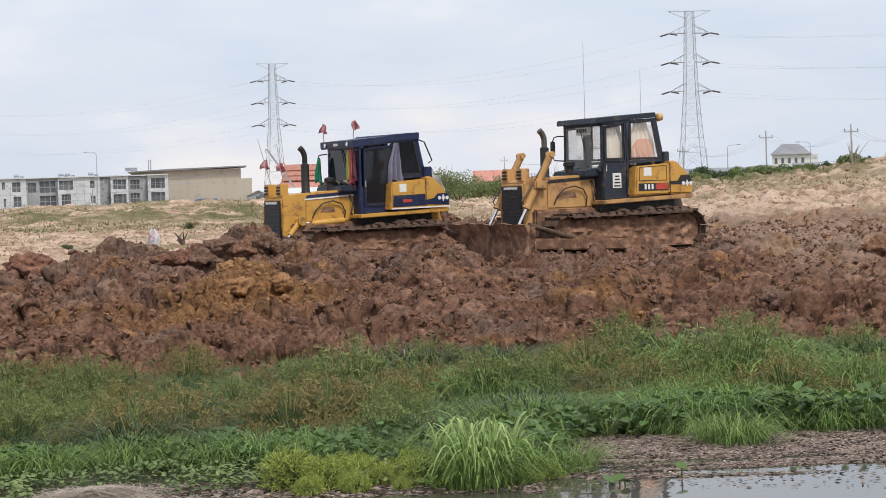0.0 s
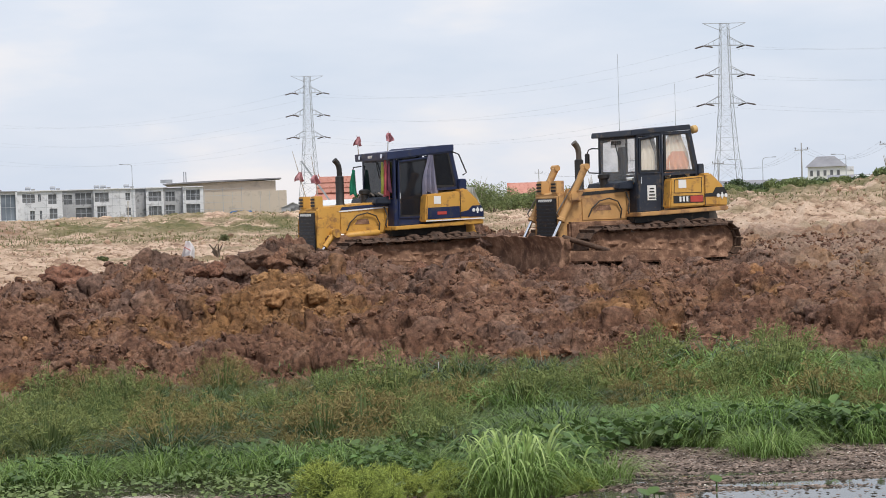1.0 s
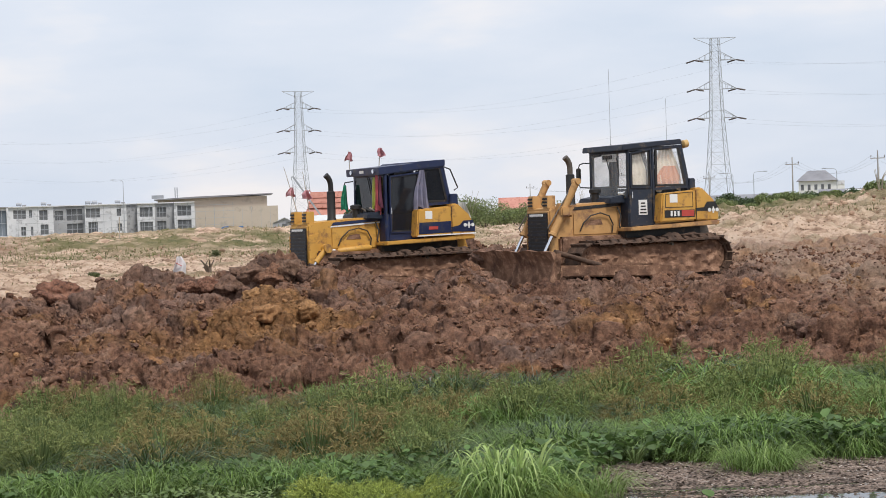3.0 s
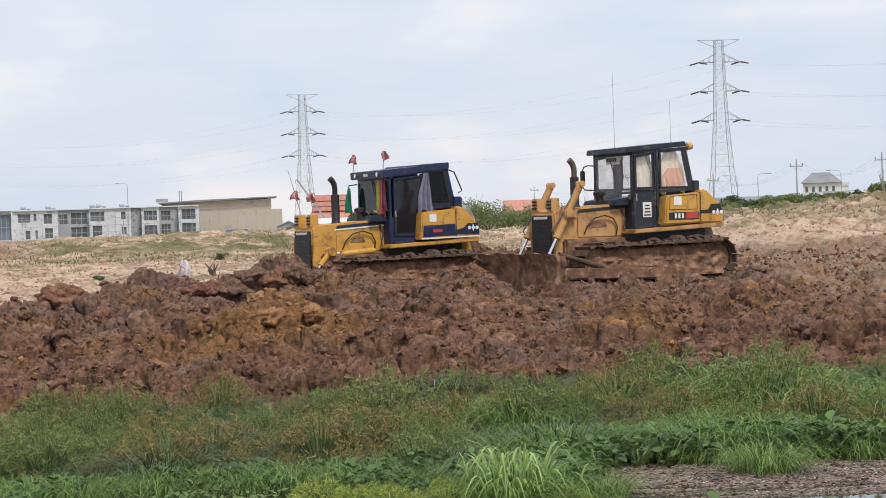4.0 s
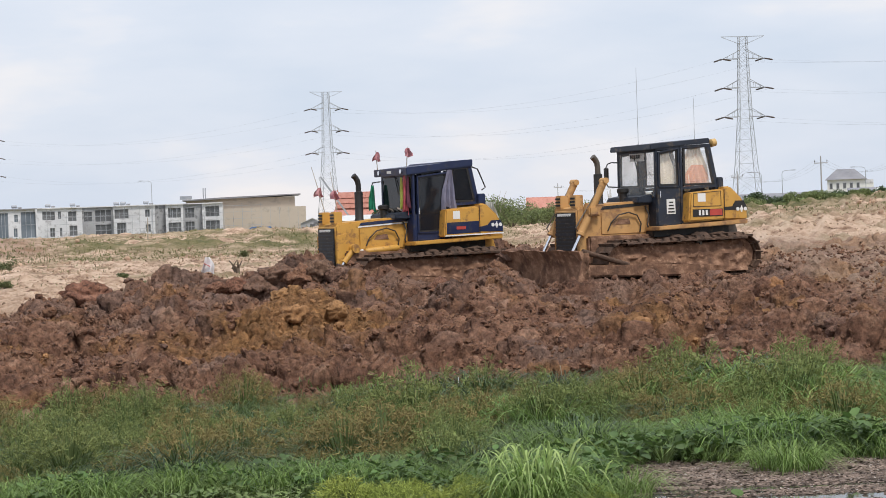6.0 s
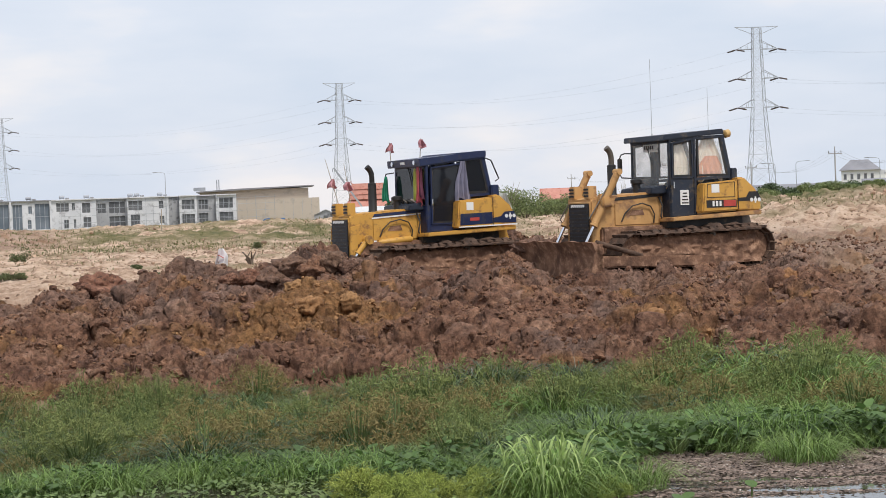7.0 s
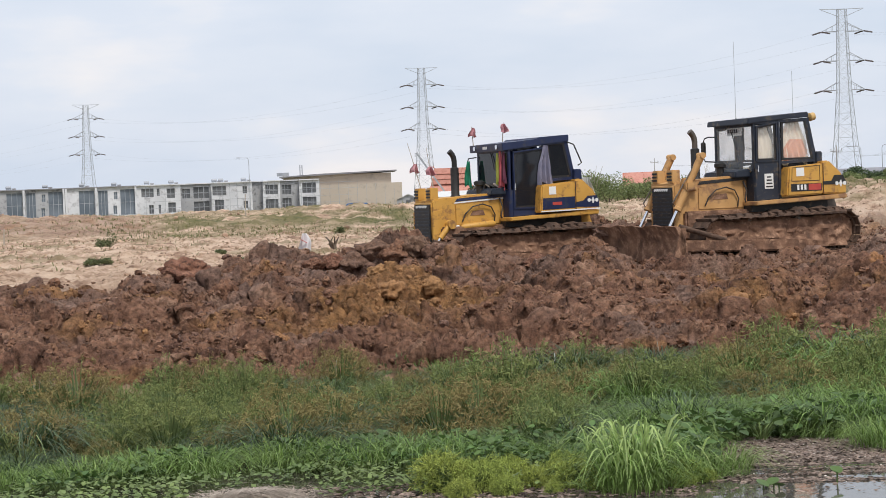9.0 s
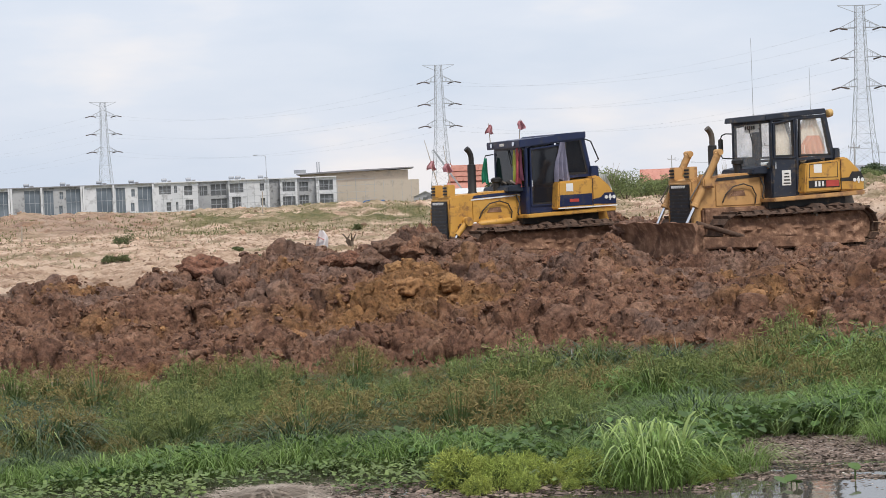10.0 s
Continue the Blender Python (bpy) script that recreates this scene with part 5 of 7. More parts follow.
GRASS_DARK = material("dark_grass", [(0.085, 0.130, 0.048), (0.155, 0.215, 0.080)], 0.55, scale=0.6, island=0.55, thin=0.3)
GRASS_DEEP = material("deep_green_grass", [(0.042, 0.075, 0.034), (0.095, 0.145, 0.064)], 0.5, scale=0.6, island=0.5, thin=0.25)
GRASS_PALE = material("pale_grass", [(0.30, 0.42, 0.13), (0.42, 0.52, 0.20)], 0.5, scale=1.0, island=0.3, thin=0.4)
SEDGE = material("sedge_stems", [(0.09, 0.135, 0.045), (0.17, 0.215, 0.075)], 0.7, scale=0.5, island=0.35, thin=0.3)
SEEDS = material("sedge_seed_heads", [(0.215, 0.182, 0.075), (0.315, 0.252, 0.105)], 0.9, scale=0.4, island=0.4, thin=0.25)
SEEDS_G = material("green_seed_heads", [(0.28, 0.34, 0.080), (0.40, 0.45, 0.12)], 0.9, scale=0.5, island=0.55, thin=0.3)
SEEDS_OLIVE = material("olive_seed_heads", [(0.17, 0.205, 0.070), (0.26, 0.295, 0.110)], 0.9, scale=0.4, island=0.4, thin=0.25)
BROADLEAF = material("broad_leaves", [(0.06, 0.115, 0.030), (0.12, 0.20, 0.055)], 0.6, scale=1.2, island=0.35, thin=0.2)
LOTUS = material("pale_pad_leaf", [(0.085, 0.16, 0.035), (0.13, 0.21, 0.05)], 0.4, scale=3.0, thin=0.3)
CREEPER = material("creeping_leaves", [(0.10, 0.16, 0.048), (0.19, 0.255, 0.085)], 0.65, scale=1.2, island=0.35, thin=0.2)
STRAW = material("grey_straw", [(0.26, 0.21, 0.165), (0.42, 0.36, 0.30)], 0.85, scale=2.0, island=0.35)
DRIFT = material("rotten_drift", [(0.10, 0.075, 0.062), (0.26, 0.195, 0.16)], 0.8, scale=3.0, island=0.6)
FLECK = material("pale_flecks", [(0.36, 0.32, 0.29), (0.5, 0.46, 0.42)], 0.8, scale=3.0, island=0.3)
DEADGRASS = material("field_weeds", [(0.10, 0.125, 0.038), (0.22, 0.20, 0.085)], 0.8, scale=0.08, island=0.35, thin=0.25)


def water_material():
    m = bpy.data.materials.new("pond_water")
    m.use_nodes = True
    nt = m.node_tree
    b = nt.nodes["Principled BSDF"]
    b.inputs["Base Color"].default_value = (0.085, 0.078, 0.062, 1)
    b.inputs["Roughness"].default_value = 0.04
    b.inputs["Specular IOR Level"].default_value = 1.0
    tc = nt.nodes.new("ShaderNodeTexCoord")
    n = nt.nodes.new("ShaderNodeTexNoise")
    n.inputs["Scale"].default_value, n.inputs["Detail"].default_value = 3.0, 3
    bp = nt.nodes.new("ShaderNodeBump")
    bp.inputs["Strength"].default_value, bp.inputs["Distance"].default_value = 0.10, 0.02
    nt.links.new(tc.outputs["Object"], n.inputs["Vector"])
    nt.links.new(n.outputs[0], bp.inputs["Height"])
    nt.links.new(bp.outputs[0], b.inputs["Normal"])
    return m


solo("water", Shape().box((-34, 1.5, -0.05), (34, 26.8, 0.0)), water_material(), Matrix(), "still murky pond water mirroring a pale sky", "water", "", "structure")
rng = np.random.default_rng(11)


def blade_arrays(root, h, w, turn, bend, levels=4, droop=0.0, arch=1.8):
    """Tapering blades: arrays of roots, heights, widths, bearings and how far each leans over."""
    n = len(h)
    t = np.linspace(0, 1, levels)[None, :]
    out = bend[:, None] * h[:, None] * t ** arch
    up = h[:, None] * (t - (0.30 * bend[:, None] + droop) * t ** (arch + 1.4))
    dirx, diry = np.cos(turn)[:, None], np.sin(turn)[:, None]
    face = turn + np.pi / 2 + rng.normal(0, 0.5, n)
    taper = np.interp(t[0], [0, 0.35, 0.7, 1.0], [0.7, 1.0, 0.75, 0.1])
    half_ = (w[:, None] * taper[None, :]) / 2
    cx, cy, cz = root[:, 0:1] + dirx * out, root[:, 1:2] + diry * out, root[:, 2:3] + up
    sx, sy = np.cos(face)[:, None] * half_, np.sin(face)[:, None] * half_
    v = np.stack([np.stack([cx - sx, cy - sy, cz], -1), np.stack([cx + sx, cy + sy, cz], -1)], 2).reshape(-1, 3)
    base = (np.arange(n) * levels * 2)[:, None, None]
    k = (np.arange(levels - 1) * 2)[None, :, None]
    f = (base + k + np.array([0, 1, 3, 2])[None, None, :]).reshape(-1, 4)
    return v, f


def merge(parts_):
    vs, fs, k = [], [], 0
    for v, f in parts_:
        vs.append(v)
        fs.append(f + k)
        k += len(v)
    return np.concatenate(vs), np.concatenate(fs)


def mesh_child(name, me, parent, label=""):
    o = new(name, me)
    o.parent = parent
    return tagged(o, label) if label else o


def tuft_mesh(n, h, w, spread, bend, mat, droop=0.0, levels=4, arch=1.8):
    r, a = spread * np.sqrt(rng.random(n)), rng.random(n) * 2 * np.pi
    root = np.stack([r * np.cos(a), r * np.sin(a), np.full(n, -0.05)], 1)
    hh = h * rng.uniform(0.55, 1.1, n)
    v, f = blade_arrays(root, hh, w * rng.uniform(0.6, 1.2, n), a + rng.normal(0, 0.5, n), bend * rng.uniform(0.3, 1.4, n), levels, droop, arch)
    return raw_mesh("blades", v, f, mat)


def sedge_meshes(n, h, spread, seed_len, head_mat, spikes=12):
    """A rounded mound: stems fan out from the middle to umbels of fine spikes all over an uneven dome."""
    az = rng.random(n) * 2 * np.pi
    el = np.arcsin(rng.uniform(-0.15, 1.0, n))
    lump = 0.86 + 0.16 * np.sin(3 * az + rng.random() * 6) * np.cos(el) + 0.10 * np.sin(5 * az + 7 * el)
    rad = lump * rng.uniform(0.72, 1.08, n)
    tips = np.stack([spread * rad * np.cos(el) * np.cos(az), spread * rad * np.cos(el) * np.sin(az), np.maximum(h * rad * np.sin(el), 0) + 0.06], 1)
    root = np.stack([0.35 * tips[:, 0], 0.35 * tips[:, 1], np.full(n, -0.05)], 1)
    side = np.stack([-np.sin(az), np.cos(az), 0 * az], 1) * 0.006
    mid = root * 0.45 + tips * 0.55 + np.array([0, 0, 0.06])
    v = np.stack([root - side, root + side, mid - side, mid + side, tips - side * 0.5, tips + side * 0.5], 1).reshape(-1, 3)
    f = ((np.arange(n) * 6)[:, None, None] + np.array([[0, 1, 3, 2], [2, 3, 5, 4]])[None]).reshape(-1, 4)
    m = n * spikes
    tip = np.repeat(tips, spikes, 0) + rng.normal(0, 0.02, (m, 3))
    d = rng.normal(0, 1, (m, 3)) + np.repeat(tips, spikes, 0) * 0.7
    d /= np.linalg.norm(d, axis=1, keepdims=True)
    L = seed_len * rng.uniform(0.5, 1.25, m)
    w = np.cross(d, rng.normal(0, 1, (m, 3)))
    w = w / np.linalg.norm(w, axis=1, keepdims=True) * 0.0052
    e = tip + d * L[:, None]
    sv = np.stack([tip - w * 0.5, tip + w * 0.5, e + w, e - w], 1).reshape(-1, 3)
    k = n // 2
    turn = rng.random(k) * 6.28
    r = spread * 0.5 * rng.random(k)
    low, low_f = blade_arrays(np.stack([r * np.cos(turn), r * np.sin(turn), np.full(k, -0.05)], 1), h * rng.uniform(0.4, 0.85, k), np.full(k, 0.009), turn, rng.uniform(0.5, 1.0, k), 5, 0.3, 2.0)
    v, f = merge([(v, f), (low, low_f)])
    return raw_mesh("foliage", v, f, SEDGE), raw_mesh("plume", sv, np.arange(m * 4).reshape(m, 4), head_mat)


def leaf_fan(n, stalk, size, mat, flat=0.4):
    """Broad oval leaves on stalks, each a cupped six-sided blade."""
    vs, fs, k = [], [], 0
    sv, sf = [], []
    for i in range(n):
        a, r = rng.random() * 2 * np.pi, stalk * rng.uniform(0.2, 0.9)
        h = stalk * rng.uniform(0.5, 1.15)
        p = np.array([r * np.cos(a), r * np.sin(a), h])
        s = size * rng.uniform(0.7, 1.2)
        fwd = np.array([np.cos(a), np.sin(a), rng.uniform(-0.5, 0.9)])
        fwd /= np.linalg.norm(fwd)
        side = np.cross(fwd, [0, 0, 1.0])
        side /= np.linalg.norm(side)
        side = side + np.array([0, 0, rng.uniform(-0.4, 0.4)])
        nrm = np.cross(side, fwd)
        ring = [(0, 0, 0.0), (0.35, 0.42, 0.10), (0.75, 0.36, 0.08), (1.05, 0.0, -0.06), (0.75, -0.36, 0.08), (0.35, -0.42, 0.10), (0.55, 0, 0.0)]
        vs += [p + s * (u * fwd + w * side + z * nrm) for u, w, z in ring]
        fs += [(k, k + 1, k + 6), (k + 1, k + 2, k + 6), (k + 2, k + 3, k + 6), (k + 3, k + 4, k + 6), (k + 4, k + 5, k + 6), (k + 5, k, k + 6)]
        k += 7
        sv.append((0.2 * r * np.cos(a), 0.2 * r * np.sin(a), -0.05))
    tris = np.array(fs)
    roots = np.array(sv)
    v, f = blade_arrays(roots, np.linalg.norm(np.array(vs)[::7] - roots, axis=1), np.full(n, 0.016), np.arctan2(np.array(vs)[::7, 1], np.array(vs)[::7, 0]), np.full(n, 0.5))
    return raw_mesh("leaves", np.array(vs), tris, mat), raw_mesh("stalks", v, f, CREEPER)


def spot(az, d):
    p = ahead(az, 0, d)
    return p.x, p.y


def swamp_z(x, y):
    return max(0.0, ground_z(x, y))


def bank_edge(az):
    """How near the plants come to the eye, by bearing: open drift and water on one side."""
    return float(np.interp(az, [-20, -13, -11, -5, 3.6, 4.6, 9, 16], [19.6, 19.9, 20.8, 20.0, 19.7, 21.7, 22.0, 22.6]))


def scatter(count, keep, d0=19.6, d1=28.8, az0=-18.5, az1=15.0, sep=0.0, seed=1):
    """Places on the bank, thinned so that no two stand closer than sep."""
    g = np.random.default_rng(seed)
    out = []
    tries = 0
    while len(out) < count and tries < count * 60:
        tries += 1
        az, d = g.uniform(az0, az1), math.sqrt(g.uniform(d0 * d0, d1 * d1))
        if d < bank_edge(az) or (abs(az + 10.0) < 0.95 and d < 21.8) or not keep(az, d, g):
            continue
        x, y = spot(az, d)
        if sep and any((x - a) ** 2 + (y - b) ** 2 < sep * sep for a, b, _ in out):
            continue
        out.append((x, y, g))
    return out


def field_noise(x, y, s, o=0.0):
    return float(perlin(np.array([x * s + o]), np.array([y * s + o]))[0])


def plant_all(variants, places, size0, size1, swell=None):
    made = []
    for i, (x, y, g) in enumerate(places):
        k = g.uniform(size0, size1) * (swell(x, y) if swell else 1.0)
        m = pose(x, y, swamp_z(x, y), 0, 0, g.uniform(0, 360)) @ Matrix.Diagonal((k, k, k * g.uniform(0.85, 1.1), 1))
        src = variants[i % len(variants)]
        if i < len(variants):
            src.matrix_basis = m
        else:
            copy_thing(src, m)


def far_low(x, y):
    """The plants along the far edge of the bank grow high in some stretches and low in others."""
    crest = float(np.interp(math.degrees(math.atan2(x, y)), [-18, -12, -10, -5.6, -4.6, -3.4, -2, 0, 1.7, 3.3, 4.3, 5.4, 6.7, 8.4, 10, 12.6],
                            [0.95, 0.98, 0.95, 1.0, 0.88, 1.05, 1.25, 1.60, 1.38, 1.05, 0.75, 1.22, 1.48, 1.42, 1.25, 1.42]))
    return 1.0 + (crest - 1.0) * float(smooth_step(24.0, 26.5, np.array(y)))


def domes(x, y):
    """Clumps differ in size from patch to patch."""
    low = 1.0 if x / y > 0.055 and y < 24.4 else 1.0
    return far_low(x, y) * low * min(0.88 + 0.60 * field_noise(x, y, 0.8, 12), 1.15)


sedges = []
for k in range(5):
    t = thing("sedge_clump", Matrix(), "feathery olive-brown sedge clump on the wet bank", "sedge", "sedge clumps")
    a, b = sedge_meshes(230, 0.54 + 0.05 * k, 0.62, 0.058, SEEDS if k in (0, 2, 3) else SEEDS_OLIVE, 10)
    mesh_child("foliage", a, t), mesh_child("plume", b, t, "brownish feathery plume of seed")
    sedges.append(t)
plant_all(sedges, scatter(270, lambda a, d, g: field_noise(*spot(a, d), 0.45) > -0.22 and not (a > 1 and d < 24.2) and d > 21.6 and (a < 4 or d < 26.5 or g.random() < 0.35), 20.6, 28.6, sep=0.60, seed=3), 0.72, 1.12, domes)
tufts = []
for k in range(4):
    t = thing("grass_tuft", Matrix(), "dark green tuft of long drooping grass", "grass", "drooping grass tufts")
    mesh_child("foliage", tuft_mesh(300, 0.80, 0.012, 0.34, 1.10, GRASS_DEEP if k in (0, 2) else GRASS_DARK, 0.44, 6, 2.0), t)
    # pale outer leaves, which also paint highlights on the dark tuft
    mesh_child("pale_foliage", tuft_mesh(16, 0.80, 0.009, 0.30, 0.9, GRASS_PALE, 0.48, 7, 2.2), t, "pale drooping grass")
    tufts.append(t)
plant_all(tufts, scatter(110, lambda a, d, g: field_noise(*spot(a, d), 0.7, 30) > -0.15 and (d > 22.5 or a < 1), 20.8, 29.0, sep=0.75, seed=5), 0.75, 1.05, domes)
greens = []
for k in range(4):
    t = thing("grass_tuft", Matrix(), "bright green upright grass tuft in the swamp", "grass", "bright grass tufts")
    mesh_child("foliage", tuft_mesh(290, 0.66, 0.012, 0.40, 0.88, GRASS, 0.50, 6, 2.0), t)
    # pale blades put bright highlights on the tips by colour
    mesh_child("pale_foliage", tuft_mesh(16, 0.66, 0.010, 0.38, 1.0, GRASS_PALE, 0.50, 6, 2.2), t, "pale grass tips")
    greens.append(t)
plant_all(greens, scatter(140, lambda a, d, g: (a > 2.0 and bank_edge(a) + 0.65 < d < 24.6) or (a > 4.8 and d > 25.6 and g.random() < 0.7) or (field_noise(*spot(a, d), 0.8, 60) > 0.22 and d < 27), 20.4, 28.7, sep=0.46, seed=7), 0.8, 1.3, lambda x, y: domes(x, y) * (0.62 if x < 0.7 else 1.0))

# undergrowth that fills the bank
n = 48000
az, d = rng.uniform(-18.8, 15.3, n), np.sqrt(rng.uniform(20.2 ** 2, 29.7 ** 2, n))
edge = np.interp(az, [-20, -13, -11, -5, 3.6, 4.6, 9, 16], [20.6, 21.0, 21.6, 20.8, 20.6, 21.9, 22.2, 22.8])
pool = (np.abs(az + 10.0) < 1.3) & (d < 21.9)
keep = (d > edge) & ~pool
az, d = az[keep], d[keep]
x, y = d * np.sin(np.radians(az)), d * np.cos(np.radians(az))
root = np.stack([x, y, np.maximum(height(x, y), 0) - 0.03], 1)
patch = perlin(x * 0.8 + 60, y * 0.8 + 60)
hh = rng.uniform(0.06, 0.20, len(x)) * (1 + 0.7 * np.clip(patch, -0.5, 0.6)) * np.interp(y, [20, 26, 28.5], [1.0, 1.0, 0.7])
# dark grass over most patches paints the shaded gaps between clumps
for name, sel, mat in (("undergrowth", patch < 0.3, GRASS_DARK), ("undergrowth", patch >= 0.3, GRASS)):
    v, f = blade_arrays(root[sel], hh[sel], rng.uniform(0.008, 0.018, sel.sum()), rng.random(sel.sum()) * 6.28, rng.uniform(0.1, 0.8, sel.sum()))
    tagged(new(name, raw_mesh(name, v, f, mat)), "dense low grass covering the swampy bank", "grass", "", "stuff")

# broad-leaved water plants along the edge
leafy = []
for k in range(5):
    t = thing("water_plant", Matrix(), "dark green broad-leaved water plant at the bank's edge", "water plant", "broad-leaved water plants")
    a, b = leaf_fan(36, 0.27, 0.092, BROADLEAF)
    mesh_child("foliage", a, t), mesh_child("stem_base", b, t)
    leafy.append(t)


def leafy_here(a, d, g):
    e = bank_edge(a)
    if a > 3.0:
        return e - 0.1 < d < e + 0.9
    if -7.0 < a <= 3.0:
        return d < 21.6
    return e < d < e + 0.5 and g.random() < 0.3


plant_all(leafy, scatter(270, leafy_here, 19.6, 23.5, -16, 14.5, 0.17, 9), 0.5, 0.95, lambda x, y: 1.3 if x / y > 0.05 else 0.85)

# pale creeping leaves on the water
n = 6000
az, d = rng.uniform(-18.5, -1.0, n), rng.uniform(18.6, 20.5, n)
keep = (d < np.interp(az, [-18, -12, -8, -1], [20.0, 19.9, 20.2, 19.8])) & ~((np.abs(az + 9.6) < 1.9) & (d < 19.45)) & ~((np.abs(az + 10.0) < 1.1) & (d > 20.15)) & (perlin(d * np.sin(np.radians(az)) * 1.3, d * 1.3) > -0.22)
az, d = az[keep], d[keep]
n = len(az)
c = np.stack([d * np.sin(np.radians(az)), d * np.cos(np.radians(az)), rng.uniform(0.02, 0.17, n)], 1)
a, tilt, s = rng.random(n) * 6.28, rng.uniform(-0.6, 0.6, n), rng.uniform(0.018, 0.042, n)
u = np.stack([np.cos(a) * np.cos(tilt), np.sin(a) * np.cos(tilt), np.sin(tilt)], 1) * s[:, None]
w = np.stack([-np.sin(a), np.cos(a), rng.uniform(-0.4, 0.4, n)], 1) * s[:, None] * 0.75
v = np.stack([c - u, c + w, c + u, c - w], 1).reshape(-1, 3)
tagged(new("creeping_plants", raw_mesh("creeping_plants", v, np.arange(4 * n).reshape(n, 4), CREEPER)), "small pale green leaves creeping over shallow water", "plant", "", "stuff")

# the tall pale grass and the feathery sedge in front
for az, d, k in ((2.1, 18.9, 0.95), (1.3, 19.1, 0.78), (3.3, 19.2, 0.55), (1.7, 18.5, 0.8)):
    x, y = spot(az, d)
    t = thing("tall_grass", pose(x, y, 0.0), "tall pale green reed grass with arching leaves by the water", "grass", "tall reed grass")
    mesh_child("foliage", tuft_mesh(int(260 * k), 0.98 * k, 0.018, 0.34, 0.62, GRASS, 0.48, 7, 2.2), t)
    mesh_child("pale_foliage", tuft_mesh(int(48 * k), 1.42 * k, 0.032, 0.28, 0.52, GRASS_PALE, 0.60, 10, 2.3), t, "pale arching leaves")
    mesh_child("low_foliage", tuft_mesh(320, 0.55 * k, 0.012, 0.50, 0.9, GRASS, 0.3, 5), t)
yellow_sedge = []
for k in range(3):
    t = thing("sedge_clump", Matrix(), "yellow-green feathery sedge clump at the water's edge", "sedge", "yellow-green sedges")
    a, b = sedge_meshes(240, 0.46, 0.46, 0.085, SEEDS_G, 11)
    mesh_child("foliage", a, t), mesh_child("plume", b, t, "yellow-green plume")
    yellow_sedge.append(t)
near = np.random.default_rng(21)
plant_all(yellow_sedge, [(*spot(a, d), near) for a, d in ((-3.9, 18.8), (-3.2, 19.2), (-2.6, 18.7), (-1.9, 19.1), (-1.2, 18.8), (-0.6, 19.2), (0.1, 18.7), (3.9, 18.9), (3.2, 18.6), (3.0, 18.9), (3.5, 19.1), (-2.0, 18.4), (-3.4, 18.3), (-0.6, 18.4), (-0.2, 19.5), (-2.7, 19.4))], 0.4, 0.85)
young = [(*spot(a, d), near) for a, d in ((-13.0, 20.6), (-12.4, 20.9), (-11.4, 20.7), (-11.0, 20.6), (-8.6, 20.9), (-8.2, 20.7), (-7.6, 21.1), (-14.6, 20.5), (-16.2, 20.4), (-17.2, 20.7), (9.2, 21.3), (9.5, 21.2), (4.4, 19.6), (-6.3, 20.6), (-4.8, 20.7), (-3.3, 20.9), (-1.3, 20.8))]
for x, y, g in young:
    k = g.uniform(0.5, 0.8)
    copy_thing(greens[0], pose(x, y, 0, 0, 0, g.uniform(0, 360)) @ Matrix.Diagonal((k, k, k, 1)))


def pad_leaf(az, d, h, s, lean):
    x, y = spot(az, d)
    t = thing("pad_leaf", pose(x, y, 0, 0, 0, lean), "pale green rounded water leaf on a stalk", "water plant", "pad leaves")
    ring = [(s * (1 + 0.12 * math.cos(2 * a)) * math.cos(a) * 0.75, s * math.sin(a)) for a in (2 * math.pi * i / 16 for i in range(16))]
    sh = Shape()
    sh.add([(0, 0, h)] + [(px, py * 0.8, h + 0.35 * py + 0.12 * abs(px)) for px, py in ring] + [(0, 0, h - 0.004)] + [(px, py * 0.8, h + 0.35 * py + 0.12 * abs(px) - 0.004) for px, py in ring],
           [(0, i + 1, (i + 1) % 16 + 1) for i in range(16)] + [(17, 17 + (i + 1) % 16 + 1, 17 + i + 1) for i in range(16)])
    part("leaf", sh, LOTUS, t)
    part("stalk", Shape().tube([(0, 0, -0.1), (0.01, 0, h)], 0.008, 6), LOTUS, t)


for args in ((7.75, 18.7, 0.13, 0.075, 20), (5.9, 18.4, 0.07, 0.075, -30), (5.6, 18.35, 0.06, 0.08, 50), (6.1, 18.3, 0.05, 0.06, 160)):
    pad_leaf(*args)

# drift on the water: rotten bits in bands, pale flecks, straw
def flat_bits(n, az0, az1, d0, d1, size, mat, name, label, dens, lift=0.012, ratio=2.5):
    az, d = rng.uniform(az0, az1, n), rng.uniform(d0, d1, n)
    x, y = d * np.sin(np.radians(az)), d * np.cos(np.radians(az))
    keep = dens(az, d, x, y) > rng.random(n)
    x, y = x[keep], y[keep]
    n = len(x)
    c = np.stack([x, y, rng.uniform(0.004, lift, n)], 1)
    a, s = rng.normal(0.0, 0.7, n), size * rng.uniform(0.4, 1.4, n)
    u = np.stack([np.cos(a), np.sin(a), rng.normal(0, 0.12, n)], 1) * (s * ratio / 2)[:, None]
    w = np.stack([-np.sin(a), np.cos(a), rng.normal(0, 0.45, n)], 1) * (s / 2)[:, None]
    up = np.array([0, 0, 1.0]) * (s * 0.22)[:, None]
    v = np.stack([c - u, c + w * 0.8 + up * 0.3, c + u, c - w, c + up], 1).reshape(-1, 3)
    f = (np.arange(n) * 5)[:, None, None] + np.array([[0, 1, 4], [1, 2, 4], [2, 3, 4], [3, 0, 4]])[None]
    tagged(new(name, raw_mesh(name, v, f.reshape(-1, 3), mat, False)), label, "drift", "", "stuff")


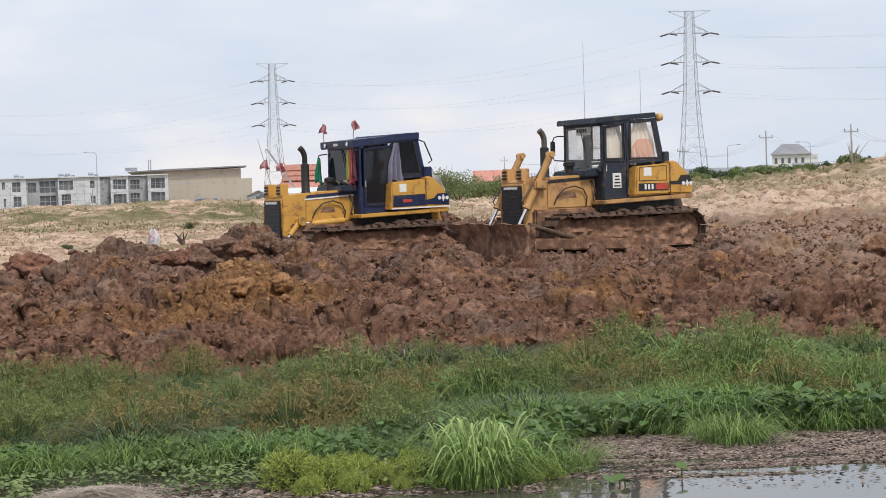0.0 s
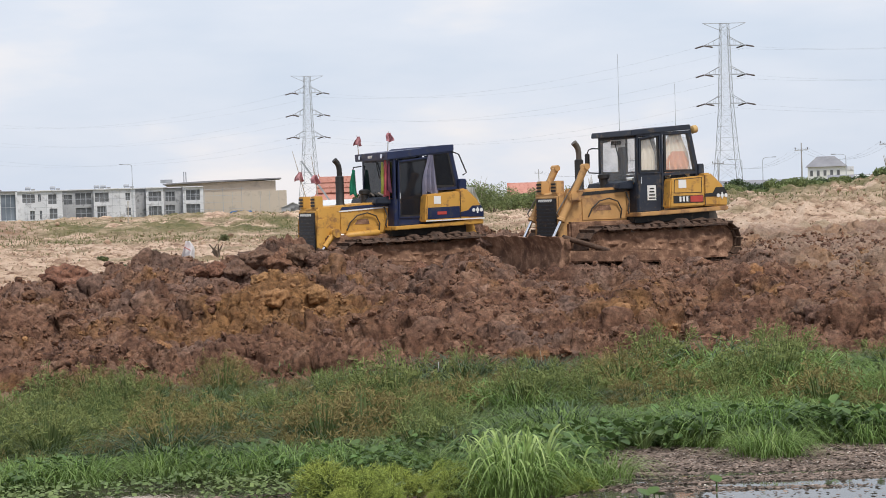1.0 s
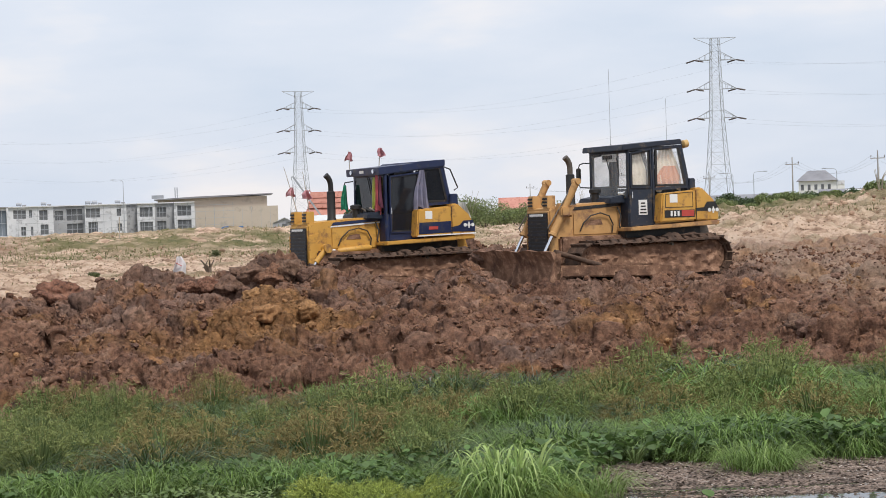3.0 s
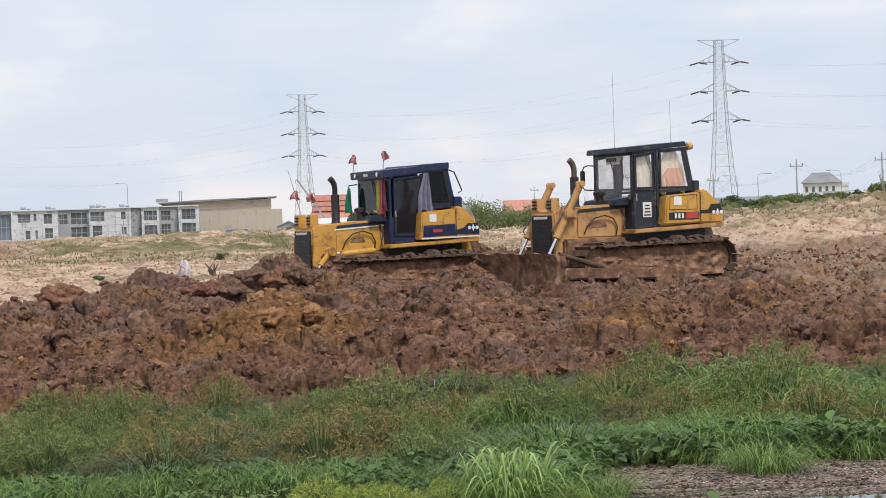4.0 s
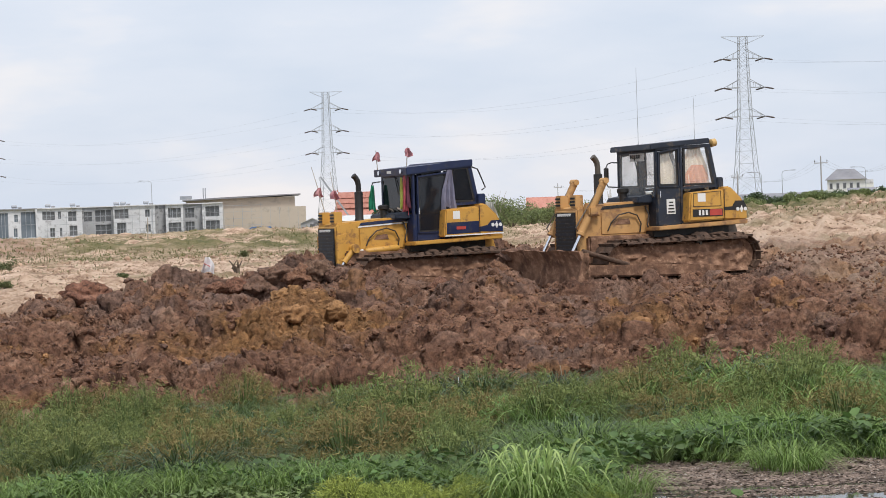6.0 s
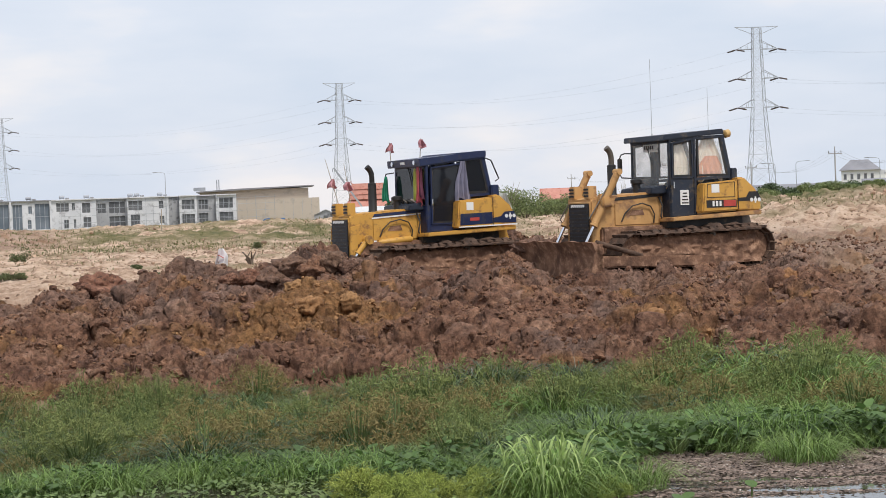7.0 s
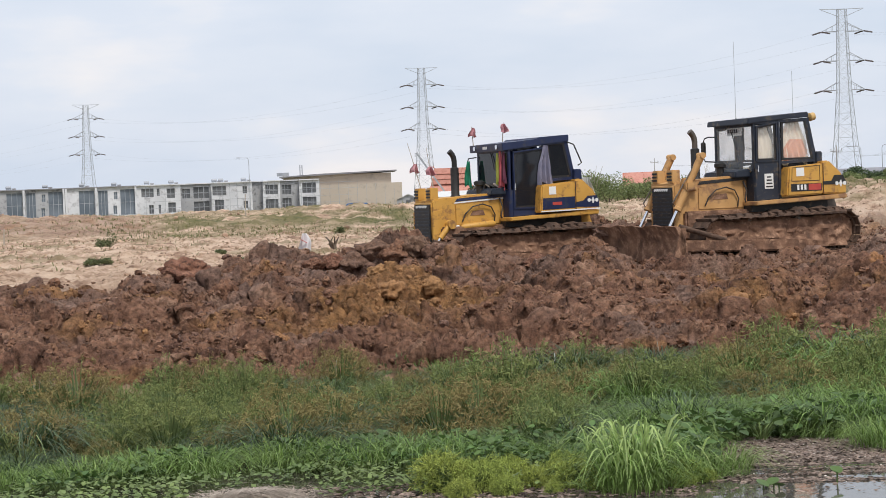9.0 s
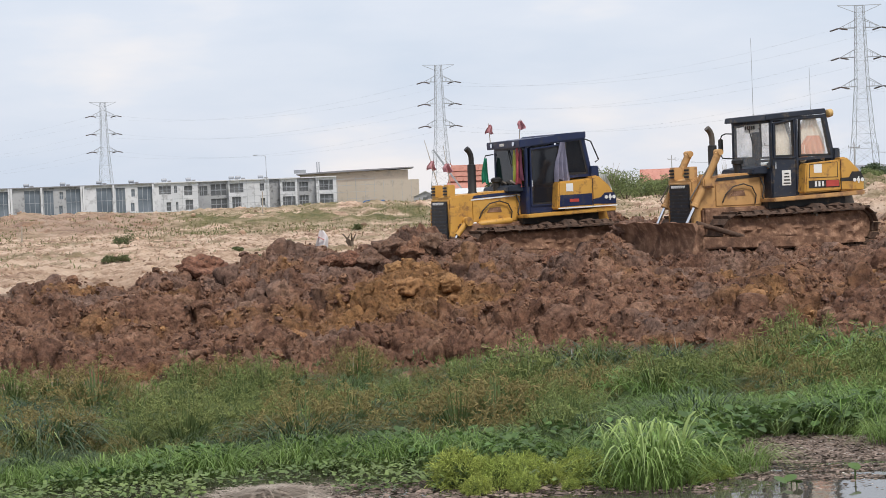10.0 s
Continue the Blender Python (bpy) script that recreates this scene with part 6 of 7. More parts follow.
def drift_density(az, d, x, y):
    far_mat = smooth_step(20.0, 20.5, d + 0.25 * perlin(x * 0.8, y * 0.8)) * (d < np.interp(az, [3, 4.6, 9, 16], [21.6, 22.0, 22.3, 22.9]))
    streak = smooth_step(0.0, 0.3, perlin(x * 0.35, y * 4.2)) * np.interp(d, [18.4, 19.5, 20.2], [0.4, 0.75, 1.0])
    return np.clip(far_mat * (0.55 + 0.9 * smooth_step(-0.35, 0.15, perlin(x * 0.5 + 3, y * 4.0))) + streak * (d > 18.6) + 0.02, 0, 1)


flat_bits(60000, 3.4, 15.0, 18.1, 23.0, 0.022, DRIFT, "rotten_drift", "dark brown rotten plant drift floating on water", drift_density)
flat_bits(3000, 3.4, 15.0, 18.1, 22.8, 0.013, FLECK, "pale_drift", "pale flecks of dry drift on dark water", drift_density, 0.03, 2.0)
flat_bits(2500, -9, 3.6, 18.0, 19.3, 0.03, DRIFT, "rotten_drift", "dark plant drift between water plants", lambda az, d, x, y: 0.8 + 0 * d)
n = 2600
az, d = rng.normal(-9.7, 1.0, n), rng.normal(18.75, 0.30, n)
x, y = d * np.sin(np.radians(az)), d * np.cos(np.radians(az))
hump = 0.10 * np.exp(-((az + 9.5) / 1.2) ** 2 - ((d - 18.7) / 0.5) ** 2)
v, f = blade_arrays(np.stack([x, y, 0.004 + hump * rng.random(n)], 1), rng.uniform(0.02, 0.06, n), rng.uniform(0.006, 0.016, n), rng.normal(0.0, 0.8, n) + np.pi * (rng.random(n) > 0.5), rng.uniform(3.5, 9.0, n) * 0.9)
v[:, 2] = np.maximum(v[:, 2], 0.004)
tagged(new("straw", raw_mesh("straw", v, f, STRAW)), "heap of bleached grey straw lying on the water", "straw", "", "stuff")


# ---- loose earth ----
SOIL = material("brown_clods", [(0.090, 0.046, 0.031), (0.19, 0.095, 0.059), (0.275, 0.150, 0.096)], 0.92, scale=7.0, island=0.10, bump=1.0, bump_scale=18, spots=((0.060, 0.033, 0.024), 0.40, 13.0))
SOIL_OCHRE = material("ochre_clods", [(0.17, 0.088, 0.042), (0.36, 0.195, 0.088)], 0.92, scale=7.0, island=0.12, bump=0.7, bump_scale=22)
SOIL_GREY = material("grey_clods", [(0.105, 0.060, 0.043), (0.22, 0.130, 0.090)], 0.9, scale=7.0, island=0.12, bump=1.0, bump_scale=18, spots=((0.065, 0.040, 0.031), 0.40, 13.0))
SAND_CLOD = material("pale_clods", [(0.22, 0.135, 0.09), (0.50, 0.36, 0.25)], 0.92, scale=1.0, island=0.3, bump=0.5, bump_scale=18)


def ico(level):
    bm = bmesh.new()
    bmesh.ops.create_icosphere(bm, subdivisions=level, radius=1.0)
    v = np.array([p.co[:] for p in bm.verts])
    f = np.array([[q.index for q in t.verts] for t in bm.faces])
    bm.free()
    return v, f


def clod_cloud(x, y, size, level, rough, sink=0.15):
    """Crumbled lumps resting on the ground at x, y: one mesh's arrays."""
    v, f = ico(level)
    n, m = len(x), len(v)
    r = 1 + rough * rng.normal(0, 1, (n, m, 1)) * 0.5
    for k in range(3 if level > 1 else 0):
        w = rng.normal(0, 1, (n, 1, 3)) * (1.6 + 1.8 * k)
        r = r + (0.13 if k < 2 else 0.09) * np.sin((v[None] * w).sum(-1, keepdims=True) + rng.random((n, 1, 1)) * 6.28)
    squash = np.stack([rng.uniform(0.8, 1.25, n), rng.uniform(0.8, 1.25, n), rng.uniform(0.75, 1.05, n)], 1)
    p = v[None] * r * squash[:, None] * size[:, None, None]
    a = rng.random(n) * 6.28
    c, s_ = np.cos(a)[:, None], np.sin(a)[:, None]
    p = np.stack([p[..., 0] * c - p[..., 1] * s_, p[..., 0] * s_ + p[..., 1] * c, p[..., 2]], -1)
    x, y, z = surface(x, y)
    z = z + size * (0.45 - sink)
    p = p + np.stack([x, y, z], 1)[:, None]
    return p.reshape(-1, 3), (f[None] + (np.arange(n) * m)[:, None, None]).reshape(-1, 3)


def strew(n, d0, d1, s0, s1, level, rough, keep):
    az, d = rng.uniform(-18.3, 15.2, n), np.sqrt(rng.uniform(d0 * d0, d1 * d1, n))
    x, y = d * np.sin(np.radians(az)), d * np.cos(np.radians(az))
    size = np.exp(rng.uniform(np.log(s0), np.log(s1), n))
    ok = keep(x, y) > rng.random(n)
    ok &= pad(x, y, -1.29, 43.95, 210, 2.1, 1.4) + pad(x, y, 3.99, 41.76, 208, 2.2, 1.4) < 0.5
    return x[ok], y[ok], size[ok]


def crumbs(x, y):
    clump = 0.5 + 0.7 * smooth_step(-0.3, 0.35, perlin(x * 0.7 + 8, y * 0.7))
    return np.maximum(dirt_amount(x, y), np.clip(hill(x, y, 0.2, 48, 2.0, 2.0, 1.2), 0, 1)) * clump


def lumps_here(x, y):
    """Big lumps are fewer where the blade has been over the ground."""
    return crumbs(x, y) * (1 - 0.75 * smooth_step(-0.5, 1.0, x) * smooth_step(33.0, 35.0, y + 0.8 * perlin(x * 0.5, y * 0.5)))


for count, s0, s1, level, rough in ((38000, 0.014, 0.038, 1, 0.4), (7500, 0.028, 0.068, 2, 0.28), (500, 0.07, 0.14, 3, 0.15)):
    x, y, size = strew(count, 28.6, 58.0, s0, s1, level, rough, crumbs if level < 3 else lumps_here)
    o = ochre_amount(x, y)
    kind_ = np.where(o > 0.55, 1, np.where(perlin(x * 0.55 + 21, y * 0.55) > 0.25, 2, 0))
    for k, mat, text in ((0, SOIL, "crumbled brown earth clods on tipped soil"), (1, SOIL_OCHRE, "crumbled ochre earth clods on tipped soil"), (2, SOIL_GREY, "crumbled grey-brown earth clods on tipped soil")):
        sel = kind_ == k
        v, f = clod_cloud(x[sel], y[sel], size[sel], level, rough)
        tagged(new("soil_crumbs", raw_mesh("soil_crumbs", v, f, mat, False)), text, "soil", "", "stuff")
x, y, size = strew(24000, 37, 90, 0.012, 0.050, 1, 0.3, lambda x, y: (1 - dirt_amount(x, y)) * (0.25 + 0.75 * smooth_step(-0.1, 0.3, perlin(x * 0.25, y * 0.12))))
v, f = clod_cloud(x, y, size, 1, 0.3)
tagged(new("field_crumbs", raw_mesh("field_crumbs", v, f, SAND_CLOD, False)), "dry pale clods strewn over the sandy plot", "soil", "", "stuff")
x, y, size = strew(8000, 74, 190, 0.03, 0.13, 1, 0.35, lambda x, y: smooth_step(0.0, 0.3, perlin(x * 0.16 + 5, y * 0.10)) * np.where(x / y > 0.03, 1.0, 0.35))
v, f = clod_cloud(x, y, size, 1, 0.3)
tagged(new("rubble", raw_mesh("rubble", v, f, SAND_CLOD, False)), "pale rubble heaped at the plot's edge", "rubble", "", "stuff")


def clod_mesh(seed, mat, tall=0.75):
    """One large broken lump of earth, 1 m across, with crumbled faces."""
    v, f = ico(4)
    out = []
    o = Vector((seed * 7.3, seed * 3.1, seed * 1.7))
    for p in v:
        q = Vector(p)
        q += 0.10 * noise.noise_vector(q * 1.6 + o) + 0.04 * noise.noise_vector(q * 5.0 + o)
        r = 0.40 + 0.20 * noise.noise(q * 1.2 + o)
        for s_, a in ((2.2, 0.20), (4.5, 0.16), (9.0, 0.11), (17.0, 0.06), (31.0, 0.025)):
            r += a * (abs(noise.noise(q * s_ + o)) - 0.08)
        r *= 1 + 0.012 * rng.normal()
        out.append((q.x * r, q.y * r, q.z * r * tall))
    return raw_mesh("soil_clod", np.array(out), f, mat, True)


clods = {k: [clod_mesh(i + 10 * j, m) for i in range(4)] for j, (k, m) in enumerate((("brown", SOIL), ("ochre", SOIL_OCHRE), ("grey", SOIL_GREY)))}


def big_clod(az, d, size, tone, i, label=""):
    x, y = spot(az, d)
    o = new("soil_clod", clods[tone][i % 4])
    o.matrix_basis = pose(x, y, ground_z(x, y) + 0.12 * size, 0, 0, i * 77) @ Matrix.Diagonal((size * 0.82, size * 0.82, size * (0.7 + 0.08 * (i % 4)), 1))
    tagged(o, label or {"brown": "large broken brown earth clod on the heap", "ochre": "large ochre earth clod on the heap", "grey": "large greyish clay lump on the heap"}[tone], "clod", "large earth clods")


for i, (az, d, s, tone) in enumerate((
        (-11.2, 41.9, 1.3, "brown"), (-10.5, 42.1, 0.4, "brown"), (-8.35, 42.6, 0.95, "brown"), (-3.15, 40.6, 0.8, "grey"), (-1.75, 40.9, 0.95, "grey"), (-2.3, 41.0, 0.8, "grey"),
        (0.6, 39.7, 0.7, "grey"), (-0.9, 40.4, 0.6, "brown"),
        (-3.5, 40.8, 0.75, "brown"), (-5.0, 41.0, 0.9, "brown"), (-4.5, 41.1, 0.85, "grey"),
        (-8.6, 31.2, 0.42, "ochre"), (-5.6, 36.2, 0.5, "ochre"), (-4.6, 36.4, 0.55, "ochre"), (-5.2, 35.2, 0.6, "ochre"), (-4.0, 35.4, 0.5, "ochre"),
        (-5.7, 41.3, 0.9, "grey"), (-6.3, 41.0, 0.75, "grey"), (-6.9, 41.2, 0.7, "brown"), (-4.2, 40.2, 0.5, "grey"), (-7.5, 40.9, 0.6, "brown"), (-5.2, 41.8, 0.8, "grey"), (-4.0, 40.9, 0.55, "grey"),
        (0.9, 41.0, 0.6, "brown"), (1.3, 42.0, 0.7, "grey"), (-0.3, 40.6, 0.45, "brown"),
        (8.2, 36.5, 0.5, "ochre"), (9.0, 37.0, 0.5, "ochre"), (8.6, 36.0, 0.6, "grey"), (10.5, 33.0, 0.6, "grey"), (11.1, 33.2, 0.7, "grey"), (10.8, 32.6, 0.5, "grey"), (11.6, 33.0, 0.45, "grey"),
        (5.6, 38.2, 0.6, "grey"), (-12.5, 38.0, 0.45, "brown"), (-10.2, 37.0, 0.7, "brown"), (-7.0, 33.8, 0.6, "brown"), (13.6, 39.5, 0.8, "brown"),
        (-0.2, 47.2, 0.5, "grey"), (0.6, 47.0, 0.45, "brown"))):
    big_clod(az, d, s, tone, i)

# ---- weeds, bushes and trees beyond ----
# olive leaves made brighter, haze over the plot included in the colour
LEAF = material("bush_leaves", [(0.13, 0.175, 0.062), (0.25, 0.29, 0.120)], 0.6, scale=0.5, island=0.45, thin=0.3)
LEAF_FAR = material("far_leaves", [(0.040, 0.075, 0.030), (0.085, 0.125, 0.050)], 0.7, scale=0.2, island=0.4, thin=0.2)
BARK = material("bark", [(0.10, 0.075, 0.055), (0.17, 0.13, 0.10)], 0.9, scale=4.0)
WEED = material("weed_leaves", [(0.085, 0.105, 0.042), (0.17, 0.19, 0.080)], 0.7, scale=2.0, island=0.4, thin=0.25)
DRY = material("dry_twigs", [(0.30, 0.26, 0.20), (0.42, 0.38, 0.30)], 0.9, scale=2.0)


def crown_mesh(n, w, h, leaf, mat, lumps=9):
    """Leaves gathered in clumps over an uneven dome."""
    a, r = rng.random(lumps) * 6.28, 0.36 * w * np.sqrt(rng.random(lumps))
    cz = h * rng.uniform(0.25, 0.78, lumps) * (1 - 0.5 * (r / (0.5 * w)) ** 2)
    c = np.stack([r * np.cos(a), r * np.sin(a), cz], 1)
    k = rng.integers(0, lumps, n)
    d = rng.normal(0, 1, (n, 3))
    d /= np.linalg.norm(d, axis=1, keepdims=True)
    p = c[k] + d * (rng.random((n, 1)) ** 0.4) * np.array([0.2 * w, 0.2 * w, 0.22 * h])
    p[:, 2] = np.maximum(p[:, 2], 0.02 * h)
    u = rng.normal(0, 1, (n, 3))
    u /= np.linalg.norm(u, axis=1, keepdims=True)
    s_ = np.cross(u, rng.normal(0, 1, (n, 3)))
    s_ /= np.linalg.norm(s_, axis=1, keepdims=True)
    size = leaf * rng.uniform(0.6, 1.4, (n, 1))
    v = np.stack([p - u * size, p + s_ * size * 0.5, p + u * size, p - s_ * size * 0.5], 1).reshape(-1, 3)
    return raw_mesh("crown", v, np.arange(4 * n).reshape(n, 4), mat)


def bush(az, d, w, h, mat=None, leaf=0.068, z=None, label="leafy green bush on the plot's rough edge", dense=1.0):
    m = stand(az, d, z)
    t = thing("bush", m, label, "bush", "bushes on the rough edge")
    mesh_child("crown", crown_mesh(int(2400 * dense), w, h, leaf, mat or LEAF, 18), t)
    s = Shape()
    for i in range(5):
        a = i * 1.3
        s.tube([(0, 0, -0.2), (0.12 * w * math.cos(a), 0.12 * w * math.sin(a), 0.3 * h), (0.3 * w * math.cos(a), 0.3 * w * math.sin(a), 0.65 * h)], [0.022 * h, 0.013 * h, 0.004 * h], 5)
    part("branch", s, BARK, t)
    return t


for args in ((0.75, 140, 4.2, 2.5), (0.30, 143, 3.0, 1.9), (1.35, 138, 4.2, 2.4), (1.9, 136, 3.0, 1.7), (2.3, 134, 2.4, 1.3), (2.7, 130, 2.6, 1.7), (3.3, 128, 3.0, 2.0), (3.9, 131, 2.6, 1.7), (4.5, 135, 2.4, 1.5), (5.1, 140, 2.2, 1.2),
             (1.0, 139, 3.6, 2.3), (9.75, 118, 1.9, 1.0), (10.35, 120, 2.2, 1.05), (10.8, 122, 1.5, 0.8), (9.3, 124, 1.4, 0.8), (12.9, 105, 1.6, 0.9), (7.7, 150, 2.0, 1.0), (8.5, 155, 2.4, 1.0), (11.6, 128, 1.6, 0.7)):
    bush(*args)
for args in ((6.3, 230, 3.4, 2.2), (6.9, 235, 3.8, 2.6), (5.7, 240, 3.0, 1.9), (7.9, 245, 3.4, 2.4), (8.6, 238, 3.6, 2.5), (9.2, 250, 3.0, 2.0), (10.8, 215, 4.5, 1.7), (11.6, 218, 4.8, 1.6), (12.2, 210, 3.0, 1.4), (10.1, 220, 4.0, 1.7)):
    bush(*args, mat=LEAF_FAR, leaf=0.14, label="dark green bush before the road")
for az, d, w, h in ((-13.5, 72, 0.8, 0.85), (-13.75, 71.5, 0.5, 0.5), (-10.2, 58, 0.4, 0.22), (-4.6, 66, 0.4, 0.25), (-14.0, 52.5, 0.5, 0.25), (-13.6, 52.0, 0.5, 0.2), (-9.2, 46.4, 0.9, 0.30), (-8.7, 46.2, 1.1, 0.42), (-8.2, 46.6, 0.8, 0.35), (-9.7, 46.8, 0.7, 0.25), (-6.7, 80, 0.5, 0.4)):
    bush(az, d, w, h, mat=WEED, leaf=0.030, label="small green weed on the sandy plot", dense=0.28)


def tree(az, d, h, w, z):
    t = thing("tree", stand(az, d, z), "dark green broad tree behind low sheds", "tree", "far trees")
    part("trunk", Shape().tube([(0, 0, -0.3), (0.1, 0, h * 0.3), (0, 0.1, h * 0.6)], [0.28, 0.2, 0.1], 8), BARK, t)
    for i in range(4):
        a = i * 1.7
        part("limb", Shape().tube([(0.05, 0, h * 0.32), (0.25 * w * math.cos(a), 0.25 * w * math.sin(a), h * 0.62)], [0.12, 0.04], 6), BARK, t)
    o = mesh_child("crown", crown_mesh(1600, w, h * 0.75, 0.30, LEAF_FAR, 14), t)
    o.location = (0, 0, h * 0.28)


for az, d, h, w in ((-2.45, 470, 4.2, 7), (-1.9, 475, 4.6, 7), (-1.45, 480, 3.8, 5), (-0.95, 470, 2.9, 5), (1.1, 480, 3.2, 6), (4.3, 470, 3.6, 7), (12.3, 350, 4.6, 5), (13.4, 300, 4.8, 4), (7.2, 520, 4.5, 8)):
    tree(az, d, h, w, 1.0)

# weeds on the field's far edge, and dry twigs
n = 90000
az, d = rng.uniform(-18.5, 15, n), np.exp(rng.uniform(np.log(84), np.log(230), n))
x, y = d * np.sin(np.radians(az)), d * np.cos(np.radians(az))
k = smooth_step(78, 100, y) * smooth_step(-0.25, 0.25, perlin(x * 0.12, y * 0.06)) + 0.12
k = k * np.where(az > 1.5, 0.75, 1.0)
ok = k > rng.random(n)
x, y = x[ok], y[ok]
m_ = len(x)
v, f = blade_arrays(np.stack([x, y, height(x, y) - 0.05], 1), rng.uniform(0.06, 0.24, m_), rng.uniform(0.02, 0.055, m_), rng.random(m_) * 6.28, rng.uniform(0.2, 0.9, m_), 3)
tagged(new("weeds", raw_mesh("weeds", v, f, DEADGRASS)), "olive weeds growing along the far edge of the plot", "weeds", "", "stuff")
n = 2600
az, d = rng.uniform(-18, 6, n), rng.uniform(47, 85, n)
x, y = d * np.sin(np.radians(az)), d * np.cos(np.radians(az))
ok = (perlin(x * 0.3 + 50, y * 0.25) > 0.12) & (dirt_amount(x, y) < 0.2)
x, y = x[ok], y[ok]
m_ = len(x)
v, f = blade_arrays(np.stack([x, y, height(x, y) - 0.02], 1), rng.uniform(0.06, 0.2, m_), rng.uniform(0.015, 0.04, m_), rng.random(m_) * 6.28, rng.uniform(0.3, 1.0, m_))
tagged(new("sparse_weeds", raw_mesh("sparse_weeds", v, f, DEADGRASS)), "thin dry weeds on the sandy plot", "weeds", "", "stuff")
for az, d, h, n in ((4.35, 124, 2.0, 9), (0.9, 138, 2.4, 5), (13.0, 104, 1.3, 7)):
    s = Shape()
    for i in range(n):
        a, b = rng.normal(0, 0.3), rng.normal(0, 0.3)
        s.tube([(a * 0.3, b * 0.3, -0.1), (a, b, h * 0.6), (a * 1.9 + 0.1, b * 1.9, h * rng.uniform(0.8, 1.1))], [0.03, 0.02, 0.008], 4)
    solo("dry_shrub", s, DRY, stand(az, d), "leafless pale dry shrub standing among bushes", "shrub", "dry shrubs")

# ---- stakes, flags, cloths ----
WOOD = material("weathered_stake", [(0.34, 0.29, 0.23), (0.46, 0.41, 0.34)], 0.9, scale=5)
FLAG_RED = material("faded_red_cloth", [(0.42, 0.17, 0.19), (0.58, 0.33, 0.34)], 0.9, scale=3)
FLAG_WHITE = material("white_cloth", [(0.70, 0.67, 0.68), (0.80, 0.78, 0.78)], 0.9, scale=3)
GREEN_CLOTH = material("green_cloth", [(0.02, 0.20, 0.11), (0.04, 0.32, 0.19)], 0.85, scale=4)
LIME_CLOTH = material("lime_cloth", [(0.42, 0.48, 0.08), (0.55, 0.58, 0.16)], 0.85, scale=4)
PINK_CLOTH = material("rose_cloth", [(0.48, 0.08, 0.11), (0.60, 0.17, 0.17)], 0.85, scale=4)
MAROON_CLOTH = material("maroon_cloth", [(0.10, 0.03, 0.05), (0.16, 0.05, 0.08)], 0.9, scale=4)
LILAC_CLOTH = material("lilac_grey_towel", [(0.17, 0.17, 0.24), (0.27, 0.26, 0.34)], 0.95, scale=5, bump=0.3, bump_scale=60)
PLASTIC = material("milky_plastic_sheet", [(0.62, 0.64, 0.62), (0.74, 0.75, 0.73)], 0.35, scale=4, thin=0.4)


def flag(m, lean, h, label, cloth, size, seed, drop=0.62, mark=None):
    """A thin pole with a limp cloth tied to it."""
    t = thing("flag", m, label, "flag", "small flags")
    top = Vector((lean[0], lean[1], h))
    part("pole", Shape().tube([(0, 0, -0.04), top * 0.5, top], [0.012, 0.010, 0.006], 6), WOOD, t)
    for k, (mat, a) in enumerate(cloth):
        s = cloth_strip(top * (drop + 0.38 * a) + Vector((0.01, -0.04, 0)), size * 0.75, size * (1.15 if len(cloth) == 1 else 0.65), (0.9, 0.4, 0), 1.5, 1.5, 0.05, 10, 8, seed + k)
        part("cloth", s, mat, t)
    if mark:
        part("mark", Shape().strut(top + Vector((-0.06, -0.13, -0.14)), top + Vector((0.08, -0.13, -0.22)), 0.012, 0.05, (0, 1, 0)), mark, t, "faded red print")


def on_dozer(m, x, y, z):
    return Matrix.Translation((m @ Vector((x, y, z))))


red = [(FLAG_RED, 1.0)]
flag(on_dozer(D1, 0.40, -0.76, 2.76), (-0.03, 0, 0), 0.46, "small limp faded red flag on a cab roof", red, 0.18, 1, 0.55)
flag(on_dozer(D1, -0.36, -0.76, 2.84), (0.04, 0, 0), 0.46, "small limp faded red flag on a cab roof", red, 0.18, 5, 0.55)
flag(on_dozer(D1, 1.95, -0.36, 1.74), (-0.30, 0, 0), 1.12, "limp red flag on a thin pole on the hood", red, 0.18, 8, 0.20)
flag(on_dozer(D1, 1.95, 0.24, 1.74), (-0.14, 0, 0), 0.98, "limp red flag on a thin pole on the hood", red, 0.18, 12, 0.20)
x, y = spot(-7.72, 44.6)
flag(pose(x, y, ground_z(x, y)), (-0.02, 0, 0), 2.14 - ground_z(x, y), "small white flag with a red mark on a stick", [(FLAG_WHITE, 1.0)], 0.32, 15, 0.62, RED)


def hanging(name, x, y, z, width, drop, way, mat, label, flare=1.6, waves=3, seed=0, depth=0.04):
    s = cloth_strip((0, 0, 0), width, drop, way, flare, waves, depth, 18, 12, seed)
    solo(name, s, mat, Matrix.Translation(D1 @ Vector((x, y, z))), label, "cloth", "cloths hung on the cab")


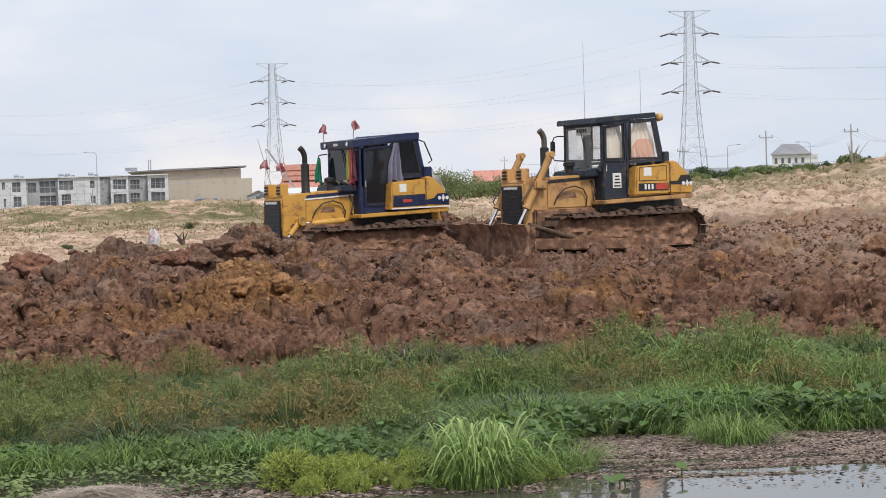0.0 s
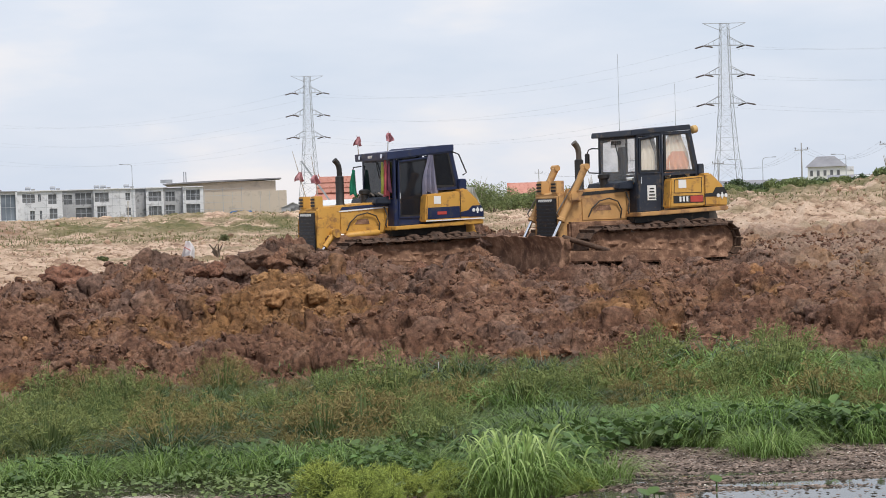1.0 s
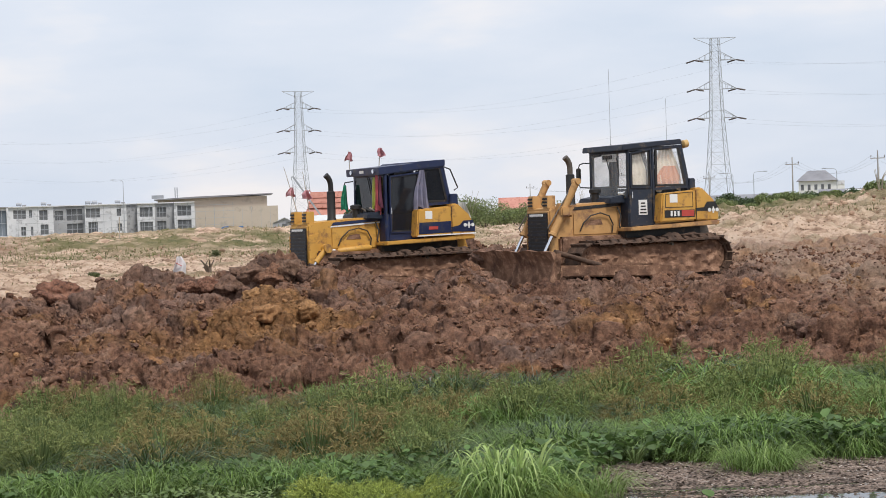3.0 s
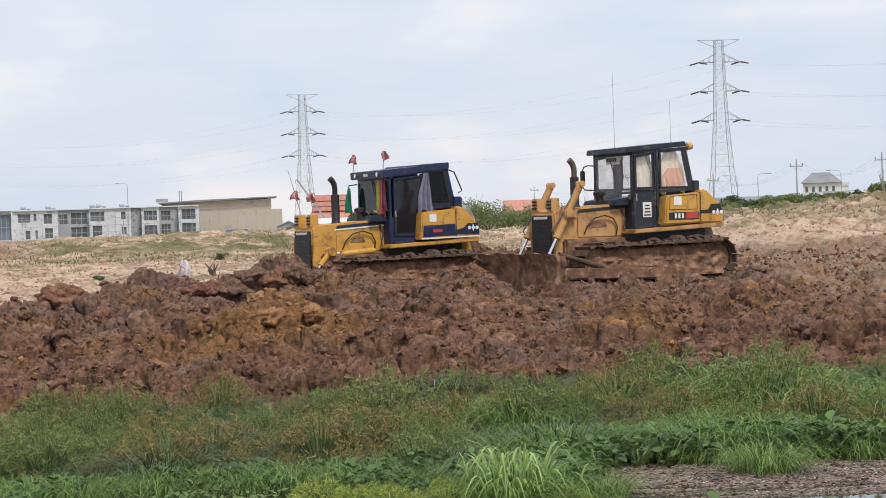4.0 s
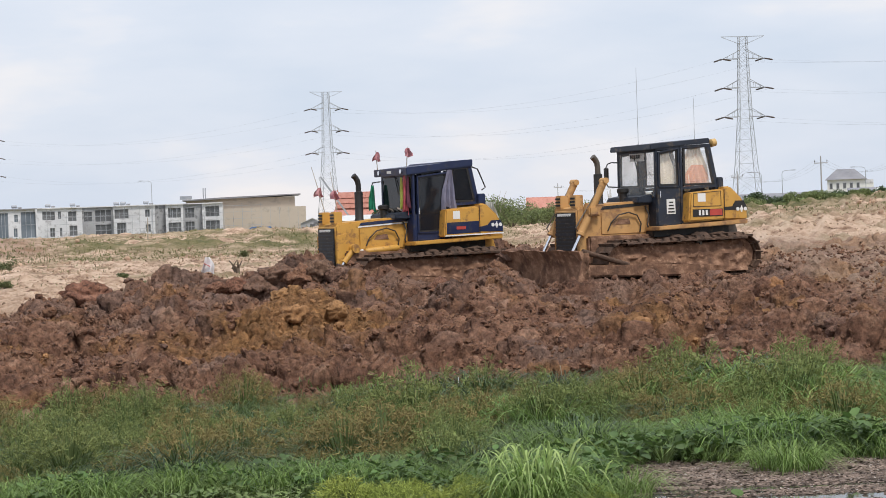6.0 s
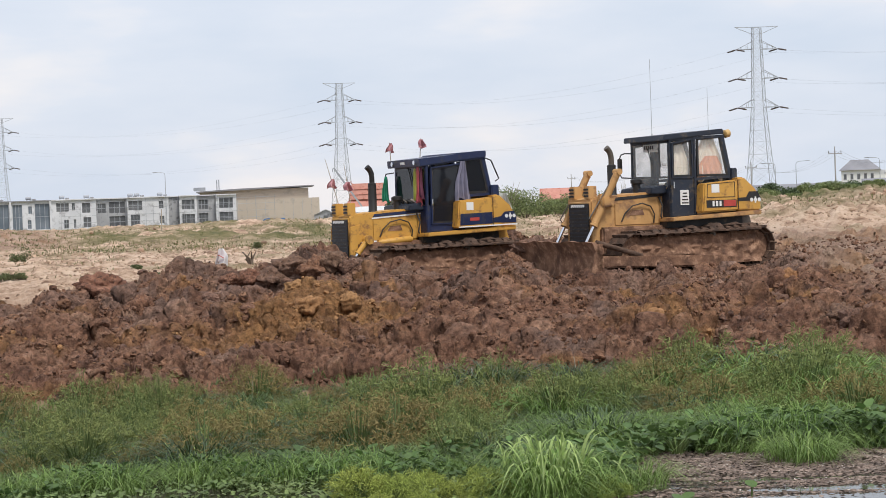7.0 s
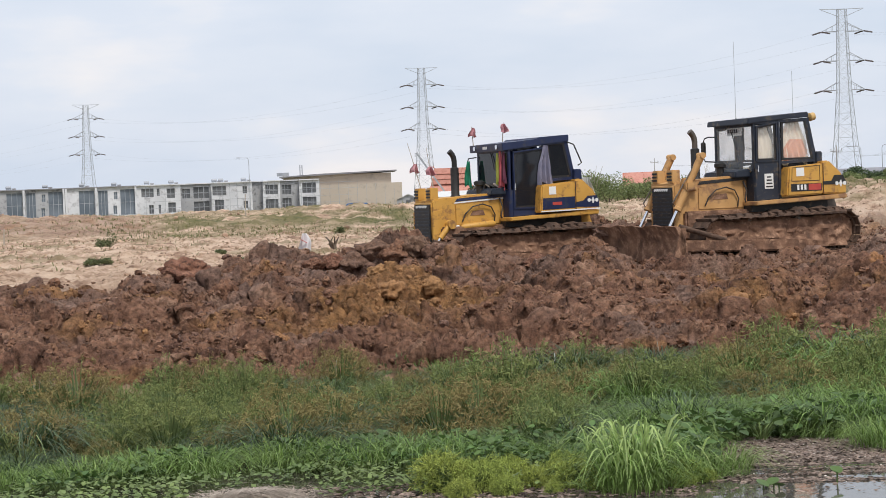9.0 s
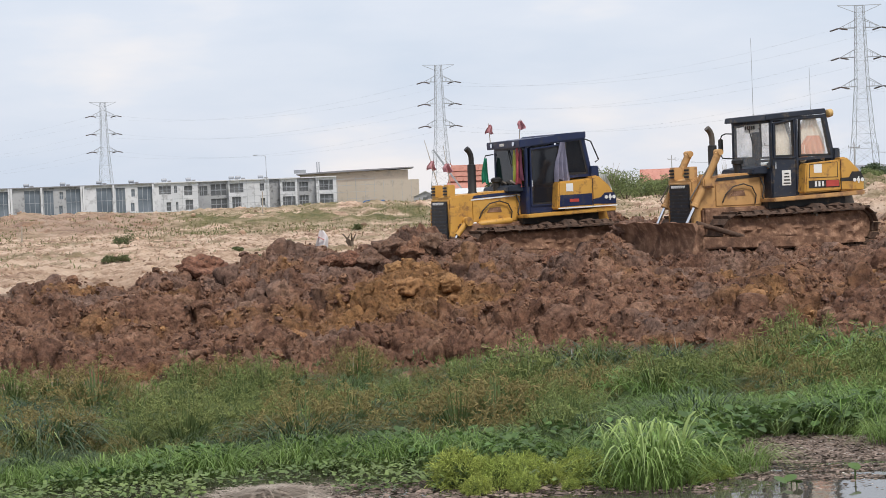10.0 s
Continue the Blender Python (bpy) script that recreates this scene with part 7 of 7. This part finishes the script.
along = D1.to_3x3() @ Vector((-1, 0, 0))
across = D1.to_3x3() @ Vector((0, 1, 0))
hanging("towel", -0.60, 0.79, 2.70, 0.22, 0.92, along, LILAC_CLOTH, "lilac-grey towel hanging against a navy cab", 1.9, 3, 3)
hanging("cloth", 0.46, -0.90, 2.42, 0.16, 0.56, across, GREEN_CLOTH, "green cloth hanging from a cab mirror", 1.7, 2, 4)
hanging("scarf", 0.40, 0.44, 2.56, 0.10, 0.72, across, LIME_CLOTH, "lime-yellow scarf hanging by a windscreen", 1.6, 2, 5)
hanging("scarf", 0.40, 0.58, 2.60, 0.10, 0.86, across, PINK_CLOTH, "rose-red scarf hanging by a windscreen", 1.5, 2, 6)
hanging("scarf", 0.38, 0.68, 2.58, 0.08, 0.66, across, MAROON_CLOTH, "dark maroon scarf hanging by a windscreen", 1.5, 2, 7)
hanging("plastic_sheet", -1.60, 0.86, 1.94, 0.30, 0.40, along, PLASTIC, "milky crumpled plastic sheet behind a fuel tank", 1.3, 4, 9, 0.07)
part("mirror_arm", Shape().tube([(0.36, -0.72, 2.5), (0.46, -0.92, 2.48), (0.46, -0.98, 2.40)], 0.014, 7), BLACK, blue_dozer)

for az, d, h in ((-9.46, 118, 1.45), (-0.77, 107, 0.9), (-16.5, 90, 0.7), (-1.4, 90, 0.8)):
    s = Shape().tube([(0, 0, -0.1), (0.03, 0, h)], [0.035, 0.028], 7)
    solo("stake", s, WOOD, stand(az, d), "pale wooden survey stake in the sandy plot", "stake", "survey stakes")
s = Shape()
for i in range(5):
    s.tube([(0, 0, -0.05), (rng.normal(0, 0.08), rng.normal(0, 0.06), 0.2), (rng.normal(0, 0.14), rng.normal(0, 0.12), 0.42)], [0.05, 0.035, 0.012], 6)
solo("stump", s, BARK, stand(-6.85, 60), "brown uprooted stump on the sandy plot", "stump")
for az, d, h, lean in ((-0.45, 28.6, 0.48, 0.02), (-7.0, 28.4, 0.42, 0.03), (2.8, 28.3, 0.5, -0.08)):
    x, y = spot(az, d)
    solo("dead_stalk", Shape().tube([(0, 0, -0.05), (lean, 0, h)], [0.007, 0.005], 6), FLAG_WHITE if az == -0.45 else DRY, pose(x, y, ground_z(x, y)), "pale dead reed stalk at the grass edge", "stalk", "dead stalks")
